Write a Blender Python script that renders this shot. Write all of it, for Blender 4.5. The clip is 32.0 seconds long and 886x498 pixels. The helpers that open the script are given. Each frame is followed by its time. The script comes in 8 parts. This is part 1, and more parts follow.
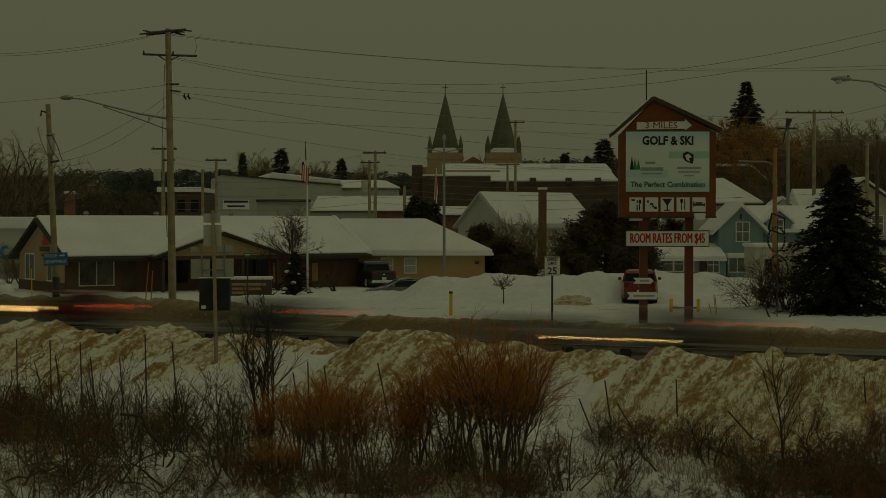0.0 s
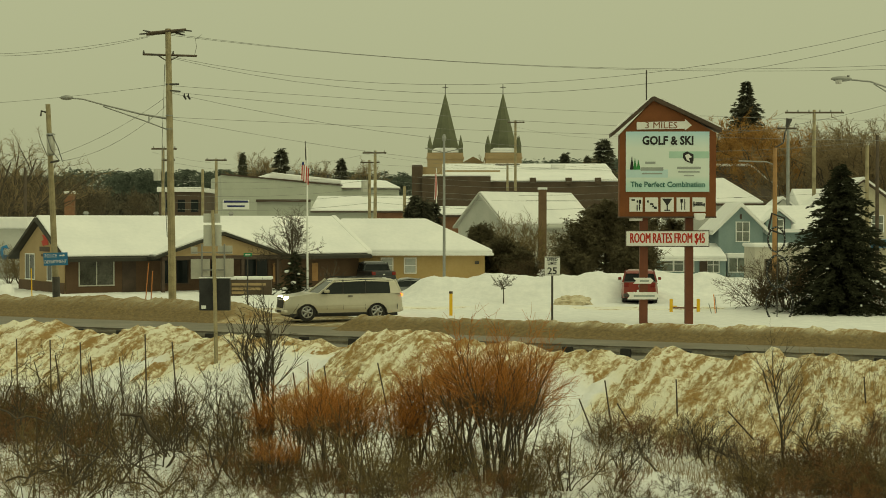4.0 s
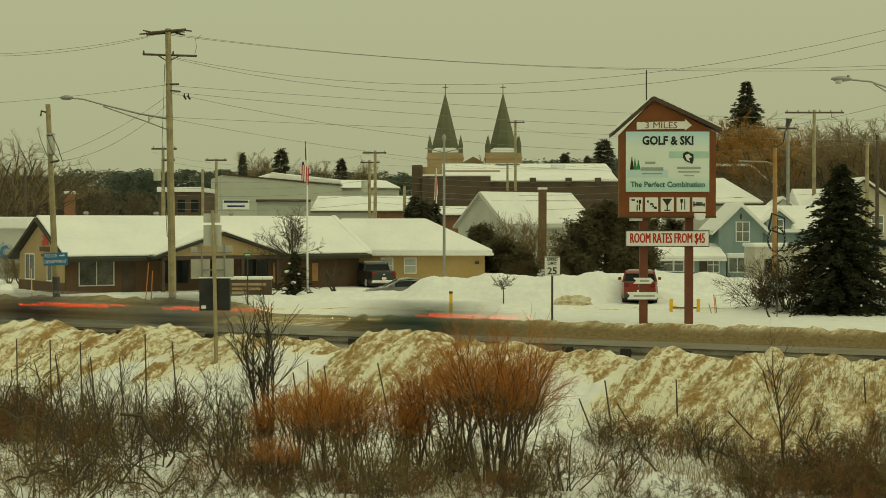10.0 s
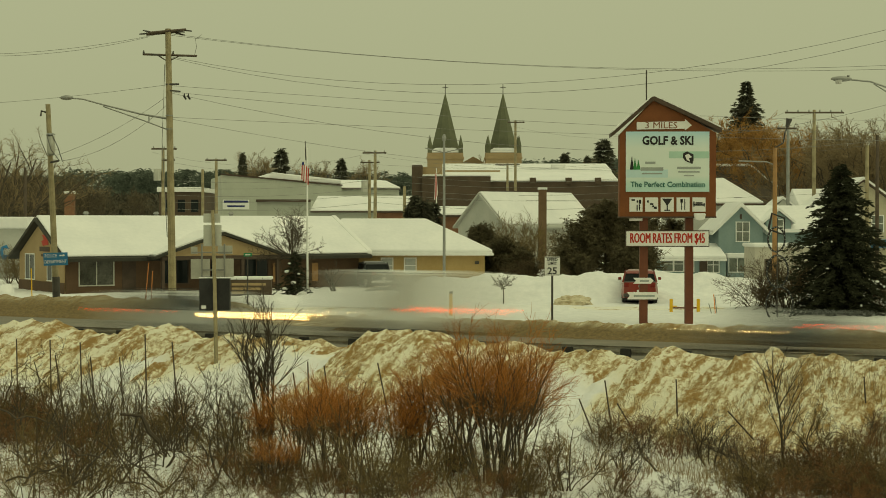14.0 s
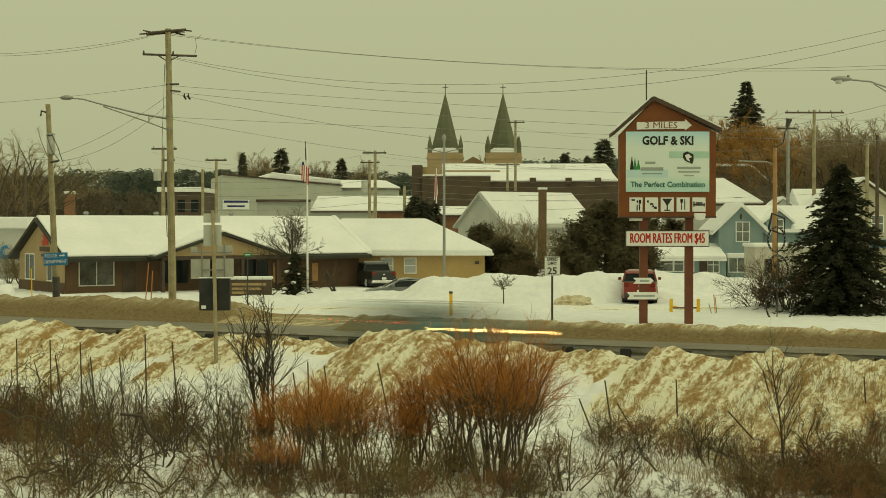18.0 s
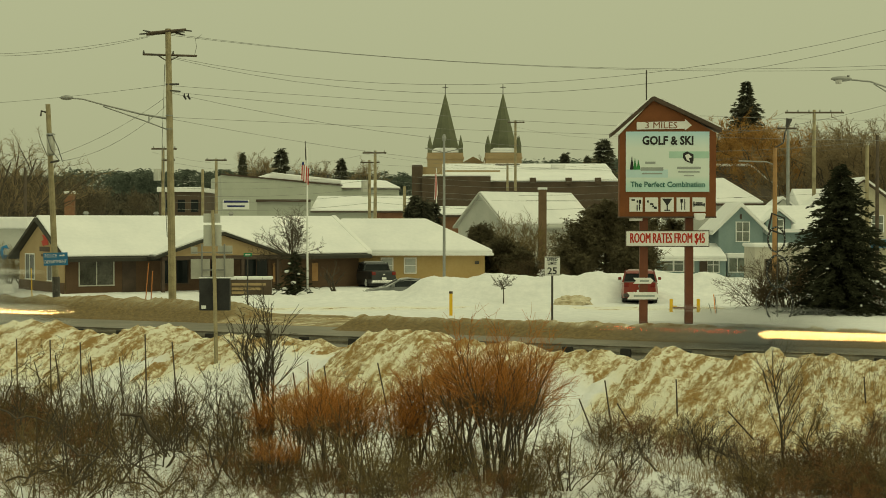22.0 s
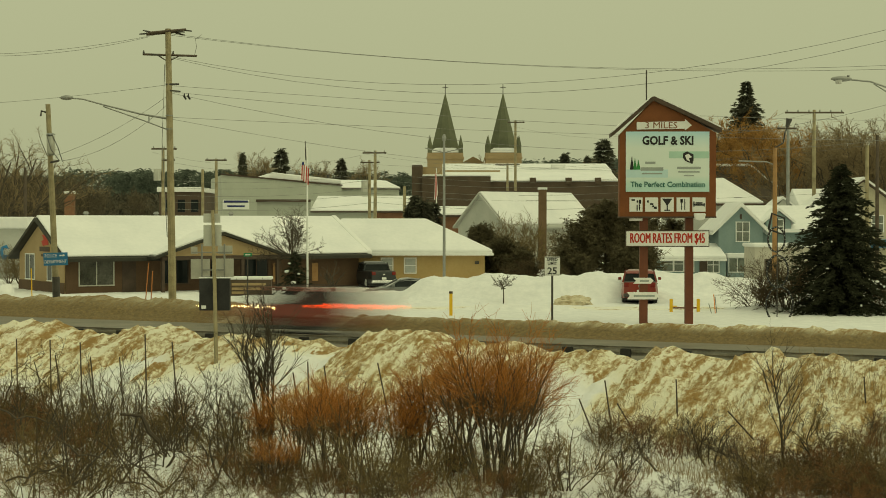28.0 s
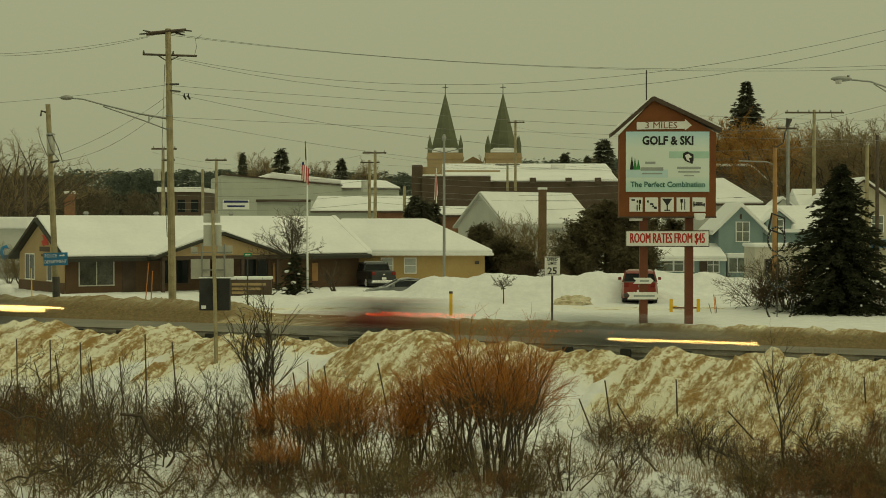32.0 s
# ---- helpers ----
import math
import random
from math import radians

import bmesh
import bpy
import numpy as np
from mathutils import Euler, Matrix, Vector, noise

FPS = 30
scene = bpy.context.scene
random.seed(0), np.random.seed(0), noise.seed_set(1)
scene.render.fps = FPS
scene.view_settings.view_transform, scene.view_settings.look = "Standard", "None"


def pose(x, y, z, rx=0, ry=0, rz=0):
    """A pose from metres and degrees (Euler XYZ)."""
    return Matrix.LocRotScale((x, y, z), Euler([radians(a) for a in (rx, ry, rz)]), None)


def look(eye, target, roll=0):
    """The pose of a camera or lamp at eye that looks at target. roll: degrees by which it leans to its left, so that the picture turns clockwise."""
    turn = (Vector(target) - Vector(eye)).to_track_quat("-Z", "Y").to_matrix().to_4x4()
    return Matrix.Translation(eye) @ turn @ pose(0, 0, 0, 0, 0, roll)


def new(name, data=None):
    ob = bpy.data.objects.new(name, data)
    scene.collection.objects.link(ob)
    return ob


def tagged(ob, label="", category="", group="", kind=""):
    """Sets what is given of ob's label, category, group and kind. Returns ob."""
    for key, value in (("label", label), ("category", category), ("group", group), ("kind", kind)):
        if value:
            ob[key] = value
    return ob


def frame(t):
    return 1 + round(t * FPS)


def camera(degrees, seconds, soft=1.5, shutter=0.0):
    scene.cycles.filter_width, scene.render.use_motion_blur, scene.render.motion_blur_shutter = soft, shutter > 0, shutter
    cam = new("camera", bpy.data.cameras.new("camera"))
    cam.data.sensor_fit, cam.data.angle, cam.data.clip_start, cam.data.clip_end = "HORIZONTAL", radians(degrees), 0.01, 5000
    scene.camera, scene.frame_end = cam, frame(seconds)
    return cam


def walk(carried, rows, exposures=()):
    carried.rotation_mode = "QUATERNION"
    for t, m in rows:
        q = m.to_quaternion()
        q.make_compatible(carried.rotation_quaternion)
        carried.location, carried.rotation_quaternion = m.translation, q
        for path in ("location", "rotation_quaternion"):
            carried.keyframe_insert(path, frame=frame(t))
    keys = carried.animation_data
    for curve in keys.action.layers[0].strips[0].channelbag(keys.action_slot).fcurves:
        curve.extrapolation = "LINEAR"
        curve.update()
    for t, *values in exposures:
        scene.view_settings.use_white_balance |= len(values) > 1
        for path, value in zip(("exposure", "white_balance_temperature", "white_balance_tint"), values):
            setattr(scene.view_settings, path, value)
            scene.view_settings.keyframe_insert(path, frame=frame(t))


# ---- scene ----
# ---- camera: a still tripod, long lens, time-lapse exposures ----
cam = camera(31.28, 32.0, 0.9, 1.05)
STAND = pose(0, 0, 4.5, 89.059, 0, 0)
EXPO = [(t, e, 10900, -19) for t, e in ((0.0, -2.42), (0.5, -1.75), (1.0, -1.15), (1.5, -0.65), (2.0, -0.36), (3.0, -0.07), (6.0, -0.07), (8.0, -0.10), (11.0, -0.09), (14.0, -0.15), (17.0, 0.02), (20.0, -0.01), (24.0, -0.10), (25.0, -0.09), (29.0, -0.03), (31.0, -0.25), (32.0, -0.4))]
walk(cam, [(0.0, STAND), (32.0, STAND)], EXPO)

# ---- overcast winter sky, brightest at the zenith, and a weak wide sun ----
world = bpy.data.worlds.new("sky")
scene.world = world
world.use_nodes = True
wn, wl = world.node_tree.nodes, world.node_tree.links
wn.clear()
w_out = wn.new("ShaderNodeOutputWorld")
w_bg = wn.new("ShaderNodeBackground")
w_sky = wn.new("ShaderNodeTexSky")
w_sky.sky_type, w_sky.sun_disc, w_sky.sun_elevation, w_sky.sun_rotation = "NISHITA", False, radians(35), radians(120)
w_sky.air_density, w_sky.dust_density = 1.0, 4.0
w_geo = wn.new("ShaderNodeTexCoord")
w_sep = wn.new("ShaderNodeSeparateXYZ")
w_ramp = wn.new("ShaderNodeValToRGB")
w_ramp.color_ramp.elements[0].position, w_ramp.color_ramp.elements[0].color = 0.0, (4.1, 4.3, 4.0, 1)
w_ramp.color_ramp.elements[1].position, w_ramp.color_ramp.elements[1].color = 1.0, (7.45, 7.7, 7.55, 1)
w_mix = wn.new("ShaderNodeMix")
w_mix.data_type = "RGBA"
w_mix.inputs[0].default_value = 0.95
wl.new(w_geo.outputs["Generated"], w_sep.inputs[0])
wl.new(w_sep.outputs["Z"], w_ramp.inputs[0])
wl.new(w_sky.outputs[0], w_mix.inputs[6])
wl.new(w_ramp.outputs[0], w_mix.inputs[7])
wl.new(w_mix.outputs[2], w_bg.inputs[0])
w_bg.inputs[1].default_value = 0.1
wl.new(w_bg.outputs[0], w_out.inputs[0])
sun_data = bpy.data.lights.new("sun", "SUN")
sun_data.energy, sun_data.angle, sun_data.color = 0.5, radians(40), (1, 0.985, 0.94)
sun = new("sun", sun_data)
sun.matrix_world = look((0, 0, 60), (-40, 30, 0))


# ---- materials ----
def mat(name, c1, c2, size=1.0, rough=0.8, bump=0.2, metal=0.0, island=0.0, emit=0.0, detail=6.0, spec=0.4):
    """Two tones mixed by coarse and fine noise at the given size in metres, with fine relief."""
    m = bpy.data.materials.new(name)
    m.use_nodes = True
    nt = m.node_tree
    b = nt.nodes["Principled BSDF"]
    b.inputs["Roughness"].default_value, b.inputs["Metallic"].default_value = rough, metal
    b.inputs["Specular IOR Level"].default_value = spec
    co = nt.nodes.new("ShaderNodeTexCoord")
    n1, n2 = nt.nodes.new("ShaderNodeTexNoise"), nt.nodes.new("ShaderNodeTexNoise")
    n1.inputs["Scale"].default_value, n1.inputs["Detail"].default_value = 1 / size, detail
    n2.inputs["Scale"].default_value, n2.inputs["Detail"].default_value = 9 / size, 4
    mix = nt.nodes.new("ShaderNodeMath")
    mix.operation = "MULTIPLY_ADD"
    mix.inputs[1].default_value = 0.5
    ramp = nt.nodes.new("ShaderNodeValToRGB")
    ramp.color_ramp.elements[0].position, ramp.color_ramp.elements[0].color = 0.5, (*c1, 1)
    ramp.color_ramp.elements[1].position, ramp.color_ramp.elements[1].color = 0.95, (*c2, 1)
    for n in (n1, n2):
        nt.links.new(co.outputs["Object"], n.inputs["Vector"])
    nt.links.new(n2.outputs["Fac"], mix.inputs[0])
    nt.links.new(n1.outputs["Fac"], mix.inputs[2])
    last = mix.outputs[0]
    if island:
        g = nt.nodes.new("ShaderNodeNewGeometry")
        add = nt.nodes.new("ShaderNodeMath")
        add.operation = "MULTIPLY_ADD"
        add.inputs[1].default_value = island
        nt.links.new(g.outputs["Random Per Island"], add.inputs[0])
        nt.links.new(last, add.inputs[2])
        last = add.outputs[0]
    nt.links.new(last, ramp.inputs[0])
    nt.links.new(ramp.outputs[0], b.inputs["Base Color"])
    if bump:
        bp = nt.nodes.new("ShaderNodeBump")
        bp.inputs["Strength"].default_value, bp.inputs["Distance"].default_value = bump, size * 0.06
        nt.links.new(mix.outputs[0], bp.inputs["Height"])
        nt.links.new(bp.outputs[0], b.inputs["Normal"])
    if emit:
        b.inputs["Emission Color"].default_value = (*c1, 1)
        b.inputs["Emission Strength"].default_value = emit
    return m


SNOW = mat("snow", (0.78, 0.79, 0.80), (0.9, 0.9, 0.9), 1.6, 0.75, 0.25)
ROOF_SNOW = mat("roof_snow", (0.74, 0.75, 0.76), (0.84, 0.84, 0.84), 2.5, 0.8, 0.12)
WOOD_POLE = mat("weathered_pole_wood", (0.215, 0.18, 0.11), (0.40, 0.34, 0.22), 0.5, 0.85, 0.4)
DARK_WOOD = mat("dark_wood", (0.06, 0.045, 0.035), (0.12, 0.09, 0.065), 0.4, 0.85, 0.4)
STEEL = mat("galvanised_steel", (0.24, 0.245, 0.24), (0.34, 0.345, 0.33), 0.5, 0.55, 0.1, 0.4)
DARK_STEEL = mat("dark_weathered_steel", (0.05, 0.05, 0.05), (0.11, 0.10, 0.09), 0.4, 0.6, 0.2, 0.4)
WIRE = mat("dark_cable", (0.15, 0.15, 0.145), (0.24, 0.24, 0.23), 1, 0.7, 0)
RED_WOOD = mat("red_stained_wood", (0.16, 0.048, 0.014), (0.22, 0.07, 0.022), 0.6, 0.65, 0.15)
RED_POST = mat("red_brown_post", (0.12, 0.038, 0.022), (0.17, 0.055, 0.03), 0.6, 0.7, 0.15)
WHITE_PAINT = mat("white_paint", (0.74, 0.75, 0.74), (0.82, 0.82, 0.81), 0.6, 0.5, 0.05)
PANEL_BLUE = mat("pale_blue_panel", (0.50, 0.71, 0.75), (0.58, 0.76, 0.80), 0.7, 0.4, 0.02)
BLACK = mat("black_paint", (0.012, 0.012, 0.012), (0.03, 0.03, 0.03), 0.5, 0.6, 0.05)
RED_INK = mat("red_lettering", (0.44, 0.025, 0.016), (0.50, 0.04, 0.024), 0.5, 0.6, 0)
TEAL_INK = mat("dark_teal_lettering", (0.02, 0.12, 0.10), (0.03, 0.15, 0.13), 0.5, 0.6, 0)
GREEN_INK = mat("green_lettering", (0.03, 0.2, 0.06), (0.05, 0.28, 0.08), 0.5, 0.6, 0)
GREY_INK = mat("grey_lettering", (0.30, 0.34, 0.33), (0.36, 0.40, 0.38), 0.5, 0.6, 0)
SIGN_BLUE = mat("blue_sign_sheeting", (0.015, 0.15, 0.33), (0.02, 0.19, 0.4), 0.5, 0.4, 0)
SIGN_GREEN = mat("green_sign_sheeting", (0.01, 0.22, 0.10), (0.02, 0.27, 0.13), 0.5, 0.4, 0)
ALU = mat("dull_aluminium_sign_back", (0.42, 0.42, 0.38), (0.52, 0.52, 0.47), 0.4, 0.5, 0.05, 0.2)
TAN_SIDING = mat("tan_siding", (0.34, 0.24, 0.13), (0.41, 0.30, 0.17), 1.5, 0.75, 0.1)
BROWN_SIDING = mat("brown_siding", (0.085, 0.048, 0.028), (0.125, 0.075, 0.044), 1.2, 0.8, 0.15)
DARK_TRIM = mat("dark_brown_trim", (0.05, 0.035, 0.025), (0.09, 0.06, 0.045), 0.6, 0.7, 0.1)
BLUE_SIDING = mat("blue_siding", (0.19, 0.27, 0.275), (0.24, 0.32, 0.325), 1.4, 0.7, 0.1)
GREY_SIDING = mat("grey_siding", (0.40, 0.41, 0.38), (0.48, 0.48, 0.45), 1.6, 0.75, 0.1)
GREEN_METAL = mat("grey_green_metal_cladding", (0.38, 0.40, 0.35), (0.45, 0.47, 0.41), 3, 0.6, 0.1)
BRICK_DARK = mat("dark_brick", (0.07, 0.05, 0.035), (0.11, 0.078, 0.055), 1.5, 0.9, 0.2)
BRICK_BROWN = mat("brown_brick", (0.12, 0.072, 0.042), (0.18, 0.115, 0.07), 0.8, 0.9, 0.2)
BRICK_TAN = mat("buff_brick", (0.34, 0.25, 0.14), (0.42, 0.31, 0.19), 1.5, 0.9, 0.2)
BRICK_RED = mat("red_brick", (0.17, 0.085, 0.05), (0.24, 0.12, 0.07), 0.8, 0.9, 0.2)
SPIRE = mat("green_copper_spire", (0.098, 0.105, 0.064), (0.138, 0.146, 0.09), 2, 0.7, 0.2)
BARK = mat("grey_bark", (0.042, 0.033, 0.024), (0.10, 0.078, 0.056), 0.3, 0.9, 0.4)
TWIG = mat("brown_twigs", (0.047, 0.033, 0.014), (0.17, 0.118, 0.050), 0.4, 0.85, 0.1, island=0.25)
WILLOW = mat("orange_willow_twigs", (0.25, 0.086, 0.02), (0.47, 0.18, 0.042), 0.4, 0.8, 0.1, island=0.25)
DRY_GRASS = mat("dry_grass", (0.20, 0.13, 0.06), (0.34, 0.24, 0.12), 0.5, 0.9, 0.1, island=0.25)
NEEDLES = mat("dark_spruce_needles", (0.019, 0.022, 0.013), (0.046, 0.049, 0.030), 0.5, 0.9, 0.2, island=0.3, spec=0.1)
CEDAR = mat("olive_cedar_foliage", (0.046, 0.039, 0.020), (0.112, 0.092, 0.05), 0.6, 0.85, 0.3, island=0.3)
# window pane with the sky's reflection painted in as a pale base colour
SKY_PANE = mat("sky_reflecting_pane", (0.40, 0.42, 0.40), (0.5, 0.52, 0.5), 0.3, 0.25, 0)
WARM_POLE = mat("orange_pole_wood", (0.30, 0.16, 0.07), (0.40, 0.23, 0.11), 0.5, 0.85, 0.4)
# needles paler and flatter than real ones: the air's haze is in the colour
PINE_HAZED = mat("hazed_pine_foliage", (0.098, 0.118, 0.096), (0.13, 0.15, 0.122), 9, 1.0, 0, island=0.06, spec=0.0)
ORANGE = mat("orange_plastic", (0.75, 0.22, 0.02), (0.82, 0.28, 0.03), 0.4, 0.5, 0)
YELLOW = mat("yellow_paint", (0.72, 0.42, 0.03), (0.78, 0.48, 0.05), 0.4, 0.5, 0)
CLOTH_RED = mat("red_cloth", (0.45, 0.03, 0.03), (0.5, 0.05, 0.04), 0.4, 0.8, 0)
CLOTH_BLUE = mat("navy_cloth", (0.02, 0.03, 0.12), (0.03, 0.04, 0.15), 0.4, 0.8, 0)
TYRE = mat("tyre_rubber", (0.015, 0.015, 0.015), (0.035, 0.033, 0.03), 0.2, 0.85, 0.1)
RIM = mat("alloy_rim", (0.38, 0.38, 0.38), (0.5, 0.5, 0.5), 0.2, 0.35, 0, 0.8)
# house panes lightened in colour to stand for what they reflect
REFLECTING_GLASS = mat("house_glass_with_reflection", (0.10, 0.115, 0.10), (0.22, 0.24, 0.21), 0.6, 0.12, 0)
FASCIA = mat("dark_fascia_paint", (0.022, 0.022, 0.017), (0.04, 0.038, 0.028), 0.6, 0.7, 0.1)
GLASS = mat("dark_tinted_glass", (0.012, 0.016, 0.016), (0.02, 0.025, 0.025), 1, 0.08, 0, spec=0.22)
CHROME = mat("chrome", (0.55, 0.55, 0.55), (0.65, 0.65, 0.65), 0.4, 0.2, 0, 0.9)
HEADLAMP = mat("lit_headlamp", (1.0, 0.58, 0.30), (1.0, 0.58, 0.30), 1, 0.3, 0, emit=46)
TAILLAMP = mat("lit_taillamp", (1.0, 0.06, 0.018), (1.0, 0.06, 0.018), 1, 0.3, 0, emit=10)
MARKER = mat("lit_amber_marker", (1.0, 0.35, 0.08), (1.0, 0.35, 0.08), 1, 0.3, 0, emit=8)
DULL_LAMP = mat("unlit_red_lamp", (0.16, 0.012, 0.01), (0.2, 0.016, 0.012), 1, 0.25, 0)
CLEAR_LAMP = mat("unlit_clear_lamp", (0.5, 0.5, 0.48), (0.6, 0.6, 0.58), 1, 0.2, 0)


def paint(name, c):
    """Glossy car paint under a clear coat."""
    m = mat(name, tuple(v * 0.86 for v in c), c, 1.5, 0.36, 0, 0.25, spec=0.5)
    b = m.node_tree.nodes["Principled BSDF"]
    b.inputs["Coat Weight"].default_value, b.inputs["Coat Roughness"].default_value = 0.6, 0.08
    return m


# ---- mesh helpers ----
def part(name, bm, material, parent=None, label="", smooth=False):
    """Link a bmesh as one mesh object under a thing or a part."""
    me = bpy.data.meshes.new(name)
    bm.to_mesh(me)
    bm.free()
    return link(name, me, material, parent, label, smooth)


def link(name, me, material, parent=None, label="", smooth=False):
    if material is not None and not me.materials:
        me.materials.append(material)
    if smooth:
        me.polygons.foreach_set("use_smooth", [True] * len(me.polygons))
    ob = new(name, me)
    ob.parent = parent
    if label:
        ob["label"] = label
    return ob


def thing(name, at, label, category, group="", kind="", turn=0.0):
    """An Empty at the thing's base that parents its parts."""
    e = new(name)
    e.empty_display_size = 0.2
    e.matrix_basis = pose(*at, 0, 0, turn)
    return tagged(e, label, category, group, kind)


def box(x0, x1, y0, y1, z0, z1, bevel=0.0, bm=None):
    own = bm or bmesh.new()
    m = Matrix.LocRotScale(((x0 + x1) / 2, (y0 + y1) / 2, (z0 + z1) / 2), None, (abs(x1 - x0), abs(y1 - y0), abs(z1 - z0)))
    made = bmesh.ops.create_cube(own, size=1, matrix=m)
    if bevel:
        edges = list({e for v in made["verts"] for e in v.link_edges})
        bmesh.ops.bevel(own, geom=edges, offset=bevel, segments=2, profile=0.5, affect="EDGES", clamp_overlap=True)
    return own


def prism(points, y0, y1, axis="y", bm=None, bevel=0.0):
    """A polygon in one plane pushed along the third axis. axis y: points are (x, z); axis x: (y, z); axis z: (x, y)."""
    own = bm or bmesh.new()

    def put(p, d):
        return {"y": (p[0], d, p[1]), "x": (d, p[0], p[1]), "z": (p[0], p[1], d)}[axis]
    a = [own.verts.new(put(p, y0)) for p in points]
    b = [own.verts.new(put(p, y1)) for p in points]
    n = len(points)
    fs = [own.faces.new(a), own.faces.new(b[::-1])]
    for i in range(n):
        fs.append(own.faces.new((a[i], b[i], b[(i + 1) % n], a[(i + 1) % n])))
    bmesh.ops.recalc_face_normals(own, faces=fs)
    if bevel:
        edges = list({e for f in fs for e in f.edges})
        bmesh.ops.bevel(own, geom=edges, offset=bevel, segments=2, profile=0.5, affect="EDGES", clamp_overlap=True)
    return own


def rod(points, radii, sides=8, bm=None):
    """A tapered tube through points."""
    own = bm or bmesh.new()
    if not hasattr(radii, "__len__"):
        radii = [radii] * len(points)
    rings = []
    for i, p in enumerate(points):
        p = Vector(p)
        d = Vector(points[min(i + 1, len(points) - 1)]) - Vector(points[max(i - 1, 0)])
        q = d.to_track_quat("Z", "Y")
        rings.append([own.verts.new(p + q @ Vector((radii[i] * math.cos(a), radii[i] * math.sin(a), 0)))
                      for a in (2 * math.pi * k / sides for k in range(sides))])
    for r0, r1 in zip(rings, rings[1:]):
        for k in range(sides):
            own.faces.new((r0[k], r0[(k + 1) % sides], r1[(k + 1) % sides], r1[k]))
    own.faces.new(rings[0][::-1])
    own.faces.new(rings[-1])
    return own


def words(text, size, material, parent, at, spin=(90, 0, 0), squeeze=1.0, name="lettering", bold=0.0):
    """Raised lettering in the built-in font, centred on its place."""
    cu = bpy.data.curves.new(name, "FONT")
    cu.body, cu.size, cu.align_x, cu.align_y = text, size, "CENTER", "CENTER"
    cu.extrude, cu.offset, cu.resolution_u = 0.004, bold, 2
    tmp = bpy.data.objects.new(name, cu)
    me = bpy.data.meshes.new_from_object(tmp)
    bpy.data.objects.remove(tmp)
    me.transform(Matrix.Diagonal((squeeze, 1, 1, 1)))
    ob = link(name, me, material, parent)
    ob.matrix_basis = pose(*at, *spin)
    return ob

# ---- the lie of the land: the road runs along u, v counts away from the guardrail ----
RU, RV = Vector((0.8988, -0.4384)), Vector((0.4384, 0.8988))
RAIL0 = Vector((0.0, 51.2))


def road_xy(u, v):
    p = RAIL0 + RU * u + RV * v
    return p.x, p.y


def road_uv(x, y):
    d = Vector((x, y)) - RAIL0
    return d.dot(RU), d.dot(RV)


def ease(a, b, x):
    t = min(1.0, max(0.0, (x - a) / (b - a)))
    return t * t * (3 - 2 * t)


def hump(x, c, w):
    return math.exp(-((x - c) / w) ** 2)


def fbm(x, y, z=0.0, octaves=4):
    return noise.fractal(Vector((x, y, z)), 1.0, 2.0, octaves)


SIDE_A, SIDE_B = -17.5, -11.0   # where the side street opens into the road


# lobes of the ploughed bank along the rail: start, depth of dirt at the start and at the end, extra height at the start
LOBES = [(-60.0, 5.0, 2.0, 0.2), (-40.0, 5.0, 2.5, 0.25), (-27.0, 6.2, 4.2, 0.25), (-18.7, 6.2, 4.2, 0.22), (-10.6, 5.8, 3.0, 0.30), (-7.1, 4.6, 1.5, 0.2),
         (-1.3, 7.0, 2.4, 0.38), (7.9, 4.6, 6.0, 0.05), (12.4, 7.2, 5.4, 0.12), (17.0, 7.4, 5.4, 0.15), (24.0, 7.0, 4.0, 0.2), (34.0, 6.0, 3.0, 0.2), (60.0, 5.0, 3.0, 0.2)]


def lobe(u, v):
    """How deep the dirt reaches down the bank and how much higher it stands, heap by heap."""
    q = u - 0.25 * (v + 1.2) + 0.5 * noise.noise(Vector((u * 0.5, v * 0.45, 3.0))) + 0.18 * noise.noise(Vector((u * 1.7, v * 1.6, 8.0)))
    i = 0
    while i < len(LOBES) - 2 and q > LOBES[i + 1][0]:
        i += 1
    a, b = LOBES[i], LOBES[i + 1]
    p = min(1.0, max(0.0, (q - a[0]) / (b[0] - a[0])))
    deep = a[1] + (a[2] - a[1]) * ease(0.05, 0.8, p)
    high = a[3] * (ease(0.0, 0.05, p) - ease(0.05, 0.9, p))
    return deep, high


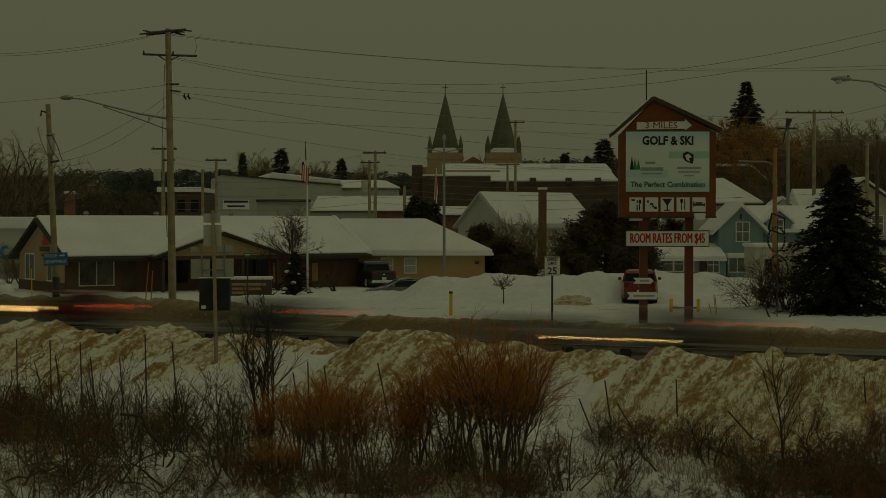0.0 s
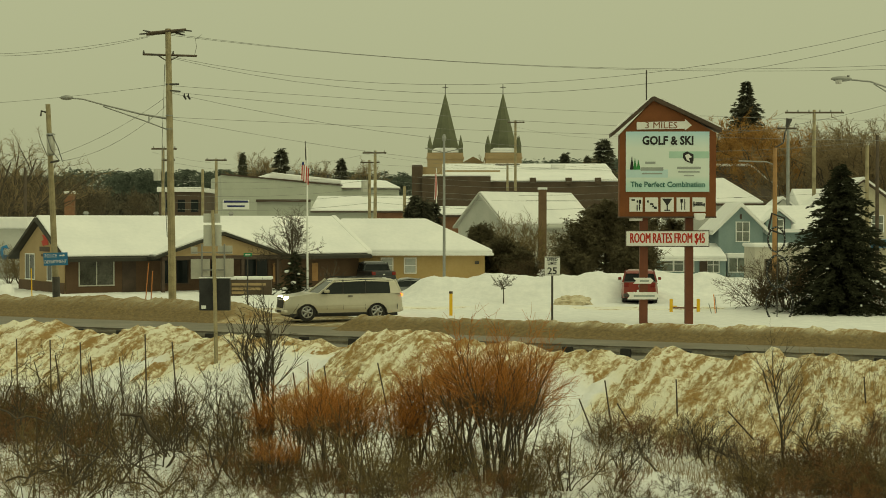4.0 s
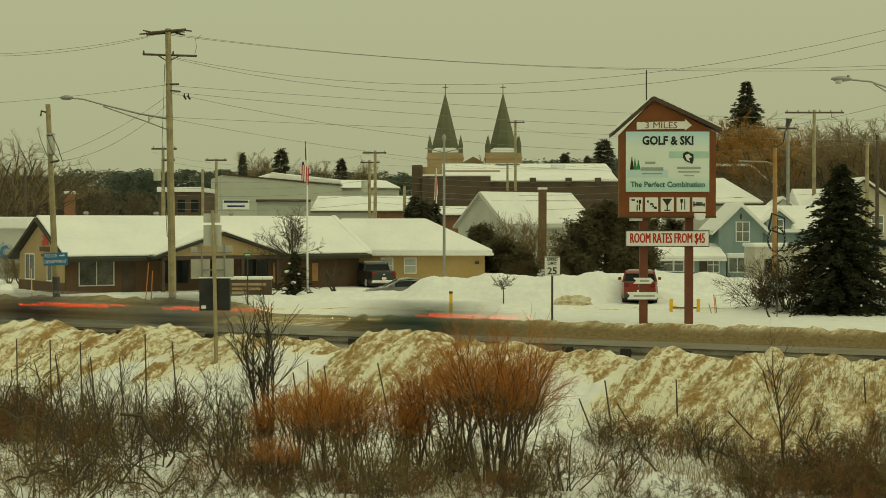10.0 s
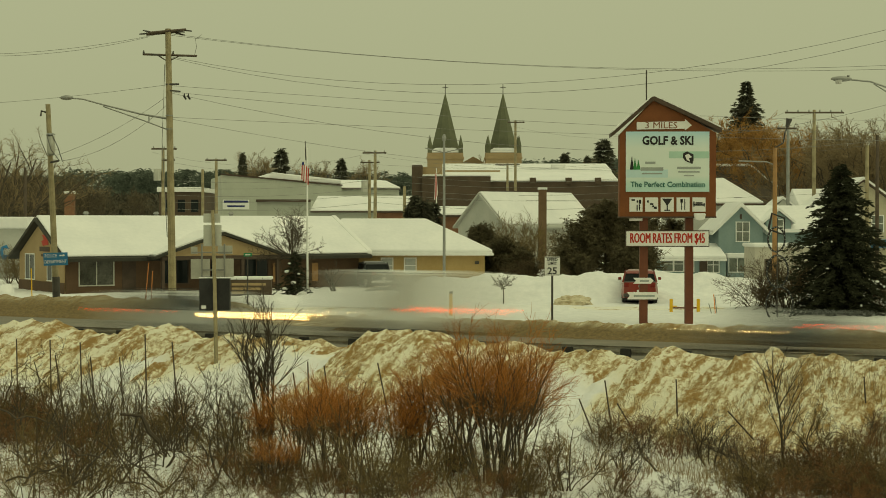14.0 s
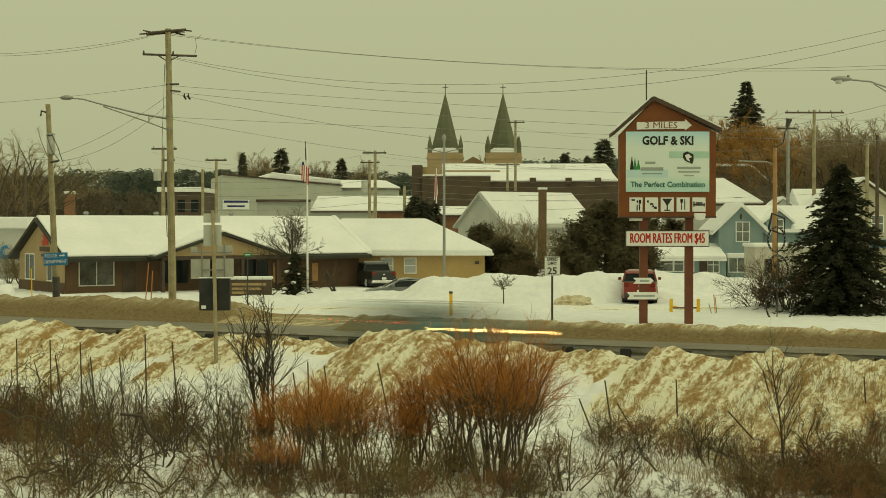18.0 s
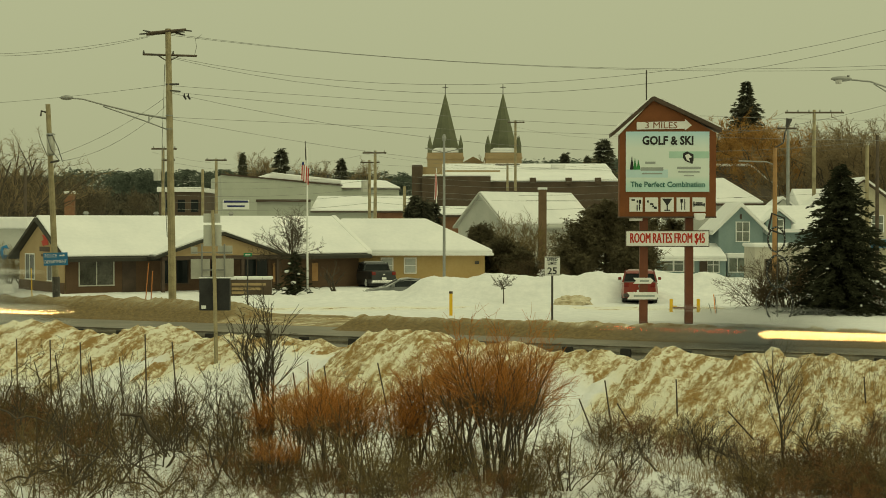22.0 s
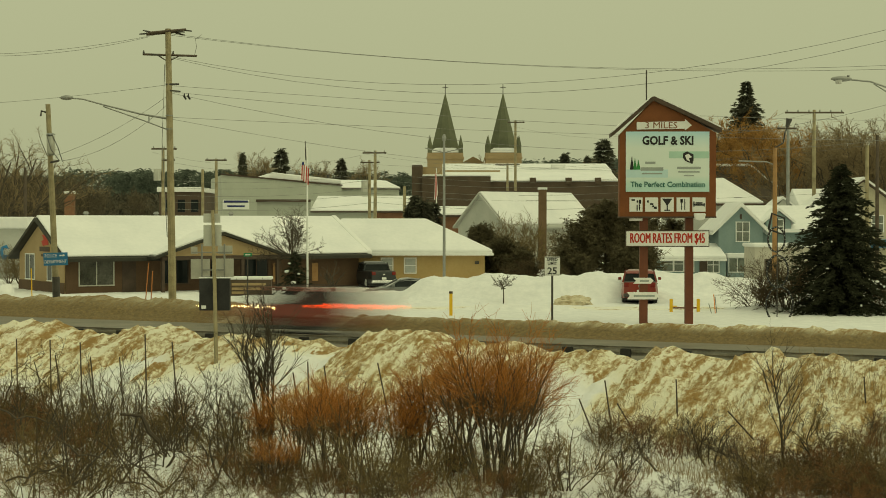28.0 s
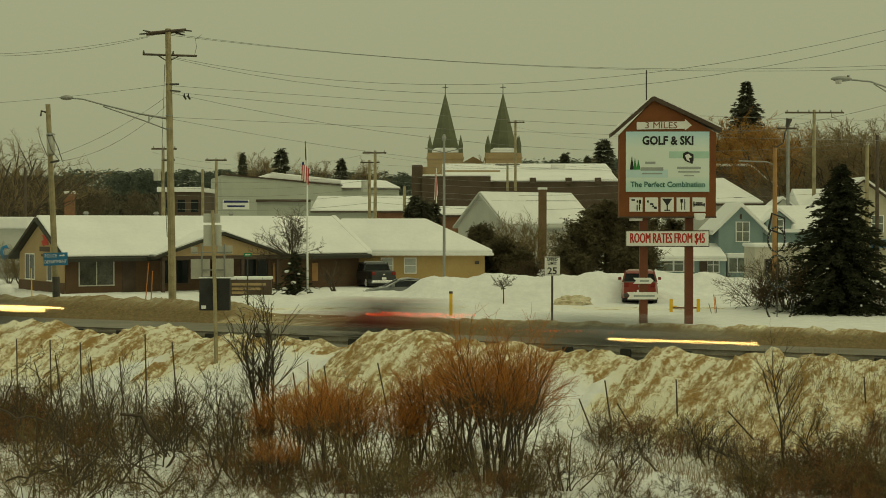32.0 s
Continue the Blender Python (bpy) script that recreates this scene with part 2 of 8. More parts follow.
def ground_z(x, y):
    """Height and dirt of the ground at a place."""
    u, v = road_uv(x, y)
    dirt = slush = 0.0
    # the land in front of the road, with the gully
    low = -1.35 + 0.14 * fbm(x * 0.25, y * 0.25) + 0.10 * fbm(x * 1.3, y * 1.3, 7.0)
    near = 2.9 - 4.25 * ease(6, 31, y)
    z = near if y < 31 else low
    if v > -9.5:
        # ploughed bank: heaps against the guardrail, falling to the gully
        w = u - 0.3 * v
        jag = noise.noise(Vector((u * 0.40, 3.1, 0)))
        lump = fbm(w * 0.85, v * 0.22, 1.7) + 0.5 * abs(noise.noise(Vector((w * 2.1, v * 0.5, 6.0)))) - 0.15
        deep, high = lobe(u, v)
        along, across = 0.438 * x + 0.899 * y, 0.438 * y - 0.899 * x
        rill = fbm(along * 0.45, across * 1.9, 11.0, 3)
        crest = 0.68 + 0.19 * jag + 0.9 * high + 0.2 * noise.noise(Vector((u * 1.4, 7.7, 0)))
        toe = -8.2 + 1.6 * noise.noise(Vector((u * 0.16, 9.2, 0)))
        fall = ease(toe, -1.2, v)
        bank = low + (crest - low) * fall + (0.15 * rill + 0.26 * lump + 0.17 * fbm(w * 2.8, v * 1.5, 4.0) + 0.13 * fbm(u * 5.0, v * 4.5, 9.0) * (1 - ease(-3.0, -1.4, v))) * ease(toe - 1, -3.5, v)
        if v > -1.7:
            bank = (bank + 0.16 * fbm(u * 3.1, v * 3.1, 15.0) * ease(-1.7, -1.2, v)) * (1 - ease(-1.7, -0.15, v))
        z = max(z, bank + high * ease(-7.5, -4.5, v) * (1 - ease(-3.0, -1.7, v))) if v < -1.7 else bank
        dirt = ease(-1.9 - deep, -0.5 - deep, v)
    if v > -0.15:
        z = -0.04
        dirt = slush = 1.0
    lip = -0.04
    if v > 10.2 and SIDE_B - 1 < u < 50:
        # windrow of gritty slush along the far edge of the road
        side = ease(SIDE_B - 0.2, SIDE_B + 1.0, u) * (1 - ease(42, 50, u))
        lip = side * (0.60 * (1 + 0.10 * fbm(u * 0.8, 0.3)) * hump(v, 12.75, 1.15) + (0.10 * fbm(u * 1.9, v * 1.9, 2.0) + 0.11 * fbm(u * 6.0, v * 6.0, 2.0)) * ease(10.9, 12, v) * (1 - ease(13.6, 15, v))) - 0.035
        z = max(z, lip)
        # the darker tone fades towards the crest, so the toe is darkest
        slush = 1 - (0.35 + 0.4 * ease(-6, 6, u)) * ease(11.9, 12.7, v)
    if v > 13.2:
        # far shoulder bank, broken by the side street
        open_ = ease(SIDE_A - 1.0, SIDE_A + 0.3, u) * (1 - ease(SIDE_B - 0.2, SIDE_B + 1.2, u)) * (1 - ease(17.0, 20.0, v))
        tall = 0.0 if u > -14 else 0.62
        wide = 1.35 if u > -14 else 2.4
        ridge = tall * (1 + 0.25 * fbm(u * 0.7, 0.3)) * hump(v, 13.4 + wide, wide * 0.75) * (1 - open_)
        lot = 0.22 * ease(13.5, 16.5, v) * (1 - 0.7 * open_)
        z = max(lip, ridge + lot + (0.15 * fbm(u * 1.7, v * 1.7, 2.0) + 0.08 * fbm(u * 6.0, v * 6.0, 2.0)) * (1 - open_) * ease(13.2, 14, v) * (1 - 0.75 * ease(16, 18, v)))
        dirt = (1 - ease(13.4 + wide * 1.5, 13.4 + wide * 2.2, v)) * (1 if open_ < 0.5 else 0.8)
        if u > -14:
            dirt = 1.35 * (1 - ease(13.3, 14.3, v))
        # darker tone at the front of the bank, paler towards its crest
        slush = dirt * (1 - 0.35 * ease(13.4 + wide * 0.4, 13.4 + wide * 1.1, v)) if u < -14 else dirt * (0.95 - 0.15 * ease(-6, 6, u))
        if open_ > 0.5 and v < 19:
            dirt, slush = 0.95, 0.55 + 0.5 * fbm(x * 0.5, y * 1.4, 6.0)
        # beige wheel tracks along the side street
        if 68 < y < 84 and x < 14:
            dirt = max(dirt, 1.0 * hump(y, 79.5 - 0.03 * (x + 2) ** 2 * (x < -2), 1.6) * (0.6 + 0.8 * fbm(x * 0.4, y * 0.9, 5.0)))
            slush = max(slush, 0.5 * dirt * hump(y, 77, 2.5))
        # big piles of cleared snow on the lot and along the side street
        pile = 0.0
        for px, py, w, dpt, hgt in PILES:
            pile = max(pile, hgt * (1 - ease(0.45, 1.15, abs(x - px) / w)) * (1 - ease(0.2, 1.1, abs(y - py) / dpt)))
        z += pile * (1 + 0.22 * fbm(x * 0.5, y * 0.5, 8.0)) + 0.05 * fbm(x * 0.8, y * 0.8, 3.0) * ease(0.05, 0.3, pile)
        # the land climbs towards the back of the town
        z += 10.0 * ease(130, 620, y)
    return z, dirt, slush


PILES = [
    # x, y, half width, half depth, height
    (5.623, 88, 7.6, 3.6, 1.3), (-4.525, 88.5, 4.2, 2.6, 0.42), (12.755, 96, 7.0, 3.0, 1.2),
    (18.183, 96, 6.0, 3.2, 0.9), (-16.399, 86, 3.5, 1.6, 0.35), (-21.006, 88, 2.5, 1.6, 0.3), (18.92, 78, 5.0, 2.5, 0.3),
    (3.602, 77.3, 3.2, 0.9, 0.3), (0.963, 88, 3.6, 3.2, 1.25), (-8.722, 87, 4.5, 2.2, 0.3),
]


def steps(*runs):
    out = []
    for a, b, s in runs:
        n = max(1, round((b - a) / s))
        out += [a + (b - a) * i / n for i in range(n)]
    return out + [runs[-1][1]]


def build_ground():
    us = steps((-4200, -600, 600), (-600, -150, 75), (-150, -48, 6), (-48, -36, 0.7), (-36, 34, 0.19), (34, 60, 1.2), (60, 150, 9), (150, 600, 75), (600, 4200, 600))
    vs = steps((-4000, -400, 600), (-400, -60, 40), (-60, -18, 2.2), (-18, -8, 0.4), (-8, 0.6, 0.15), (0.6, 10.2, 1.6), (10.2, 20, 0.24), (20, 48, 0.6), (48, 90, 3), (90, 700, 30), (700, 4200, 700))
    verts, dirts, wet = [], [], []
    for v in vs:
        for u in us:
            x, y = road_xy(u, v)
            z, d, w = ground_z(x, y)
            verts.append((x, y, z))
            dirts.append(d)
            wet.append(w)
    n = len(us)
    faces = [(j * n + i, j * n + i + 1, (j + 1) * n + i + 1, (j + 1) * n + i) for j in range(len(vs) - 1) for i in range(n - 1)]
    me = bpy.data.meshes.new("ground")
    me.from_pydata(verts, [], faces)
    me.attributes.new("grit", "FLOAT", "POINT").data.foreach_set("value", dirts)
    me.attributes.new("slush", "FLOAT", "POINT").data.foreach_set("value", wet)
    me.materials.append(ground_material())
    me.polygons.foreach_set("use_smooth", [True] * len(me.polygons))
    tagged(new("ground", me), "snow-covered ground with grit-stained ploughed banks", "ground", kind="structure")


def ground_material():
    m = bpy.data.materials.new("snow_and_grit")
    m.use_nodes = True
    nt = m.node_tree
    b = nt.nodes["Principled BSDF"]
    b.inputs["Roughness"].default_value = 0.85
    b.inputs["Specular IOR Level"].default_value = 0.2
    co = nt.nodes.new("ShaderNodeTexCoord")
    att = nt.nodes.new("ShaderNodeAttribute")
    att.attribute_name = "grit"
    wet = nt.nodes.new("ShaderNodeAttribute")
    wet.attribute_name = "slush"
    def tex(scale, detail, rough=0.55):
        n = nt.nodes.new("ShaderNodeTexNoise")
        n.inputs["Scale"].default_value, n.inputs["Detail"].default_value, n.inputs["Roughness"].default_value = scale, detail, rough
        nt.links.new(co.outputs["Object"], n.inputs["Vector"])
        return n.outputs["Fac"]
    def ramp(src, p0, p1, c0, c1):
        r = nt.nodes.new("ShaderNodeValToRGB")
        r.color_ramp.elements[0].position, r.color_ramp.elements[0].color = p0, (*c0, 1)
        r.color_ramp.elements[1].position, r.color_ramp.elements[1].color = p1, (*c1, 1)
        nt.links.new(src, r.inputs[0])
        return r.outputs[0]
    def math_node(op, a, bb):
        n = nt.nodes.new("ShaderNodeMath")
        n.operation = op
        for i, v in enumerate((a, bb)):
            if isinstance(v, float):
                n.inputs[i].default_value = v
            else:
                nt.links.new(v, n.inputs[i])
        return n.outputs[0]
    turned, drawn = nt.nodes.new("ShaderNodeMapping"), nt.nodes.new("ShaderNodeMapping")
    turned.inputs["Rotation"].default_value = (0, 0, radians(-58))
    drawn.inputs["Scale"].default_value = (0.36, 2.3, 1.0)
    nt.links.new(co.outputs["Object"], turned.inputs[0])
    nt.links.new(turned.outputs[0], drawn.inputs[0])
    mid, fine = tex(2.2, 6, 0.65), tex(9, 5, 0.65)
    sn = nt.nodes.new("ShaderNodeTexNoise")
    sn.inputs["Scale"].default_value, sn.inputs["Detail"].default_value, sn.inputs["Roughness"].default_value = 1.0, 7, 0.62
    nt.links.new(drawn.outputs[0], sn.inputs["Vector"])
    thin = nt.nodes.new("ShaderNodeMapping")
    thin.inputs["Scale"].default_value = (2.0, 9.0, 4.0)
    nt.links.new(turned.outputs[0], thin.inputs[0])
    sf = nt.nodes.new("ShaderNodeTexNoise")
    sf.inputs["Scale"].default_value, sf.inputs["Detail"].default_value, sf.inputs["Roughness"].default_value = 1.0, 5, 0.6
    nt.links.new(thin.outputs[0], sf.inputs["Vector"])
    streak = math_node("ADD", math_node("MULTIPLY", sn.outputs["Fac"], 0.6), math_node("MULTIPLY", sf.outputs["Fac"], 0.4))
    snow = ramp(mid, 0.3, 0.7, (0.72, 0.73, 0.74), (0.86, 0.86, 0.86))
    chunk = tex(7.0, 7, 0.75)
    sand = ramp(math_node("ADD", math_node("MULTIPLY", chunk, 0.30), math_node("MULTIPLY", streak, 0.70)), 0.458, 0.558, (0.88, 0.80, 0.585), (0.36, 0.205, 0.066))
    # clods of wet earth among the grit
    speck = ramp(tex(13.0, 4, 0.7), 0.60, 0.68, (1, 1, 1), (0.34, 0.26, 0.17))
    clods = nt.nodes.new("ShaderNodeMix")
    clods.data_type, clods.blend_type = "RGBA", "MULTIPLY"
    clods.inputs[0].default_value = 0.9
    nt.links.new(sand, clods.inputs[6])
    nt.links.new(speck, clods.inputs[7])
    sand = clods.outputs[2]
    # snow among the grit is tinted cream, imitating light falling on the bank
    cream_light = nt.nodes.new("ShaderNodeMix")
    cream_light.data_type = "RGBA"
    nt.links.new(att.outputs["Fac"], cream_light.inputs[0])
    nt.links.new(snow, cream_light.inputs[6])
    cream_light.inputs[7].default_value = (0.91, 0.87, 0.72, 1)
    snow = cream_light.outputs[2]
    mud = ramp(chunk, 0.25, 0.75, (0.055, 0.034, 0.012), (0.32, 0.215, 0.09))
    # grit lies in patches and streaks within the ploughed banks
    patch = math_node("ADD", math_node("MULTIPLY", streak, 4.0), math_node("ADD", math_node("MULTIPLY", mid, 0.5), math_node("MULTIPLY", chunk, 1.1)))
    amount = math_node("ADD", math_node("ADD", math_node("MULTIPLY", att.outputs["Fac"], 1.0), math_node("MULTIPLY", wet.outputs["Fac"], 0.7)), math_node("SUBTRACT", patch, 3.22))
    fac = ramp(amount, 0.36, 0.58, (0, 0, 0), (0.95, 0.95, 0.95))
    gm = nt.nodes.new("ShaderNodeMix")
    gm.data_type = "RGBA"
    nt.links.new(wet.outputs["Fac"], gm.inputs[0])
    nt.links.new(sand, gm.inputs[6])
    nt.links.new(mud, gm.inputs[7])
    grit = gm.outputs[2]
    mix = nt.nodes.new("ShaderNodeMix")
    mix.data_type = "RGBA"
    nt.links.new(fac, mix.inputs[0])
    nt.links.new(snow, mix.inputs[6])
    nt.links.new(grit, mix.inputs[7])
    nt.links.new(mix.outputs[2], b.inputs["Base Color"])
    bump = nt.nodes.new("ShaderNodeBump")
    bump.inputs["Distance"].default_value = 0.22
    nt.links.new(math_node("ADD", math_node("MULTIPLY", att.outputs["Fac"], 0.35), 0.3), bump.inputs["Strength"])
    nt.links.new(math_node("ADD", math_node("ADD", streak, chunk), math_node("MULTIPLY", fine, 0.5)), bump.inputs["Height"])
    nt.links.new(bump.outputs[0], b.inputs["Normal"])
    return m


build_ground()


def build_road():
    """Wet, salted asphalt with slush along the lanes' edges."""
    us = steps((-900, -60, 60), (-60, 50, 2), (50, 900, 60))
    vs = steps((-0.1, 13.4, 0.75))
    n = len(us)
    verts = [(*road_xy(u, v), 0.004 + 0.05 * (1 - ((v - 6.6) / 6.8) ** 2)) for v in vs for u in us]
    faces = [(j * n + i, j * n + i + 1, (j + 1) * n + i + 1, (j + 1) * n + i) for j in range(len(vs) - 1) for i in range(n - 1)]
    me = bpy.data.meshes.new("road")
    me.from_pydata(verts, [], faces)
    tagged(link("road", me, mat("wet_salted_asphalt", (0.098, 0.084, 0.06), (0.185, 0.162, 0.12), 1.8, 0.5, 0.1)),
           "wet grey asphalt road edged with slush", "road", kind="structure")


build_road()


def build_guardrail():
    g = thing("guardrail", (*road_xy(0, 0), 0), "low steel guardrail half buried in ploughed snow", "guardrail", turn=-26)
    prof = [(0.0, 0.44), (0.05, 0.47), (0.05, 0.52), (0.0, 0.56), (0.0, 0.60), (0.05, 0.64), (0.05, 0.69), (0.0, 0.73),
            (-0.02, 0.72), (0.03, 0.68), (0.03, 0.65), (-0.02, 0.61), (-0.02, 0.55), (0.03, 0.51), (0.03, 0.48), (-0.02, 0.45)]
    part("rail", prism(prof, -70, 60, "x"), mat("dirty_galvanised_rail", (0.13, 0.12, 0.10), (0.30, 0.29, 0.26), 0.7, 0.6, 0.15, 0.3), g, "dirty galvanised rail")
    bm = box(-0.15, 0.15, -0.26, -0.07, -0.6, 0.66, 0.012)
    me = bpy.data.meshes.new("post")
    bm.to_mesh(me)
    bm.free()
    for i in range(62):
        link("post", me, BLACK, g).location = (-68 + 1.905 * i, 0, 0)


build_guardrail()

# ---- buildings ----
def window(parent, x, z, w, h, frame_mat, y=0.0, face="front", panes=2, bars=False, glass=None):
    """A framed window set proud on a wall; face front looks along -y, left along -x, right along +x."""
    e = new("window")
    e.parent = parent
    turn = {"front": 0, "left": -90, "right": 90}[face]
    e.matrix_basis = pose(x, y, z, 0, 0, turn)
    t = 0.07
    bm = box(-w / 2 - t, w / 2 + t, -0.05, 0.02, h, h + t)
    box(-w / 2 - t, w / 2 + t, -0.08, 0.02, -t, 0, bm=bm)
    box(-w / 2 - t, -w / 2, -0.05, 0.02, 0, h, bm=bm)
    box(w / 2, w / 2 + t, -0.05, 0.02, 0, h, bm=bm)
    for i in range(1, panes):
        cx = -w / 2 + w * i / panes
        box(cx - 0.03, cx + 0.03, -0.045, 0.02, 0, h, bm=bm)
    if bars:
        box(-w / 2, w / 2, -0.045, 0.02, h / 2 - 0.03, h / 2 + 0.03, bm=bm)
    part("window_frame", bm, frame_mat, e)
    for i in range(panes):
        x0 = -w / 2 + w * i / panes
        part("pane", box(x0 + 0.02, x0 + w / panes - 0.02, -0.02, 0.015, 0.01, h - 0.01), glass or GLASS, e)
    return e


def gable_wall(L, W, h, rise):
    """Four walls with gable ends, ridge along x."""
    bm = prism([(0, -1.5), (W, -1.5), (W, h), (W / 2, h + rise), (0, h)], 0, L, "x")
    return bm


def roof_slab(L, W, h, rise, over, thick, lift, end=0.35):
    """Two sloped slabs of one thickness, ridge along x."""
    k = rise / (W / 2)
    y0, z0 = -over, h - over * k + lift
    y1, z1 = W + over, h - over * k + lift
    zr = h + rise + lift
    return prism([(y0, z0), (W / 2, zr), (y1, z1), (y1, z1 + thick), (W / 2, zr + thick), (y0, z0 + thick)], -end, L + end, "x")


def snow_roof(parent, L, W, h, rise, over, depth, end=0.35, dark=None):
    part("roof", roof_slab(L, W, h, rise, over, 0.2, 0.0, end), dark or DARK_TRIM, parent, "dark roof edge")
    bm = roof_slab(L, W, h, rise, over - 0.2, depth * 0.75, 0.205, end - 0.16)
    edges = [e for e in bm.edges if all(v.co.z > h - over * rise / (W / 2) + 0.3 for v in e.verts)]
    bmesh.ops.bevel(bm, geom=edges, offset=depth * 0.45, segments=2, profile=0.5, affect="EDGES", clamp_overlap=True)
    part("snow_cover", bm, ROOF_SNOW, parent, "thick smooth snow")


def hip_roof(parent, L, W, h, rise, over, depth, left_hip=True):
    """A hipped roof with its snow, ridge along x; without a left hip the ridge runs on to the end."""
    for name, lift, t, ov, m in (("roof", 0.0, 0.16, over, DARK_TRIM), ("snow_cover", 0.165, depth, over - 0.08, ROOF_SNOW)):
        bm = bmesh.new()
        rows = []
        for dz in (lift, lift + t):
            rows.append([bm.verts.new((p[0], p[1], p[2] + dz)) for p in ((-ov, -ov, h), (L + ov, -ov, h), (L + ov, W + ov, h), (-ov, W + ov, h),
                                                                        (W / 2 if left_hip else -ov, W / 2, h + rise), (L - W / 2, W / 2, h + rise))])
        lo, hi = rows
        for vs, flip in ((hi, False), (lo, True)):
            for f in ((0, 1, 5, 4), (1, 2, 5), (2, 3, 4, 5), (3, 0, 4)):
                q = [vs[i] for i in f]
                bm.faces.new(q[::-1] if flip else q)
        for i in range(4):
            j = (i + 1) % 4
            bm.faces.new((lo[i], lo[j], hi[j], hi[i]))
        part(name, bm, m, parent, "dark roof edge" if name == "roof" else "thick smooth snow")


def house(name, at, turn, L, W, h, rise, wall, label, over=0.5, depth=0.22, end=0.35, category="house", edge=None):
    t = thing(name, at, label, category, turn=turn)
    part("wall", gable_wall(L, W, h, rise), wall, t)
    snow_roof(t, L, W, h, rise, over, depth, end, edge)
    return t


def build_office():
    """Low L-shaped office: brown walls, tan gables, deep eaves under thick snow."""
    o = house("office_building", (-22.9, 96, 0.1), 33, 20.5, 8.6, 2.5, 2.05, BROWN_SIDING,
              "low brown office building with snow-laden roof and tan gables", 0.95, 0.2, 0.5, "office building", FASCIA)
    part("snow_lip", prism([(-0.78, 2.12), (4.3, 4.54), (4.3, 4.98), (-0.78, 2.54)], 20.74, 21.12, "x", bevel=0.08), ROOF_SNOW, o, "snow lapping over the roof end")
    # tan skin on the end gable
    part("gable_cladding", prism([(0.05, -0.2), (8.55, -0.2), (8.55, 2.45), (4.3, 4.5), (0.05, 2.45)], -0.06, -0.01, "x"), TAN_SIDING, o, "tan siding")
    part("base_course", box(-0.12, -0.06, 0.0, 8.6, -0.4, 0.75), BROWN_SIDING, o, "brown brick base")
    window(o, -0.06, 0.85, 1.7, 1.55, WHITE_PAINT, 2.2, "left", 2)
    window(o, -0.06, 0.85, 1.7, 1.55, WHITE_PAINT, 6.4, "left", 2)
    # small red emblem and dark bars of writing on the gable
    part("emblem", prism([(-0.6, 0), (0.35, -0.08), (0.66, 0.2), (0.2, 0.3), (0.5, 0.6), (-0.35, 0.66), (-0.56, 0.38)], -0.1, -0.06, "x"), RED_INK, o, "red emblem").location = (0, 3.5, 3.05)
    part("name_bar", box(-0.1, -0.06, 2.7, 4.5, 2.62, 2.92), DARK_TRIM, o, "dark sign bar")
    part("name_bar", box(-0.1, -0.06, 3.0, 4.2, 2.3, 2.45), DARK_TRIM, o, "dark sign bar")
    # big shop window in the front; pale patches in the glass colour imitate reflections
    window(o, 1.95, 0.6, 2.15, 1.75, ALU, 0.0, "front", 2, glass=mat("office_glass_with_reflection", (0.025, 0.026, 0.02), (0.12, 0.12, 0.10), 0.9, 0.1, 0))
    part("front_door", box(3.6, 4.5, -0.05, 0.0, 0, 2.1, 0.01), DARK_TRIM, o, "brown door")
    # front cross gable over the entry, on its posts
    part("entry_gable", prism([(5.5, 2.35), (13.7, 2.35), (9.6, 3.62)], -1.75, -1.55), TAN_SIDING, o, "tan gable")
    bm = prism([(4.9, 2.16), (9.6, 3.66), (14.3, 2.16), (14.3, 2.32), (9.6, 3.84), (4.9, 2.32)], -2.1, 4.0)
    part("entry_roof", bm, FASCIA, o, "dark rake boards")
    bm = prism([(5.1, 2.40), (9.6, 3.85), (14.1, 2.40), (14.1, 2.48), (9.6, 3.95), (5.1, 2.48)], -1.8, 4.0)
    part("entry_snow", bm, ROOF_SNOW, o, "thick smooth snow")
    part("beam", box(5.5, 13.7, -1.8, -1.5, 2.1, 2.34), DARK_TRIM, o)
    for x in (5.6, 8.2, 11.0, 13.5):
        part("porch_post", box(x - 0.1, x + 0.1, -1.76, -1.56, -0.4, 2.1, 0.01), DARK_TRIM, o)
    for x in (7.2, 12.8):
        window(o, x, 0.6, 1.6, 1.5, DARK_TRIM, 0.0, "front", 2)
    part("entry_door", box(9.6, 10.7, -0.06, 0.0, -0.1, 2.1, 0.01), GLASS, o, "dark glass door")
    # two narrow orange-tan panels on the front wall
    for x in (14.0, 16.9):
        part("orange_panel", box(x, x + 0.45, -0.06, 0.0, 0.55, 1.75, 0.01), WARM_POLE, o, "orange-tan panel on the wall")
    for x in (3.0, 7.8, 13.2):
        part("roof_vent", rod([(x, 4.6, 4.4), (x, 4.6, 5.0)], 0.14), STEEL, o)
        part("vent_cap", rod([(x, 4.6, 5.0), (x, 4.6, 5.15)], [0.24, 0.12]), STEEL, o)
    # tan wing with a hipped roof
    w = thing("office_wing", (-8.799, 110, 0.1), "tan office wing with hipped snow-covered roof", "building")
    L, W, h, rise = 11.7, 8.4, 2.15, 2.2
    part("wall", box(0, L, 0, W, -1.5, h), mat("yellow_tan_siding", (0.42, 0.285, 0.125), (0.49, 0.345, 0.165), 1.5, 0.75, 0.1), w)
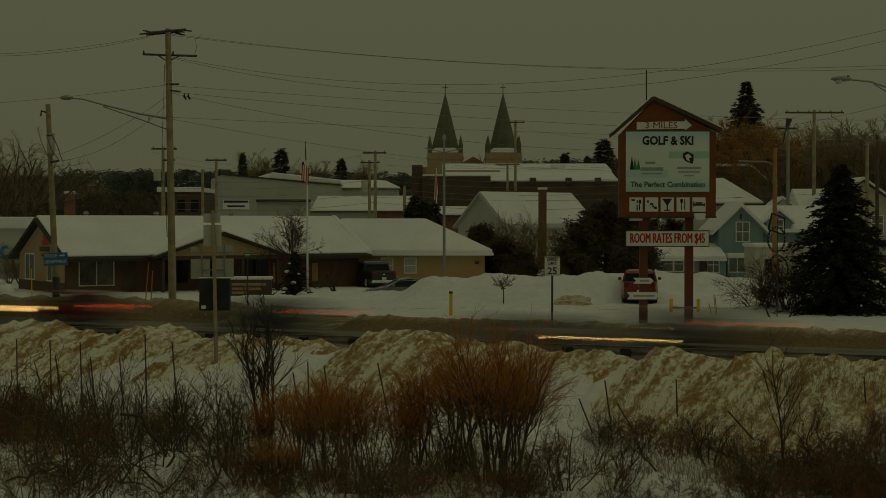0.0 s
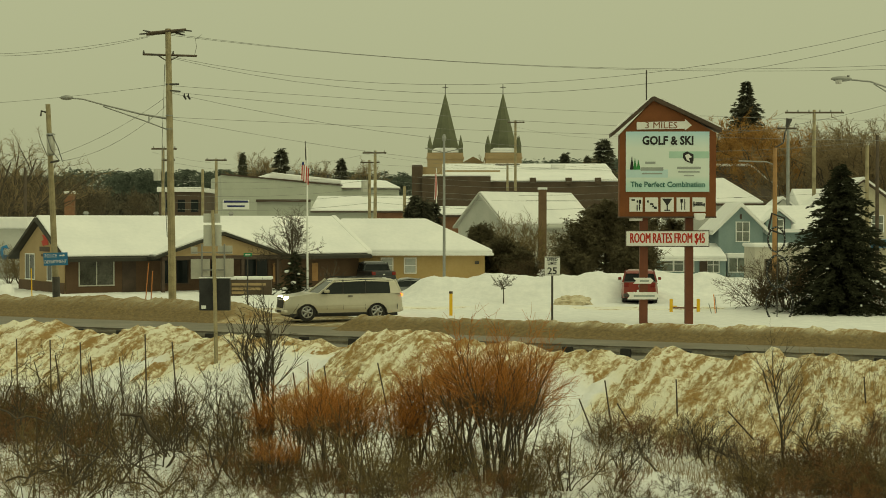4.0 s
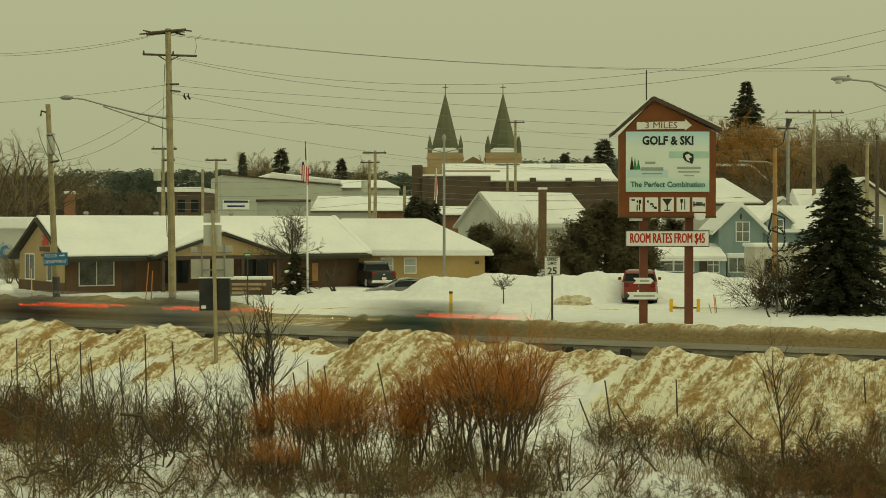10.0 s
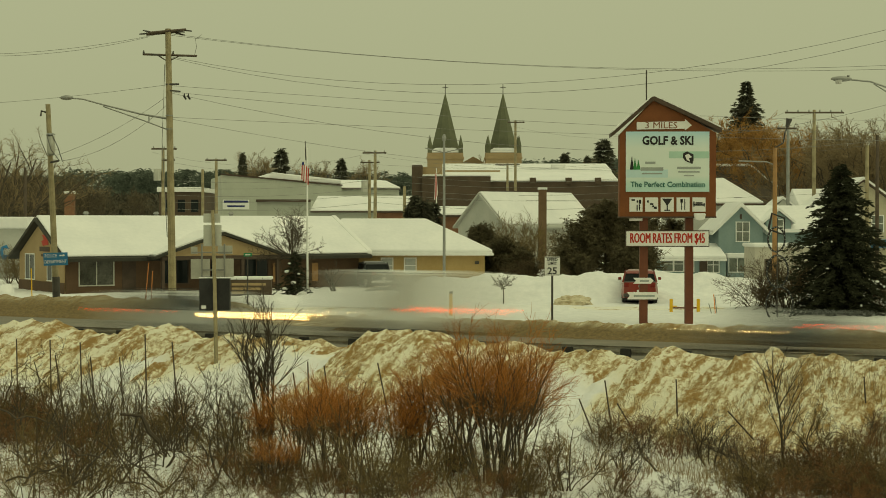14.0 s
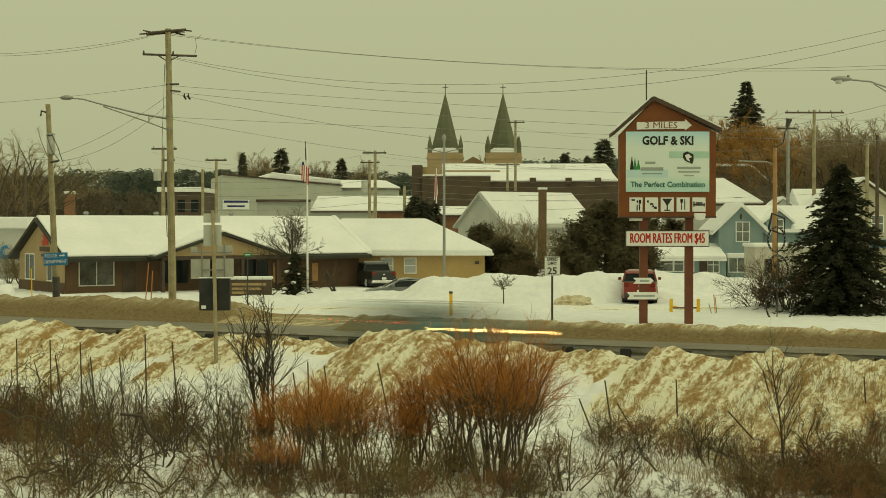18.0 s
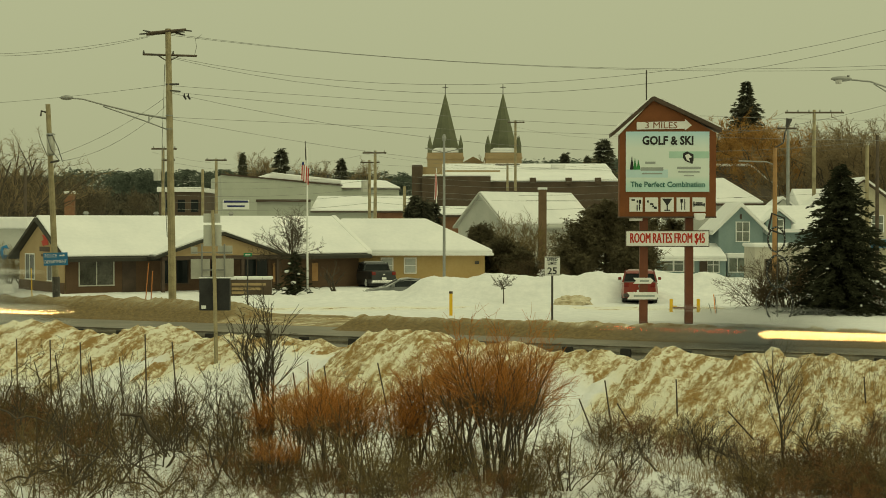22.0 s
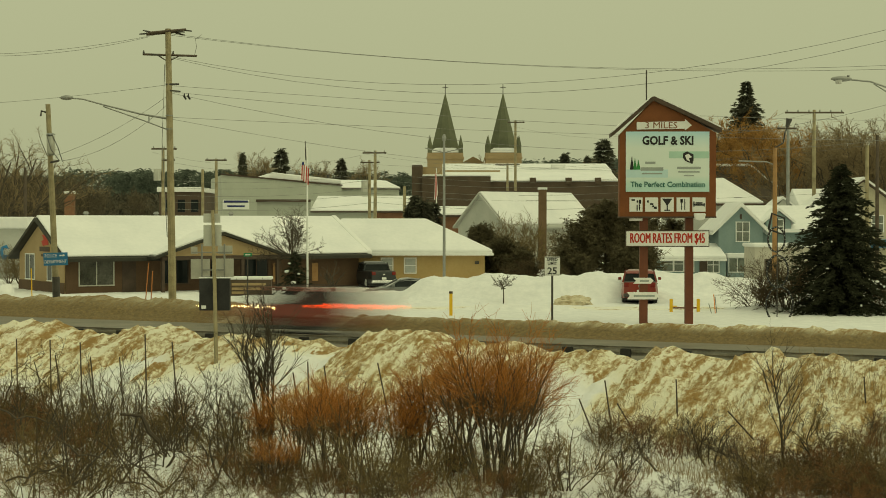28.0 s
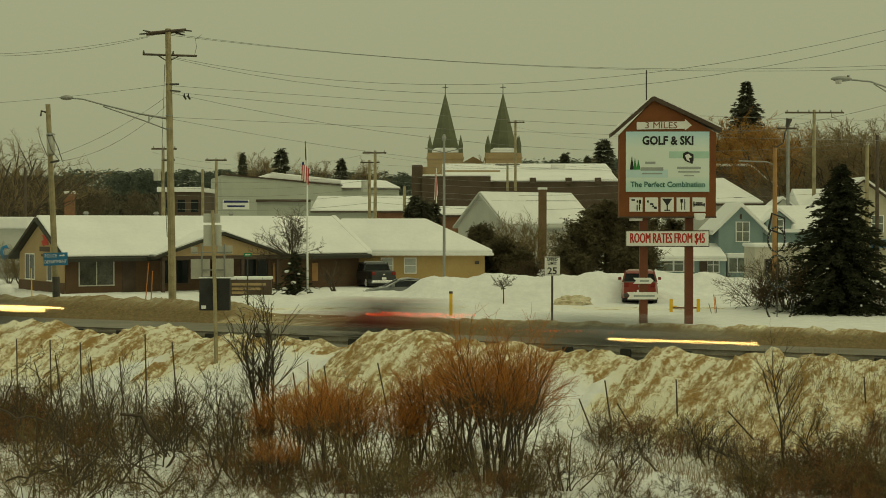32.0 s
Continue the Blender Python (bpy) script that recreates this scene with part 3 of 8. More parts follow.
    for name, lift, t, ov, m in (("roof", 0.0, 0.16, 0.6, WHITE_PAINT), ("snow_cover", 0.165, 0.24, 0.52, ROOF_SNOW)):
        bm = bmesh.new()
        lo, hi = [], []
        for dz, out in ((lift, lo), (lift + t, hi)):
            for p in ((-ov, -ov, h), (L + ov, -ov, h), (L + ov, W + ov, h), (-ov, W + ov, h), (1.5, W / 2, h + rise), (L - W / 2, W / 2, h + rise)):
                out.append(bm.verts.new((p[0], p[1], p[2] + dz)))
        for vs, flip in ((hi, False), (lo, True)):
            for f in ((0, 1, 5, 4), (1, 2, 5), (2, 3, 4, 5), (3, 0, 4)):
                q = [vs[i] for i in f]
                bm.faces.new(q[::-1] if flip else q)
        for i in range(4):
            j = (i + 1) % 4
            bm.faces.new((lo[i], lo[j], hi[j], hi[i]))
        if name == "snow_cover":
            bmesh.ops.bevel(bm, geom=list(bm.edges), offset=0.1, segments=2, profile=0.5, affect="EDGES", clamp_overlap=True)
        part(name, bm, m, w, "pale fascia" if name == "roof" else "thick smooth snow")
    for x in (4.911, 6.521):
        window(w, x, 0.95, 0.74, 0.98, WHITE_PAINT, 0.0, "front", 1, True, SKY_PANE)
    part("wall_lamp", box(11, 11.314, -0.15, 0, 1.55, 1.75, 0.03), DARK_STEEL, w)


build_office()


def build_church():
    c = thing("church", (5.496, 285, 6.4), "twin-towered buff brick church with dark green spires", "church")
    for x in (-5.089, 5.293):
        part("tower", box(x - 3.2, x + 3.2, -3.2, 3.2, -4, 10.6), BRICK_TAN, c, "buff brick tower")
        part("cornice", box(x - 3.35, x + 3.35, -3.35, 3.35, 9.5, 9.9, 0.05), BRICK_TAN, c)
        part("tower_snow", box(x - 3.1, x + 3.1, -3.1, 3.1, 10.605, 10.95, 0.12), ROOF_SNOW, c, "snow on the tower top")
        part("snow_skirt", prism([(x - 2.6, 10.96), (x + 2.6, 10.96), (x + 1.7, 11.5), (x - 1.7, 11.5)], -2.9, 2.9, bevel=0.1), ROOF_SNOW, c, "snow drifted round the spire")
        bm = bmesh.new()
        bmesh.ops.create_cone(bm, cap_ends=True, segments=8, radius1=2.9, radius2=0.06, depth=10.9,
                              matrix=Matrix.Translation((x, 0, 15.95)) @ Matrix.Rotation(math.pi / 8, 4, "Z"))
        spire = part("spire", bm, SPIRE, c)
        part("dormer", prism([(x - 0.5, 10.7), (x + 0.5, 10.7), (x + 0.5, 12.6), (x, 13.6), (x - 0.5, 12.6)], -2.6, -1.2), SPIRE, spire)
        part("cross", rod([(x, 0, 21.2), (x, 0, 23.1)], 0.07), DARK_STEEL, spire)
        part("cross_arm", rod([(x - 0.5, 0, 22.5), (x + 0.5, 0, 22.5)], 0.06), DARK_STEEL, spire)
        for sx in (-1, 1):
            for sy in (-1, 1):
                bm = box(x + sx * 2.75 - 0.4, x + sx * 2.75 + 0.4, sy * 2.75 - 0.4, sy * 2.75 + 0.4, 10.6, 11.9)
                bmesh.ops.create_cone(bm, cap_ends=True, segments=6, radius1=0.5, radius2=0.03, depth=1.9,
                                      matrix=Matrix.Translation((x + sx * 2.75, sy * 2.75, 12.85)))
                part("pinnacle", bm, SPIRE, c)
    part("nave", prism([(-6, -4), (6, -4), (6, 6.8), (0, 10.2), (-6, 6.8)], 3, 30), BRICK_TAN, c)


build_church()


def build_town():
    # long dark hall in front of the church, snow on its low roof
    b = thing("dark_brick_hall", (-4.308, 232, 4), "long dark brick hall with a snow-covered roof", "building")
    L = 29.994
    z = 10.544 - 4
    part("wall", box(0, L, 0, 22, -5, z), BRICK_DARK, b)
    part("parapet", box(-0.25, 1.28, -0.3, 8, -4, 12.944 - 4), BRICK_DARK, b, "taller brick corner")
    part("side_wall", prism([(1.29, z + 0.2), (2.9, z + 0.2), (4.15, z + 2.2), (1.29, z + 2.3)], 3.0, 8.0), BRICK_TAN, b, "tan brick wall")
    part("front_block", box(1.3, 11.25, -1.2, -0.25, -5, 11.289 - 4), BRICK_DARK, b, "projecting dark brick bay")
    part("block_snow", box(1.3, 11.25, -1.15, 3.0, 11.306 - 4, 11.58 - 4, 0.08), ROOF_SNOW, b, "snow on the bay")
    part("parapet_snow", box(-0.2, 1.24, -0.2, 7.9, 12.961 - 4, 13.192 - 4, 0.06), ROOF_SNOW, b, "snow on the brick corner")
    bm = prism([(-0.2, z + 0.05), (-0.2, z + 0.3), (9, z + 1.75), (9.2, z + 2.05), (18, z + 3.35), (22, z + 3.35), (22, z + 0.05)], 4.2, L, "x", bevel=0.08)
    part("snow_cover", bm, ROOF_SNOW, b, "snow-covered roof")
    part("roof_curb", box(4.5, 13.0, 8.9, 9.15, z + 1.6, z + 1.98), BRICK_TAN, b, "tan roof curb showing through snow")
    part("roof_hatch", box(21.0, 23.2, 12.0, 13.5, z + 2.3, z + 3.0, 0.05), ROOF_SNOW, b, "snow-covered roof hatch")
    for i, x in enumerate((205, 268, 320)):
        part("pilaster", box(0.083 * x, 0.083 * x + 0.9, -0.4, 0.3, z - 0.3, z + 0.6), BRICK_DARK, b)
    # grey gabled house
    h = house("grey_house", (5.838, 150, 0.6), 37, 11.4, 7.2, 4.339 - 0.6, 2.9, GREY_SIDING, "grey house with a steep snow-covered roof", 0.45, 0.25, edge=GREY_SIDING)
    part("ridge_cap", box(-0.2, 11.5, 3.5, 3.7, 4.339 + 2.6, 4.339 + 2.72), DARK_TRIM, h)
    window(h, -0.01, 1.5, 0.9, 1.4, WHITE_PAINT, 3.6, "left", 1, True)
    s = thing("tall_brick_chimney", (9.176, 146, 0.4), "tall brown brick chimney", "chimney")
    part("shaft", box(-0.36, 0.36, -0.36, 0.36, -0.6, 7.575 - 0.4, 0.02), BRICK_BROWN, s)
    part("cap", box(-0.42, 0.42, -0.42, 0.42, 7.575 - 0.39, 7.783 - 0.4), ROOF_SNOW, s, "snow cap")
    # small tan house behind the snow bank
    h = thing("small_house", (-0.75, 176, 1.0), "small brick house under a snowy roof", "house")
    part("wall", box(0, 4.2, 0, 6, -2, 5.38 - 1.0), BRICK_RED, h)
    part("eave_edge", box(-0.3, 4.5, -0.42, 0.0, 5.14 - 1.0, 5.385 - 1.0), DARK_TRIM, h)
    part("snow_cover", prism([(-0.5, 5.39 - 1.0), (-0.5, 5.56 - 1.0), (3, 6.4 - 1.0), (6.4, 5.39 - 1.0)], -0.4, 4.6, "x"), ROOF_SNOW, h, "thick smooth snow")
    # grey-green metal works
    wz = 9.14 - 2
    b = thing("metal_works", (-27.436, 196, 2), "long grey-green metal-clad works with snow on its roof", "warehouse", turn=12)
    L = 15
    part("wall", prism([(0, -4), (L, -4), (L, wz), (0, wz + 1.3)], 0, 20), GREEN_METAL, b)
    part("roof_edge", prism([(-0.1, wz + 1.31), (L + 0.1, wz + 0.01), (L + 0.1, wz + 0.2), (-0.1, wz + 1.5)], -0.15, 0.05), DARK_TRIM, b)
    part("snow_cover", prism([(5.357, wz + 0.86), (L, wz + 0.21), (L, wz + 0.8), (6.3, wz + 1.7)], 0.1, 20, bevel=0.15), ROOF_SNOW, b)
    part("back_bay", box(L, L + 7.714, 2, 20, -4, wz - 0.35), GREEN_METAL, b)
    part("bay_snow", prism([(1.8, wz - 0.24), (1.8, wz - 0.04), (13, wz + 1.15), (20, wz + 1.15), (20, wz - 0.24)], L, L + 7.857, "x", bevel=0.06), ROOF_SNOW, b)
    part("bay_edge", box(L, L + 7.857, 1.75, 2.2, wz - 0.345, wz - 0.245), DARK_TRIM, b)
    part("rooftop_unit", box(8.429, 9.286, 2, 3.5, wz + 0.6, wz + 1.9, 0.05), STEEL, b)
    for x in (6.429, 13.571):
        part("roof_vent", rod([(x, 2, wz + 0.4), (x, 2, wz + 1.5)], 0.18), DARK_STEEL, b)
    part("wall_sign", box(0.143, 3.429, -0.12, -0.02, wz - 2.95, wz - 1.75), WHITE_PAINT, b, "white sign board")
    part("writing_bar", box(0.286, 3.286, -0.16, -0.125, wz - 2.15, wz - 1.85), CLOTH_BLUE, b, "blue bar of writing")
    part("writing_bar", box(0.714, 2.857, -0.16, -0.125, wz - 2.65, wz - 2.45), CLOTH_BLUE, b, "blue bar of writing")
    # low sheds in front of it
    b = thing("low_shed", (-20.207, 172, 1.6), "low grey shed with a snow-covered lean-to roof", "shed")
    z0 = 5.78 - 1.6
    part("wall", box(0, 16.586, 0, 10, -3, z0), GREEN_METAL, b)
    part("tall_wall", box(0, 5.83, 0.02, 10, z0, z0 + 1.1), GREEN_METAL, b, "taller end of the shed")
    part("brick_base", box(12.9, 16.279, -0.1, -0.01, -3, z0 - 0.16), BRICK_RED, b, "red brick base")
    part("roof_edge", box(-0.1, 5.836, -0.3, 0.1, z0 + 1.0, z0 + 1.28), DARK_TRIM, b)
    part("eave_edge", box(5.836, 16.709, -0.42, 0.0, z0 - 0.14, z0 + 0.015), DARK_TRIM, b)
    part("snow_cover", prism([(-0.4, z0 + 0.02), (-0.4, z0 + 0.16), (10, z0 + 1.85), (10, z0 + 0.02)], 5.836, 16.709, "x"), ROOF_SNOW, b)
    # dark brick store further back beyond the office
    b = thing("brick_store", (-29.578, 165, 1), "dark brick store with a cream flat roof edge", "building")
    z1 = 7.739 - 1
    part("wall", box(0, 4.361, 0, 10, -3, z1), BRICK_DARK, b)
    part("roof_edge", box(-0.2, 4.42, -0.3, 10, z1 + 0.005, z1 + 0.5, 0.05), WHITE_PAINT, b, "cream roof edge")
    for i in range(3):
        window(b, 0.9 + 1.4 * i, z1 - 2.1, 0.8, 1.3, DARK_TRIM, 0, "front", 1)
    s = thing("brick_chimney", (-40.066, 170, 1), "orange brick chimney with snow cap", "chimney")
    part("shaft", box(-0.5, 0.5, -0.4, 0.4, -2, 7.655 - 1, 0.02), BRICK_RED, s)
    part("cap", box(-0.55, 0.55, -0.45, 0.45, 7.655 - 0.995, 7.898 - 1), ROOF_SNOW, s)
    # pale building at the edge of the view
    b = thing("pale_shop", (-38.076, 122, 0.2), "pale blue-grey shop with a flat snowy roof", "shop")
    z2 = 4.064 - 0.2
    part("wall", box(0, 5.577, 0, 12, -2, z2), GREY_SIDING, b)
    part("snow_cover", box(-0.2, 6.1, -0.3, 12, z2 + 0.005, 4.979 - 0.2, 0.15), ROOF_SNOW, b)
    part("shop_sign", prism([(4.052, z2 - 2.3), (4.401, z2 - 2.4), (4.619, z2 - 2.0), (4.226, z2 - 2.05), (4.139, z2 - 1.75), (4.27, z2 - 1.5), (4.619, z2 - 1.55), (4.444, z2 - 1.25), (4.052, z2 - 1.4), (3.921, z2 - 1.8)], -0.12, -0.02), SIGN_BLUE, b, "blue sign shape")


build_town()


def build_blue_house():
    """Two-storey blue house: gabled front, cross roof, lean-to porch and a small bay."""
    b = thing("blue_house", (21.957, 126, 0.2), "two-storey blue clapboard house with white trim and snowy roofs", "house")
    zz = 0.2
    eave, apex = 4.095 - zz, 5.804 - zz
    wd = 3.51
    part("wall", prism([(0, -1), (wd, -1), (wd, eave), (wd / 2, apex), (0, eave)], 0, 7), BLUE_SIDING, b, "blue clapboard")
    k = (apex - eave) / (wd / 2)
    ov = 0.55
    part("roof", prism([(-ov, eave - ov * k), (wd / 2, apex), (wd + ov, eave - ov * k), (wd + ov, eave - ov * k + 0.14), (wd / 2, apex + 0.14), (-ov, eave - ov * k + 0.14)], -0.4, 7), WHITE_PAINT, b, "white rake boards")
    part("snow_cover", prism([(-ov + .05, eave - ov * k + 0.2), (wd / 2, apex + 0.145), (wd + ov - .05, eave - ov * k + 0.2), (wd + ov - .05, eave - ov * k + 0.4), (wd / 2, apex + 0.38), (-ov + .05, eave - ov * k + 0.4)], -0.3, 7), ROOF_SNOW, b)
    window(b, wd / 2 + 0.15, 3.06 - zz, 0.99, 1.485, WHITE_PAINT, 0, "front", 2, True, glass=REFLECTING_GLASS)
    part("gable_vent", box(wd / 2 - 0.08, wd / 2 + 0.08, -0.04, 0, apex - 1.0, apex - 0.6), DARK_TRIM, b)
    # main wing to the side, ridge along x
    x1 = 8.55
    part("side_wall", box(wd, x1, 1.5, 8, -1, eave + 0.1), BLUE_SIDING, b)
    part("side_snow", prism([(0.8, eave - 0.1), (4.8, apex + 0.15), (8.8, eave - 0.1), (8.8, eave - 0.35), (4.8, apex - 0.1), (0.8, eave - 0.35)], wd - 1.6, x1 + 0.4, "x"), ROOF_SNOW, b)
    dx = 4.95
    dw = prism([(dx - 1.0, eave - 0.2), (dx + 1.0, eave - 0.2), (dx + 1.0, eave + 0.5), (dx, eave + 1.35), (dx - 1.0, eave + 0.5)], 0.9, 4)
    dormer = part("dormer", dw, BLUE_SIDING, b)
    part("dormer_snow", prism([(dx - 1.3, eave + 0.35), (dx, eave + 1.4), (dx + 1.3, eave + 0.35), (dx + 1.3, eave + 0.55), (dx, eave + 1.62), (dx - 1.3, eave + 0.55)], 0.6, 4), ROOF_SNOW, dormer)
    window(b, dx, eave - 0.35, 0.7, 1.0, WHITE_PAINT, 0.9, "front", 1, True, glass=REFLECTING_GLASS)
    # lean-to porch
    px0, px1 = -5.04, 0.18
    zp, zq = 1.665 - zz, 2.61 - zz
    part("porch_wall", box(px0 + 0.3, px1, -2.2, 1.5, -1, zp - 0.05), BLUE_SIDING, b)
    part("porch_roof", prism([(-2.8, zp), (1.5, zq), (1.5, zq - 0.15), (-2.8, zp - 0.13)], px0, px1, "x"), WHITE_PAINT, b)
    part("porch_snow", prism([(-2.75, zp + 0.005), (1.5, zq + 0.005), (1.5, zq + 0.3), (-2.75, zp + 0.3)], px0 + 0.05, px1 - 0.05, "x", bevel=0.08), ROOF_SNOW, b)
    for x in (-96, -78, -60):
        window(b, 0.045 * x, 0.55, 0.68, 1.1, WHITE_PAINT, -2.2, "front", 1, True, glass=REFLECTING_GLASS)
    part("porch_door", box(-1.89, -1.26, -2.26, -2.2, -0.2, 1.55, 0.01), DARK_TRIM, b, "brown door")
    window(b, -0.81, 0.45, 0.85, 1.15, WHITE_PAINT, -2.2, "front", 2, True, glass=REFLECTING_GLASS)
    # bay
    part("bay", box(0.54, 2.07, -0.9, 0, -1, 1.665 - zz), BLUE_SIDING, b)
    part("bay_snow", box(0.45, 2.16, -1.1, 0, 1.71 - zz, 2.115 - zz, 0.1), ROOF_SNOW, b)
    window(b, 1.305, 0.45, 1.25, 1.15, WHITE_PAINT, -0.9, "front", 2, glass=REFLECTING_GLASS)
    # stuccoed outbuilding beside it
    s = thing("pale_outbuilding", (22.85, 116, 0.2), "pale stuccoed outbuilding with snow along its flat roof", "outbuilding")
    part("wall", box(0, 5.386, 0, 4, -1, 2.719 - 0.2), mat("pale_stucco", (0.45, 0.42, 0.36), (0.56, 0.53, 0.46), 0.8, 0.9, 0.3), s)
    part("snow_cover", box(-0.15, 5.469, -0.2, 4.1, 2.723 - 0.2, 3.009 - 0.2, 0.1), ROOF_SNOW, s)
    window(s, 1.243, 0.7, 0.9, 0.9, DARK_TRIM, 0, "front", 1)
    # snowy roofs behind
    h = thing("rear_house", (21.5, 150, 0.6), "house with a hipped snowy roof behind the blue one", "house")
    part("wall", box(0, 8.6, 0, 6, -1, 5.55), GREY_SIDING, h)
    hip_roof(h, 8.6, 6, 5.55, 2.35, 0.3, 0.2)
    part("roof_vent", box(6.1, 6.9, 0.3, 0.9, 5.9, 6.35, 0.04), DARK_STEEL, h)
    h = thing("dark_roofed_hall", (28.0, 172, 1), "large hall with a bare dark shingled roof", "building")
    z0, z1 = 6.6 - 1, 10.95 - 1
    part("wall", box(0, 9.6, 0, 12, -2, z0), BROWN_SIDING, h)
    SHINGLE = mat("dark_shingle_roof", (0.055, 0.042, 0.032), (0.09, 0.07, 0.05), 0.7, 0.9, 0.3)
    bm = bmesh.new()
    vs = [bm.verts.new(p) for p in ((-0.5, -0.5, z0), (10.1, -0.5, z0), (10.1, 12.5, z0), (-0.5, 12.5, z0), (-0.5, 6, z1), (6.6, 6, z1))]
    for f in ((0, 1, 5, 4), (1, 2, 5), (2, 3, 4, 5), (3, 0, 4), (3, 2, 1, 0)):
        bm.faces.new([vs[i] for i in f])
    part("roof", bm, SHINGLE, h, "dark shingles")
    part("ridge_snow", box(-0.4, 6.5, 5.7, 6.3, z1 - 0.1, z1 + 0.2, 0.05), ROOF_SNOW, h, "line of snow on the ridge")
    part("hip_snow", rod([(6.5, 5.6, z1 + 0.02), (8.0, 3.1, z1 - 1.68), (8.7, 1.9, z1 - 2.45)], [0.12, 0.09, 0.12], 6), ROOF_SNOW, h, "snow along the hip")
    # small snowy dormered roof and the gabled house that the spruce half hides
    h = thing("distant_house", (29.9, 140, 0.5), "low grey house with a small snowy gable", "house")
    part("wall", box(-1.2, 6.2, 0, 5, -1, 5.4), GREY_SIDING, h)
    part("gable", prism([(-0.75, 5.3), (1.0, 5.3), (0.1, 6.1)], -0.4, 3.0), GREY_SIDING, h, "grey gable")
    part("gable_snow", prism([(-0.95, 5.35), (0.1, 6.15), (1.2, 5.35), (1.2, 5.5), (0.1, 6.36), (-0.95, 5.5)], -0.5, 3.0), ROOF_SNOW, h, "thick smooth snow")
    part("snow_cover", prism([(-0.3, 5.42), (-0.3, 5.62), (2.6, 7.1), (5.3, 5.6), (5.3, 5.42)], 1.5, 6.4, "x", bevel=0.06), ROOF_SNOW, h, "thick smooth snow")
    h = thing("gabled_house", (34.5, 130, 0.4), "pale gabled house half hidden by the spruce", "house")
    part("wall", prism([(-3.4, -1), (3.4, -1), (3.4, 5.1), (0, 7.5), (-3.4, 5.1)], 0, 9), mat("pale_tan_siding", (0.42, 0.38, 0.28), (0.52, 0.47, 0.36), 1.2, 0.8, 0.1), h, "pale tan siding")
    part("roof", prism([(-3.8, 4.83), (0, 7.52), (3.8, 4.83), (3.8, 4.98), (0, 7.67), (-3.8, 4.98)], -0.35, 9.3), DARK_TRIM, h, "dark rake boards")
    part("snow_cover", prism([(-3.7, 5.06), (0, 7.675), (3.7, 5.06), (3.7, 5.26), (0, 7.9), (-3.7, 5.26)], -0.25, 9.2), ROOF_SNOW, h, "thick smooth snow")
    window(h, 1.2, 3.4, 0.9, 1.3, WHITE_PAINT, 0.0, "front", 1, True, REFLECTING_GLASS)
    part("awning", prism([(-1.5, 2.2), (0.0, 2.75), (0.0, 2.65), (-1.5, 2.1)], 0.3, 1.9, "x"), SIGN_BLUE, h, "small blue awning")


build_blue_house()

# ---- the motel billboard ----
def printed_panel(z0, z1):
    """The print of the main panel: sky blue at the top, near white in the middle, aqua at the foot."""
    m = mat("printed_billboard_sheet", (0.7, 0.78, 0.73), (0.76, 0.82, 0.78), 1.2, 0.4, 0.02)
    nt = m.node_tree
    co, sep, way, tint, mix = (nt.nodes.new("ShaderNode" + k) for k in ("TexCoord", "SeparateXYZ", "MapRange", "ValToRGB", "Mix"))
    way.inputs["From Min"].default_value, way.inputs["From Max"].default_value = z0, z1
    nt.links.new(co.outputs["Object"], sep.inputs[0])
    nt.links.new(sep.outputs["Z"], way.inputs["Value"])
    nt.links.new(way.outputs["Result"], tint.inputs[0])
    stops = tint.color_ramp.elements
    stops[0].position, stops[0].color = 0.0, (0.44, 0.70, 0.68, 1)
    stops[1].position, stops[1].color = 1.0, (0.42, 0.70, 0.82, 1)
    for p, c in ((0.14, (0.52, 0.74, 0.69, 1)), (0.27, (0.74, 0.83, 0.79, 1)), (0.72, (0.74, 0.83, 0.80, 1)), (0.88, (0.60, 0.79, 0.83, 1))):
        stops.new(p).color = c
    mix.data_type = "RGBA"
    mix.inputs[0].default_value = 0.85
    b = nt.nodes["Principled BSDF"]
    nt.links.new(b.inputs["Base Color"].links[0].from_socket, mix.inputs[6])
    nt.links.new(tint.outputs[0], mix.inputs[7])
    nt.links.new(mix.outputs[2], b.inputs["Base Color"])
    return m


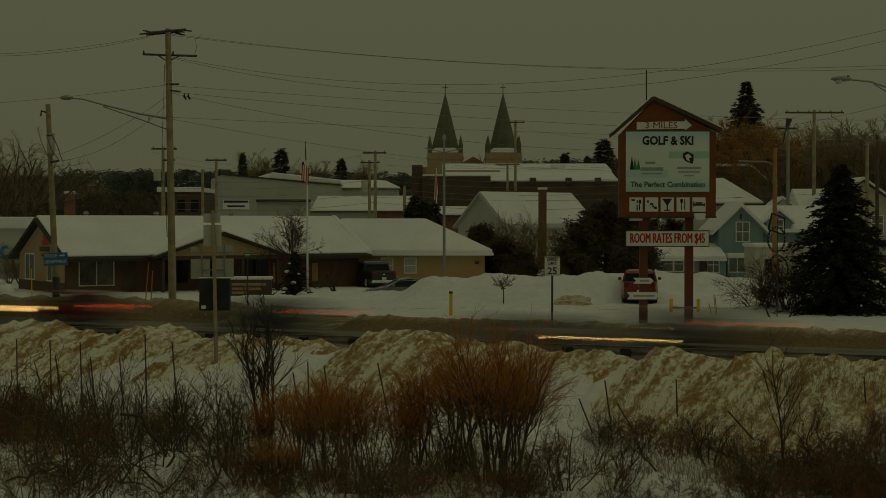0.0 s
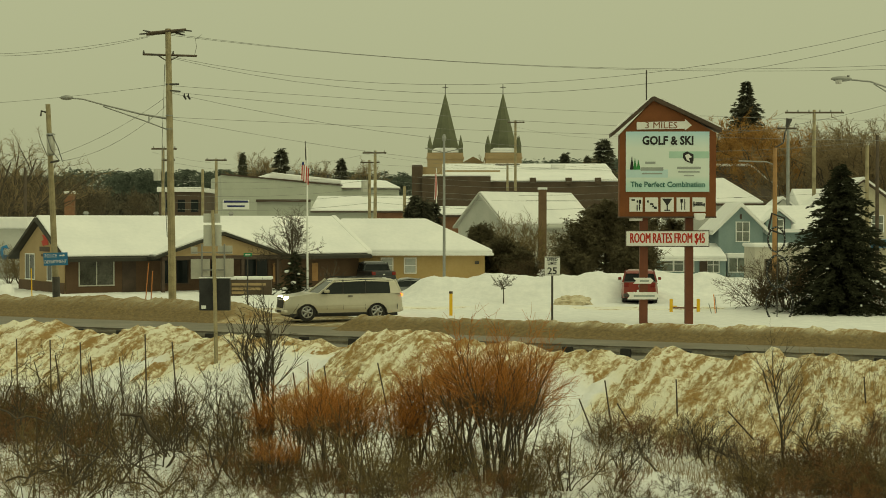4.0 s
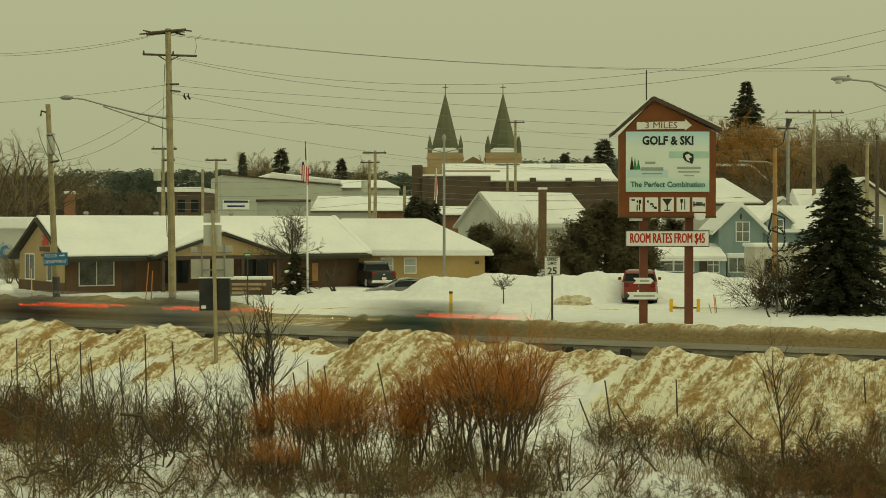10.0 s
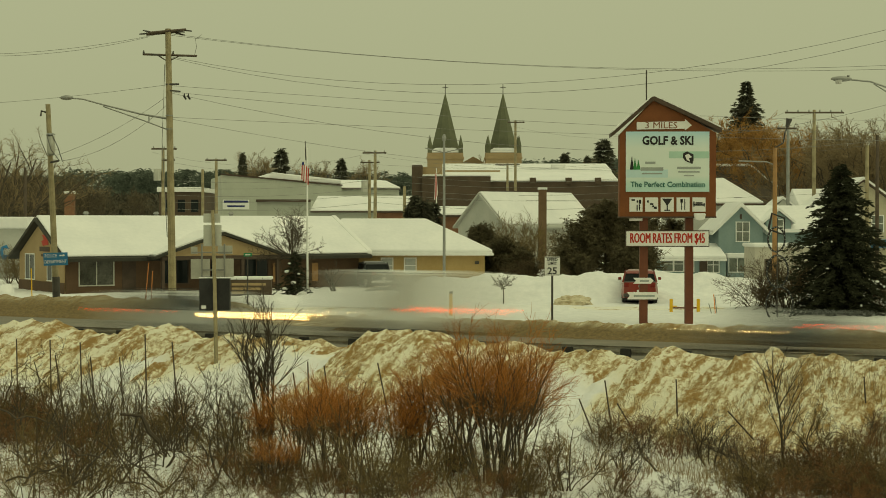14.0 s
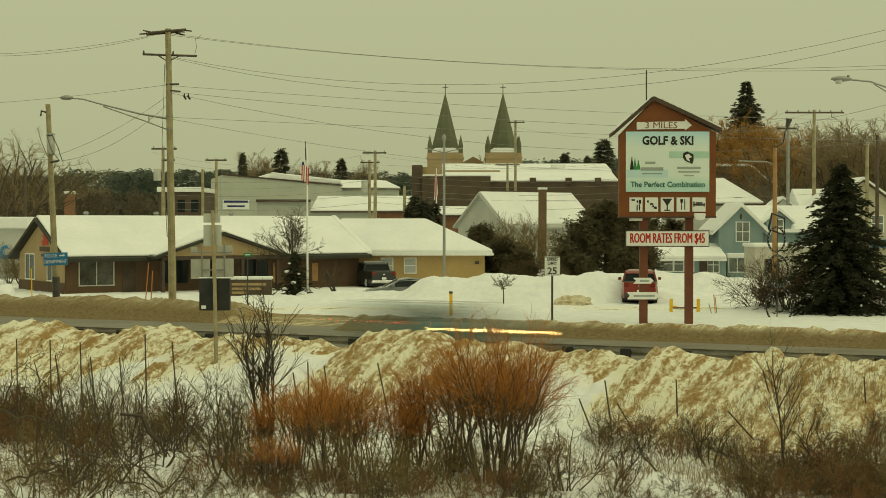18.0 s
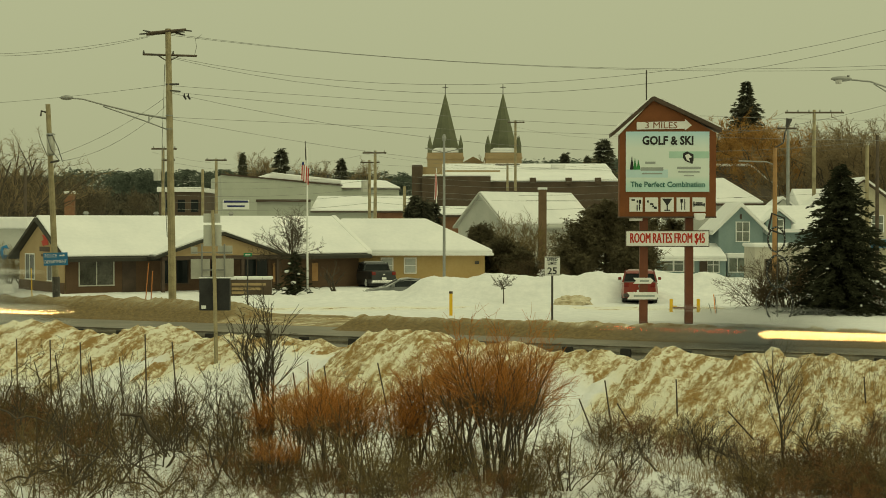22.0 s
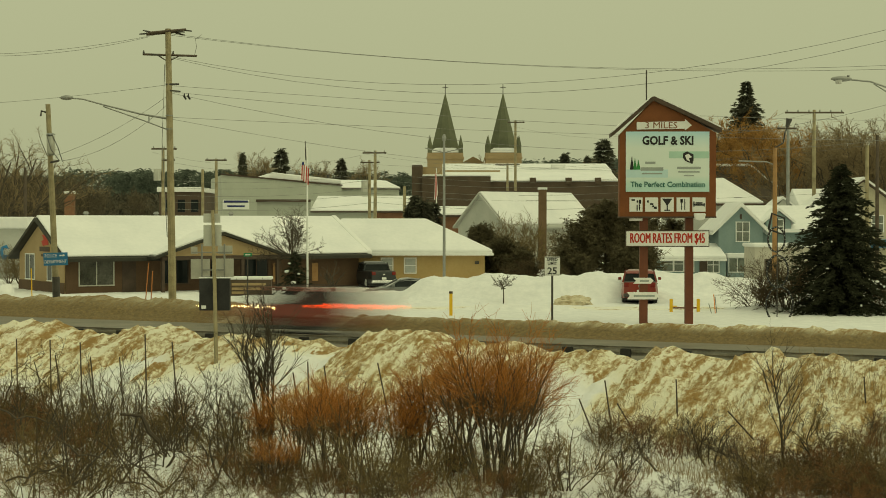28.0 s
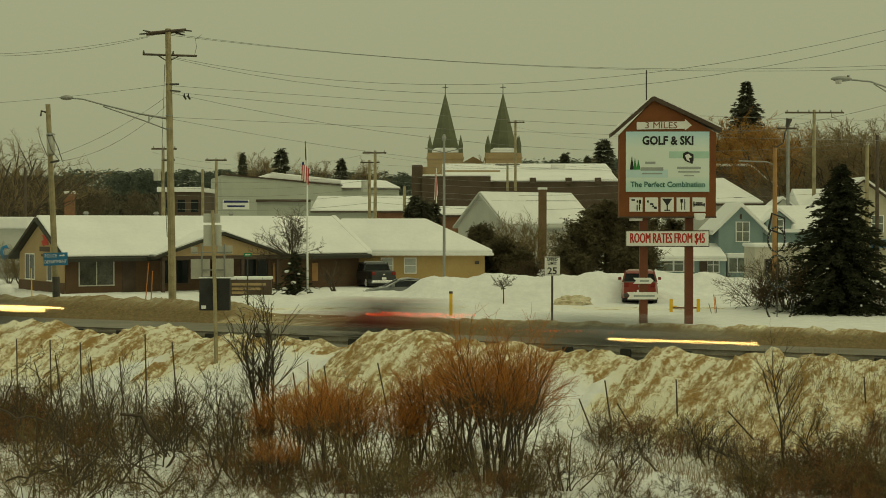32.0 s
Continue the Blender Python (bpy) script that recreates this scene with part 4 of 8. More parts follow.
def build_billboard():
    b = thing("motel_billboard", (9.451, 67, 0.15), "red-brown wooden roadside billboard with white lettered panels", "billboard")
    def px(x):
        return (x - 1179) * 67 / 2800
    def pz(y):
        return 4.5 - (y - 395) * 67 / 2800 - 0.15
    for x in (1139, 1219.5):
        w = 7.0
        part("post", box(px(x - w), px(x + w), -0.1, 0.2, -0.5, pz(384), 0.01), RED_POST, b)
    part("cabinet", prism([(px(1095), pz(384)), (px(1265), pz(384)), (px(1265), pz(236)), (px(1157), pz(176)), (px(1095), pz(240))], -0.25, 0.35, bevel=0.012), RED_WOOD, b)
    part("lower_frame", box(px(1094), px(1266), -0.28, 0.37, pz(386), pz(383.5), 0.01), DARK_TRIM, b, "dark bottom trim")
    roof = part("roof", prism([(px(1080), pz(244)), (px(1080), pz(237)), (px(1152), pz(173)), (px(1156), pz(172.5)), (px(1274), pz(228)), (px(1274), pz(235)), (px(1154), pz(180))], -0.42, 0.5, bevel=0.01), DARK_TRIM, b, "dark gabled roof")
    part("snow_line", prism([(px(1082), pz(235.0)), (px(1114), pz(206.6)), (px(1114), pz(204.0)), (px(1082), pz(232.0))], -0.432, 0.45), ROOF_SNOW, roof, "snow along the roof")
    part("snow_line", prism([(px(1118), pz(203.0)), (px(1148), pz(176.3)), (px(1148), pz(174.2)), (px(1118), pz(200.4))], -0.432, 0.45), ROOF_SNOW, roof, "snow along the roof")
    part("snow_line", prism([(px(1170), pz(178.8)), (px(1272), pz(226.8)), (px(1272), pz(224.2)), (px(1170), pz(176.6))], -0.432, 0.45), ROOF_SNOW, roof, "snow along the roof")
    part("mast", rod([(px(1144), 0.1, pz(190)), (px(1144), 0.1, pz(125))], 0.03), DARK_STEEL, b)
    arrow = part("arrow_board", prism([(px(1125), pz(230.5)), (px(1210), pz(229)), (px(1210), pz(232)), (px(1222), pz(223)), (px(1210), pz(212)), (px(1210), pz(216)), (px(1125), pz(217.5))], -0.29, -0.25), WHITE_PAINT, b, "white arrow board")
    words("3 MILES", 0.38, RED_WOOD, arrow, (px(1168), -0.295, pz(223.5)), squeeze=1.12)
    main = part("main_panel", box(px(1106), px(1253), -0.29, -0.25, pz(340), pz(234)), printed_panel(pz(340), pz(234)), b, "pale green and blue printed panel")
    part("panel_shade", box(px(1107), px(1180), -0.295, -0.2905, pz(315), pz(301)), PANEL_BLUE, main, "pale blue patch")
    part("panel_shade", box(px(1182), px(1252), -0.295, -0.2905, pz(281), pz(269)), mat("sea_green_panel", (0.40, 0.62, 0.53), (0.46, 0.67, 0.58), 0.8, 0.4, 0), main, "sea green band")
    words("GOLF & SKI", 0.50, BLACK, main, (px(1180), -0.30, pz(250.5)), squeeze=0.86, bold=0.018)
    words("The Perfect Combination", 0.325, TEAL_INK, main, (px(1180), -0.30, pz(327.5)), squeeze=0.94, bold=0.006)
    for x, h, m in ((1116.5, 25, BLACK), (1122, 21, GREEN_INK), (1128, 18, GREEN_INK)):
        part("tree_emblem", prism([(px(x - 3.6), pz(301)), (px(x + 3.6), pz(301)), (px(x), pz(301 - h))], -0.302, -0.296), m, main)
    for y, x0, x1, h in ((289, 1140, 1158, 4), (300, 1132, 1172, 6), (308, 1134, 1170, 2.5), (298, 1196, 1238, 4), (305, 1198, 1236, 2.5), (311.5, 1208, 1226, 2)):
        part("writing_bar", box(px(x0), px(x1), -0.3, -0.296, pz(y + h / 2), pz(y - h / 2)), GREY_INK, main, "bar of faint writing")
    part("round_logo", prism([(px(1207), pz(272)), (px(1214), pz(269)), (px(1225), pz(274)), (px(1225), pz(285)), (px(1223), pz(291)), (px(1211), pz(286)), (px(1206), pz(280))], -0.302, -0.296), BLACK, main, "black logo shape")
    part("logo_mark", prism([(px(1210), pz(276)), (px(1216), pz(273)), (px(1222), pz(279)), (px(1217), pz(281)), (px(1219), pz(287)), (px(1213), pz(284))], -0.306, -0.3025), WHITE_PAINT, main, "white mark")
    # five pictogram tiles
    for i, x in enumerate((1124, 1151.5, 1179, 1207, 1235)):
        tile = part("pictogram_tile", box(px(x - 11.5), px(x + 11.5), -0.29, -0.25, pz(375), pz(350)), WHITE_PAINT, b, "white pictogram tile")
        if i == 0:
            bars = [(-8, -2, 353, 356), (1, 4, 355, 359), (5, 9, 354, 361), (1, 3, 363, 373), (5, 7, 362, 373)]
        elif i == 1:
            bars = [(-8, -5, 355, 359), (-3, 3, 360, 363), (4, 9, 366, 370), (1, 4, 364, 367)]
        elif i == 2:
            bars = [(-1, 1, 364, 373), (-5, 5, 371.5, 373.5)]
            part("glass_mark", prism([(px(x - 9), pz(352)), (px(x + 9), pz(352)), (px(x), pz(365))], -0.296, -0.291), BLACK, tile)
        elif i == 3:
            bars = [(-3.5, -2, 353, 372), (2, 3.5, 353, 372), (-5, -0.5, 353, 359)]
        else:
            bars = [(-9, 9, 361.5, 364.5), (-10, -8, 357, 366), (8, 10, 360, 366), (-6, 6, 358.5, 361)]
        for x0, x1, y0, y1 in bars:
            part("mark", box(px(x + x0), px(x + x1), -0.297, -0.292, pz(y1), pz(y0)), BLACK, tile)
    part("snow_clump", prism([(px(1225), pz(378)), (px(1246), pz(378)), (px(1244), pz(388)), (px(1236), pz(391)), (px(1227), pz(389))], -0.5, -0.3, bevel=0.04), ROOF_SNOW, b, "floodlight capped with snow")
    part("snow_clump", box(px(1114), px(1136), -0.2, 0.2, pz(391), pz(386.3), 0.02), ROOF_SNOW, b)
    part("lamp_bracket", rod([(px(1180), -0.2, pz(386)), (px(1180), -0.5, pz(388)), (px(1172), -0.5, pz(388))], 0.03), DARK_STEEL, b)
    # room rate board
    rate = part("rate_board", box(px(1106), px(1254), -0.2, -0.11, pz(437), pz(408)), DARK_TRIM, b, "dark frame of the rate board")
    part("rate_panel", box(px(1107.5), px(1252.5), -0.215, -0.2, pz(435.3), pz(409.7)), WHITE_PAINT, rate, "white board")
    for dx in (-0.014, 0.0, 0.014):
        words("ROOM RATES FROM $45", 0.60, RED_INK, rate, (px(1180) + dx, -0.222 - 0.2 * dx, pz(422.5)), squeeze=0.485)
    # two arrow boards low on a post
    for x0, x1, y in ((1120, 1156, 497), (1109, 1166, 523.5)):
        h = 5.2 if y < 500 else 6.4
        a = part("low_arrow", prism([(px(x0), pz(y - h)), (px(x1 - 5), pz(y - h)), (px(x1), pz(y)), (px(x1 - 5), pz(y + h)), (px(x0), pz(y + h)), (px(x0 + 5), pz(y))], -0.15, -0.11), WHITE_PAINT, b, "small white arrow board")
        part("writing_bar", box(px(x0 + 12), px(x1 - 8), -0.155, -0.151, pz(y + 2), pz(y - 1.5)), GREY_INK, a)


build_billboard()


def build_speed_sign():
    s = thing("speed_limit_sign", (4.595, 66.5, 0.1), "white speed limit sign on a dark steel post", "road sign")
    def pz(y):
        return 4.5 - (y - 395) * 66.5 / 2800 - 0.1
    k = 66.5 / 2800
    part("post", box(-0.045, 0.045, 0.02, 0.08, -0.4, pz(456), 0.01), DARK_STEEL, s)
    plate = part("plate", box(-13.5 * k, 13.5 * k, -0.01, 0.02, pz(488), pz(454.5), 0.008), WHITE_PAINT, s)
    words("SPEED", 0.175, BLACK, plate, (0, -0.015, pz(460)), squeeze=0.95, bold=0.004)
    words("LIMIT", 0.175, BLACK, plate, (0, -0.015, pz(466.8)), squeeze=0.95, bold=0.004)
    words("25", 0.40, BLACK, plate, (0, -0.015, pz(480.2)), squeeze=1.08, bold=0.006)
    part("border", box(-12.6 * k, 12.6 * k, -0.0125, -0.0105, pz(456.2), pz(455.4)), BLACK, plate)
    part("border", box(-12.6 * k, 12.6 * k, -0.0125, -0.0105, pz(487.2), pz(486.4)), BLACK, plate)


build_speed_sign()


def build_small_signs():
    # blue direction sign on the wooden pole
    s = thing("police_direction_sign", (-19.382, 79.2, 2.378), "blue direction sign fixed to a wooden pole", "road sign", turn=0)
    k = 79.2 / 2800
    plate = part("plate", box(-21.5 * k, 21.5 * k, -0.02, 0.01, 0, 22.5 * k, 0.01), SIGN_BLUE, s)
    plate.rotation_euler = (0, radians(-2), 0)
    words("POLICE", 0.24, WHITE_PAINT, plate, (-8 * k, -0.03, 17 * k), squeeze=0.8)
    words("DEPARTMENT", 0.24, WHITE_PAINT, plate, (0, -0.03, 6.5 * k), squeeze=0.74)
    part("arrow", prism([(7 * k, 16.4 * k), (13 * k, 16.4 * k), (13 * k, 14.6 * k), (17 * k, 17.4 * k), (13 * k, 20 * k), (13 * k, 18.4 * k), (7 * k, 18.4 * k)], -0.028, -0.021), WHITE_PAINT, plate)
    # signs seen from behind, on a post before the guardrail
    s = thing("roadside_sign_post", (-7.17, 50, 0.263), "weathered sign post seen from behind with blank plates", "road sign")
    k = 50 / 2800
    part("post", rod([(0, 0, -0.6), (-2 * k, 0, 100 * k), (-6 * k, 0, 260 * k)], [0.07, 0.065, 0.055], 6), WOOD_POLE, s)
    part("plate", box(-23 * k, 9 * k, 0.07, 0.09, 196 * k, 234 * k, 0.01), ALU, s, "dull aluminium plate back")
    part("plate", box(-23 * k, 7 * k, 0.07, 0.09, 238 * k, 254 * k, 0.01), ALU, s, "dull aluminium plate back")
    # dark box on the same post, a line of snow on its top
    box_ = part("notice_box", box(-31 * k, 23 * k, 0.09, 0.36, 82 * k, 139 * k, 0.015), BLACK, s, "black-backed notice box")
    part("top_snow", box(-32 * k, 23 * k, 0.08, 0.37, 139.1 * k, 141 * k, 0.012), ROOF_SNOW, box_, "line of snow")
    part("tag", box(-27 * k, -19 * k, 0.08, 0.088, 85 * k, 91 * k), WHITE_PAINT, box_, "small white tag")
    # ladder-framed sign backs by the side street
    s = thing("junction_sign_frame", (-10.755, 74, 0.1), "steel sign frame with plates seen from behind", "road sign")
    k = 74 / 2800
    def pz(y):
        return 4.5 - (y - 395) * k - 0.1
    for x in (-20, 20):
        part("frame_post", box((x - 1.4) * k, (x + 1.4) * k, 0, 0.07, -0.4, pz(432)), STEEL, s)
    for y in (447, 478, 491):
        part("frame_bar", box(-38 * k if y < 450 else -20 * k, 34 * k if y < 450 else 20 * k, -0.02, 0, pz(y + 1.2), pz(y - 1.2)), STEEL, s)
    part("plate", box(-40 * k, -6 * k, 0.072, 0.09, pz(494), pz(459), 0.01), ALU, s, "pale plate back")
    part("plate", box(-2 * k, 36 * k, 0.072, 0.09, pz(491), pz(458), 0.01), ALU, s, "pale plate back")
    part("plate", box(-40 * k, -28 * k, 0.072, 0.09, pz(450), pz(437), 0.01), ALU, s)
    part("plate", box(8 * k, 34 * k, 0.072, 0.09, pz(450), pz(435), 0.01), ALU, s)
    # low brick sign of the agency
    s = thing("monument_sign", (-10.747, 88, 0.15), "low brown sign wall capped with snow", "sign")
    k = 88 / 2800
    part("wall", box(-36 * k, 38 * k, 0, 0.4, -0.3, 38 * k), BRICK_DARK, s)
    part("snow_cap", box(-38 * k, 40 * k, -0.05, 0.45, 38.1 * k, 44 * k, 0.06), ROOF_SNOW, s)
    for y, x0, x1 in ((30, -32, 28), (22, -32, 20), (15, -32, -4)):
        part("writing_bar", box(x0 * k, x1 * k, -0.02, -0.003, (y - 2.2) * k, (y + 2.2) * k), TAN_SIDING, s, "tan bar of writing")
    # green street name blade
    s = thing("street_name_sign", (-9.39, 76, 0.1), "small green street name blade on a post", "road sign")
    k = 76 / 2800
    part("post", rod([(0, 0, -0.4), (0, 0, 103 * k)], 0.035, 6), DARK_STEEL, s)
    part("blade", box(-7 * k, 8 * k, -0.015, 0.015, 103 * k, 109 * k), SIGN_GREEN, s)
    part("writing_bar", box(-4 * k, 5 * k, -0.02, -0.016, 105 * k, 107 * k), WHITE_PAINT, s)


build_small_signs()

# ---- poles and cables ----
def arm(parent, a, b, size=0.06, m=None, name="crossarm"):
    bm = rod([a, b], size * 0.9, 4)
    return part(name, bm, m or DARK_WOOD, parent)


def pole(at, tilt_x, height, r, label, m=None, name="utility_pole", category="utility pole"):
    p = thing(name, at, label, category)
    part("shaft", rod([(0, 0, -0.8), (tilt_x * 0.5, 0, height * 0.5), (tilt_x, 0, height)], [r, r * 0.86, r * 0.7], 10), m or WOOD_POLE, p)
    return p


def insulator(parent, p):
    part("insulator", rod([p, (p[0], p[1], p[2] + 0.1), (p[0], p[1], p[2] + 0.2)], [0.05, 0.07, 0.03], 6), STEEL, parent)


def build_poles():
    k = 78 / 2800
    def pz(y):
        return (545 - y) * k
    p = pole((-13.326, 78, 0.319), -0.2, 13.734, 0.2, "tall weathered wooden power pole with crossarms and a street lamp")
    arm(p, (-1.15, -0.6, pz(64)), (0.42, 0.6, pz(53)), 0.09)
    arm(p, (-0.95, -0.75, pz(62)), (0.6, 0.45, pz(51)), 0.06)
    arm(p, (-1.45, 0, pz(97)), (1.22, 0, pz(100)), 0.06)
    arm(p, (-0.2, 0, pz(110)), (-0.7, 0, pz(99)), 0.03)
    arm(p, (-0.2, 0, pz(110)), (0.4, 0, pz(99)), 0.03)
    for x, z in ((-1.4, 97), (0.05, 98)):
        part("insulator", rod([(x, 0, pz(z)), (x, 0, pz(z - 3)), (x, 0, pz(z - 7))], [0.03, 0.05, 0.025], 6), DARK_STEEL, p)
    # strain insulators strung out from the top arms
    for x, y, z, dx, dz in ((-1.1, -0.6, 63, -0.4, -1), (-0.9, -0.7, 61, -0.4, 3), (0.1, 0.2, 55, 0.5, -2), (0.4, 0.5, 52, 0.5, -2), (0.1, 0.4, 58, 0.45, -3), (-0.9, -0.6, 99, 0.5, -3)):
        part("strain_insulator", rod([(x, y, pz(z)), (x + dx * 0.5, y, pz(z - dz * 0.5)), (x + dx, y, pz(z - dz))], [0.035, 0.045, 0.03], 6), DARK_STEEL, p)
    part("jumper_wire", rod([(1.1, 0, pz(100)), (1.2, 0, pz(84)), (1.15, 0, pz(70)), (1.4, 0.5, pz(60))], 0.013, 4), WIRE, p)
    for z in (206, 230):
        part("collar", rod([(-0.15, 0, pz(z)), (-0.15, 0, pz(z - 2))], 0.19, 8), STEEL, p)
    part("bracket", rod([(-0.3, -0.1, pz(150)), (0.35, -0.1, pz(150))], 0.05, 5), DARK_STEEL, p)
    part("bracket", rod([(-0.1, -0.1, pz(161)), (0.42, -0.1, pz(163))], 0.04, 5), DARK_STEEL, p)
    for x in (0.62, 0.82):
        part("hanging_clamp", rod([(x, -0.1, pz(166)), (x - 0.03, -0.1, pz(171)), (x + 0.08, -0.1, pz(177))], [0.02, 0.06, 0.04], 5), BLACK, p, "small dark clamp hanging from the cable")
    part("lamp_arm", rod([(-0.15, 0, pz(211)), (-1.6, 0, pz(202)), (-3.3, 0, pz(187)), (-4.4, 0, pz(176)), (-4.95, 0, pz(174.5))], [0.06, 0.05, 0.045, 0.04, 0.04], 6), STEEL, p, "grey bracket arm")
    part("stay", rod([(-0.15, 0, pz(231)), (-1.4, 0, pz(214)), (-3.4, 0, pz(189))], 0.035, 6), STEEL, p)
    part("strut", rod([(-1.15, 0, pz(205)), (-1.15, 0, pz(216))], 0.03, 5), STEEL, p)
    bm = bmesh.new()
    bmesh.ops.create_uvsphere(bm, u_segments=12, v_segments=8, radius=1, matrix=Matrix.LocRotScale((-5.2, 0, pz(173.5)), None, (0.34, 0.15, 0.12)))
    part("lamp_head", bm, STEEL, p, "cobra-head street lamp", True)
    part("ground_wire", rod([(-0.35, -0.05, pz(115)), (-0.5, -0.05, pz(250)), (-0.25, -0.1, pz(420))], 0.02, 4), WIRE, p)
    # the shorter pole with a transformer
    k2 = 80 / 2800
    q = pole((-19.528, 80, 0.441), -0.42, 10.057, 0.17, "wooden power pole carrying a grey transformer can")
    def qz(y):
        return (537 - y) * k2
    can = part("transformer", rod([(-0.18, -0.36, qz(276)), (-0.18, -0.36, qz(273)), (-0.2, -0.36, qz(243)), (-0.2, -0.36, qz(240))], [0.17, 0.21, 0.21, 0.17], 12), ALU, q, "grey transformer can", True)
    part("lid", rod([(-0.2, -0.36, qz(240)), (-0.2, -0.36, qz(237))], [0.25, 0.18], 12), STEEL, can)
    part("bracket", rod([(-0.42, 0, qz(200)), (-0.75, 0, qz(197)), (-0.78, 0, qz(206))], 0.05, 5), DARK_STEEL, q)
    part("bracket", rod([(-0.3, -0.1, qz(288)), (0.15, -0.1, qz(285))], 0.06, 5), DARK_STEEL, q)
    part("bushing_lead", rod([(-0.1, -0.55, qz(238)), (0.18, -0.4, qz(262)), (0.36, -0.2, qz(287))], 0.025, 4), WIRE, q)
    part("bushing_lead", rod([(-0.34, -0.58, qz(240)), (-0.12, -0.6, qz(266)), (0.22, -0.3, qz(285))], 0.025, 4), WIRE, q)
    part("dark_wrap", rod([(-0.03, 0, qz(535)), (-0.05, 0, qz(490))], 0.19, 10), DARK_STEEL, q, "dark base wrap")
    # poles of the town behind
    for x, top, d, arms, m, lab in (
            (289, 264, 150, ((269, 314, 0), (287, 310, 20)), WOOD_POLE, "distant wooden power pole with two crossarms"),
            (383, 282, 165, ((364, 402, 2),), WOOD_POLE, "distant wooden power pole with a crossarm"),
            (359, 300, 165, (), WOOD_POLE, "distant bare wooden pole"),
            (664, 267, 160, ((642, 684, 4),), WOOD_POLE, "distant wooden power pole with a crossarm"),
            (654, 284, 168, ((638, 672, 4),), WOOD_POLE, "distant wooden power pole with a crossarm"),
            (912, 214, 200, ((898, 928, 3),), WOOD_POLE, "distant tall wooden power pole"),
            (898, 290, 215, ((876, 920, 2),), WOOD_POLE, "distant wooden power pole with a crossarm"),
            (1440, 195, 140, ((1388, 1492, 5),), WOOD_POLE, "wooden power pole with a long crossarm of insulators"),
            (1394, 222, 132, ((1374, 1408, 6),), STEEL, "slim grey metal pole"),
            (1371, 262, 96, (), WARM_POLE, "orange-brown wooden pole with a lamp bracket"),
            (1534, 257, 112, (), WOOD_POLE, "bare weathered wooden pole"),
            (1552, 240, 118, (), DARK_WOOD, "dark weathered wooden pole"),
            (45, 298, 128, (), DARK_WOOD, "dark wooden pole behind the roofs"),
            (716, 330, 150, (), WOOD_POLE, "short weathered wooden pole")):
        kk = d / 2800
        z = 4.5 - (top - 395) * kk
        base = 10.0 * ease(130, 620, d) - 0.3
        p = pole(((x - 784) * kk, d, base), 0, z - base, 0.17 if d < 140 else 0.2, lab, m)
        for x0, x1, dy in arms:
            az = z - base - dy * kk
            arm(p, ((x0 - x) * kk, -0.1, az), ((x1 - x) * kk, -0.1, az), 0.09)
            n = 6 if x1 - x0 > 60 else 3
            for i in range(n):
                insulator(p, ((x0 - x + (x1 - x0) * (i + 0.2) / (n - 0.6)) * kk, -0.1, az + 0.05))
        if x in (289, 654):
            part("transformer", rod([(-0.5, -0.3, z - base - 56 * kk), (-0.5, -0.3, z - base - 36 * kk)], 0.35, 10), ALU, p)
        if x == 1371:
            part("lamp_bracket", rod([(0, 0, z - base), (0.25, 0, z - base + 0.15), (0.5, 0, z - base + 0.3), (0.6, 0, z - base + 0.9), (0.75, 0, z - base + 1.3)], 0.05, 6), DARK_STEEL, p)
            part("lamp_head", rod([(0.72, 0, z - base + 1.25), (0.86, 0, z - base + 1.75)], [0.1, 0.2], 8), DARK_STEEL, p)
            part("side_light", rod([(0.1, 0, z - base - 1.1), (-0.5, 0, z - base - 0.85), (-2.2, 0, z - base - 0.8)], 0.04, 5), STEEL, p)
    # slim metal pole with a small lamp head
    p = pole((0.072, 101, 0.2), 0, 9.797 - 0.2, 0.1, "slim grey metal lamp pole", STEEL, "lamp_pole", "lamp pole")
    part("lamp_head", rod([(0, 0, 9.725 - 0.2), (0, 0, 9.94 - 0.2), (0, 0, 10.156 - 0.2)], [0.1, 0.14, 0.07], 8), STEEL, p)
    part("bracket", rod([(-1.2, 0, 9.076), (0, 0, 8.788), (1.2, 0, 9.076)], 0.035, 5), STEEL, p)
    # street lamp reaching in from outside the view
    p = pole((22.62, 74, 0), 0, 10.964, 0.13, "grey street lamp on a long curved arm", STEEL, "street_lamp", "street lamp")
    ox = 22.62
    part("lamp_arm", rod([(0, 0, 10.226), (20.717 - ox, 0, 10.832), (19.977 - ox, 0, 11.096), (18.92 - ox, 0, 11.201)], 0.045, 6), STEEL, p)
    part("stay", rod([(0, 0, 9.646), (20.717 - ox, 0, 10.621), (20.109 - ox, 0, 10.99)], 0.03, 5), STEEL, p)
    bm = bmesh.new()
    bmesh.ops.create_uvsphere(bm, u_segments=12, v_segments=8, radius=1, matrix=Matrix.LocRotScale((18.603 - ox, 0, 11.227), None, (0.5, 0.18, 0.13)))
    part("lamp_head", bm, STEEL, p, "", True)
    part("lamp_glass", rod([(18.471 - ox, 0, 11.175), (18.471 - ox, 0, 10.99)], [0.2, 0.12], 8), CLEAR_LAMP, p)
    part("photocell", rod([(18.92 - ox, 0, 11.28), (18.92 - ox, 0, 11.385)], 0.06, 6), DARK_STEEL, p)
    # dark pole behind the office gable
    p = thing("utility_pole", (-32.987, 125, 0.2), "thin dark wooden pole behind the office", "utility pole")
    part("shaft", rod([(0, 0, -0.5), (0, 0, 8.871 - 0.2)], [0.11, 0.09], 7), DARK_WOOD, p)
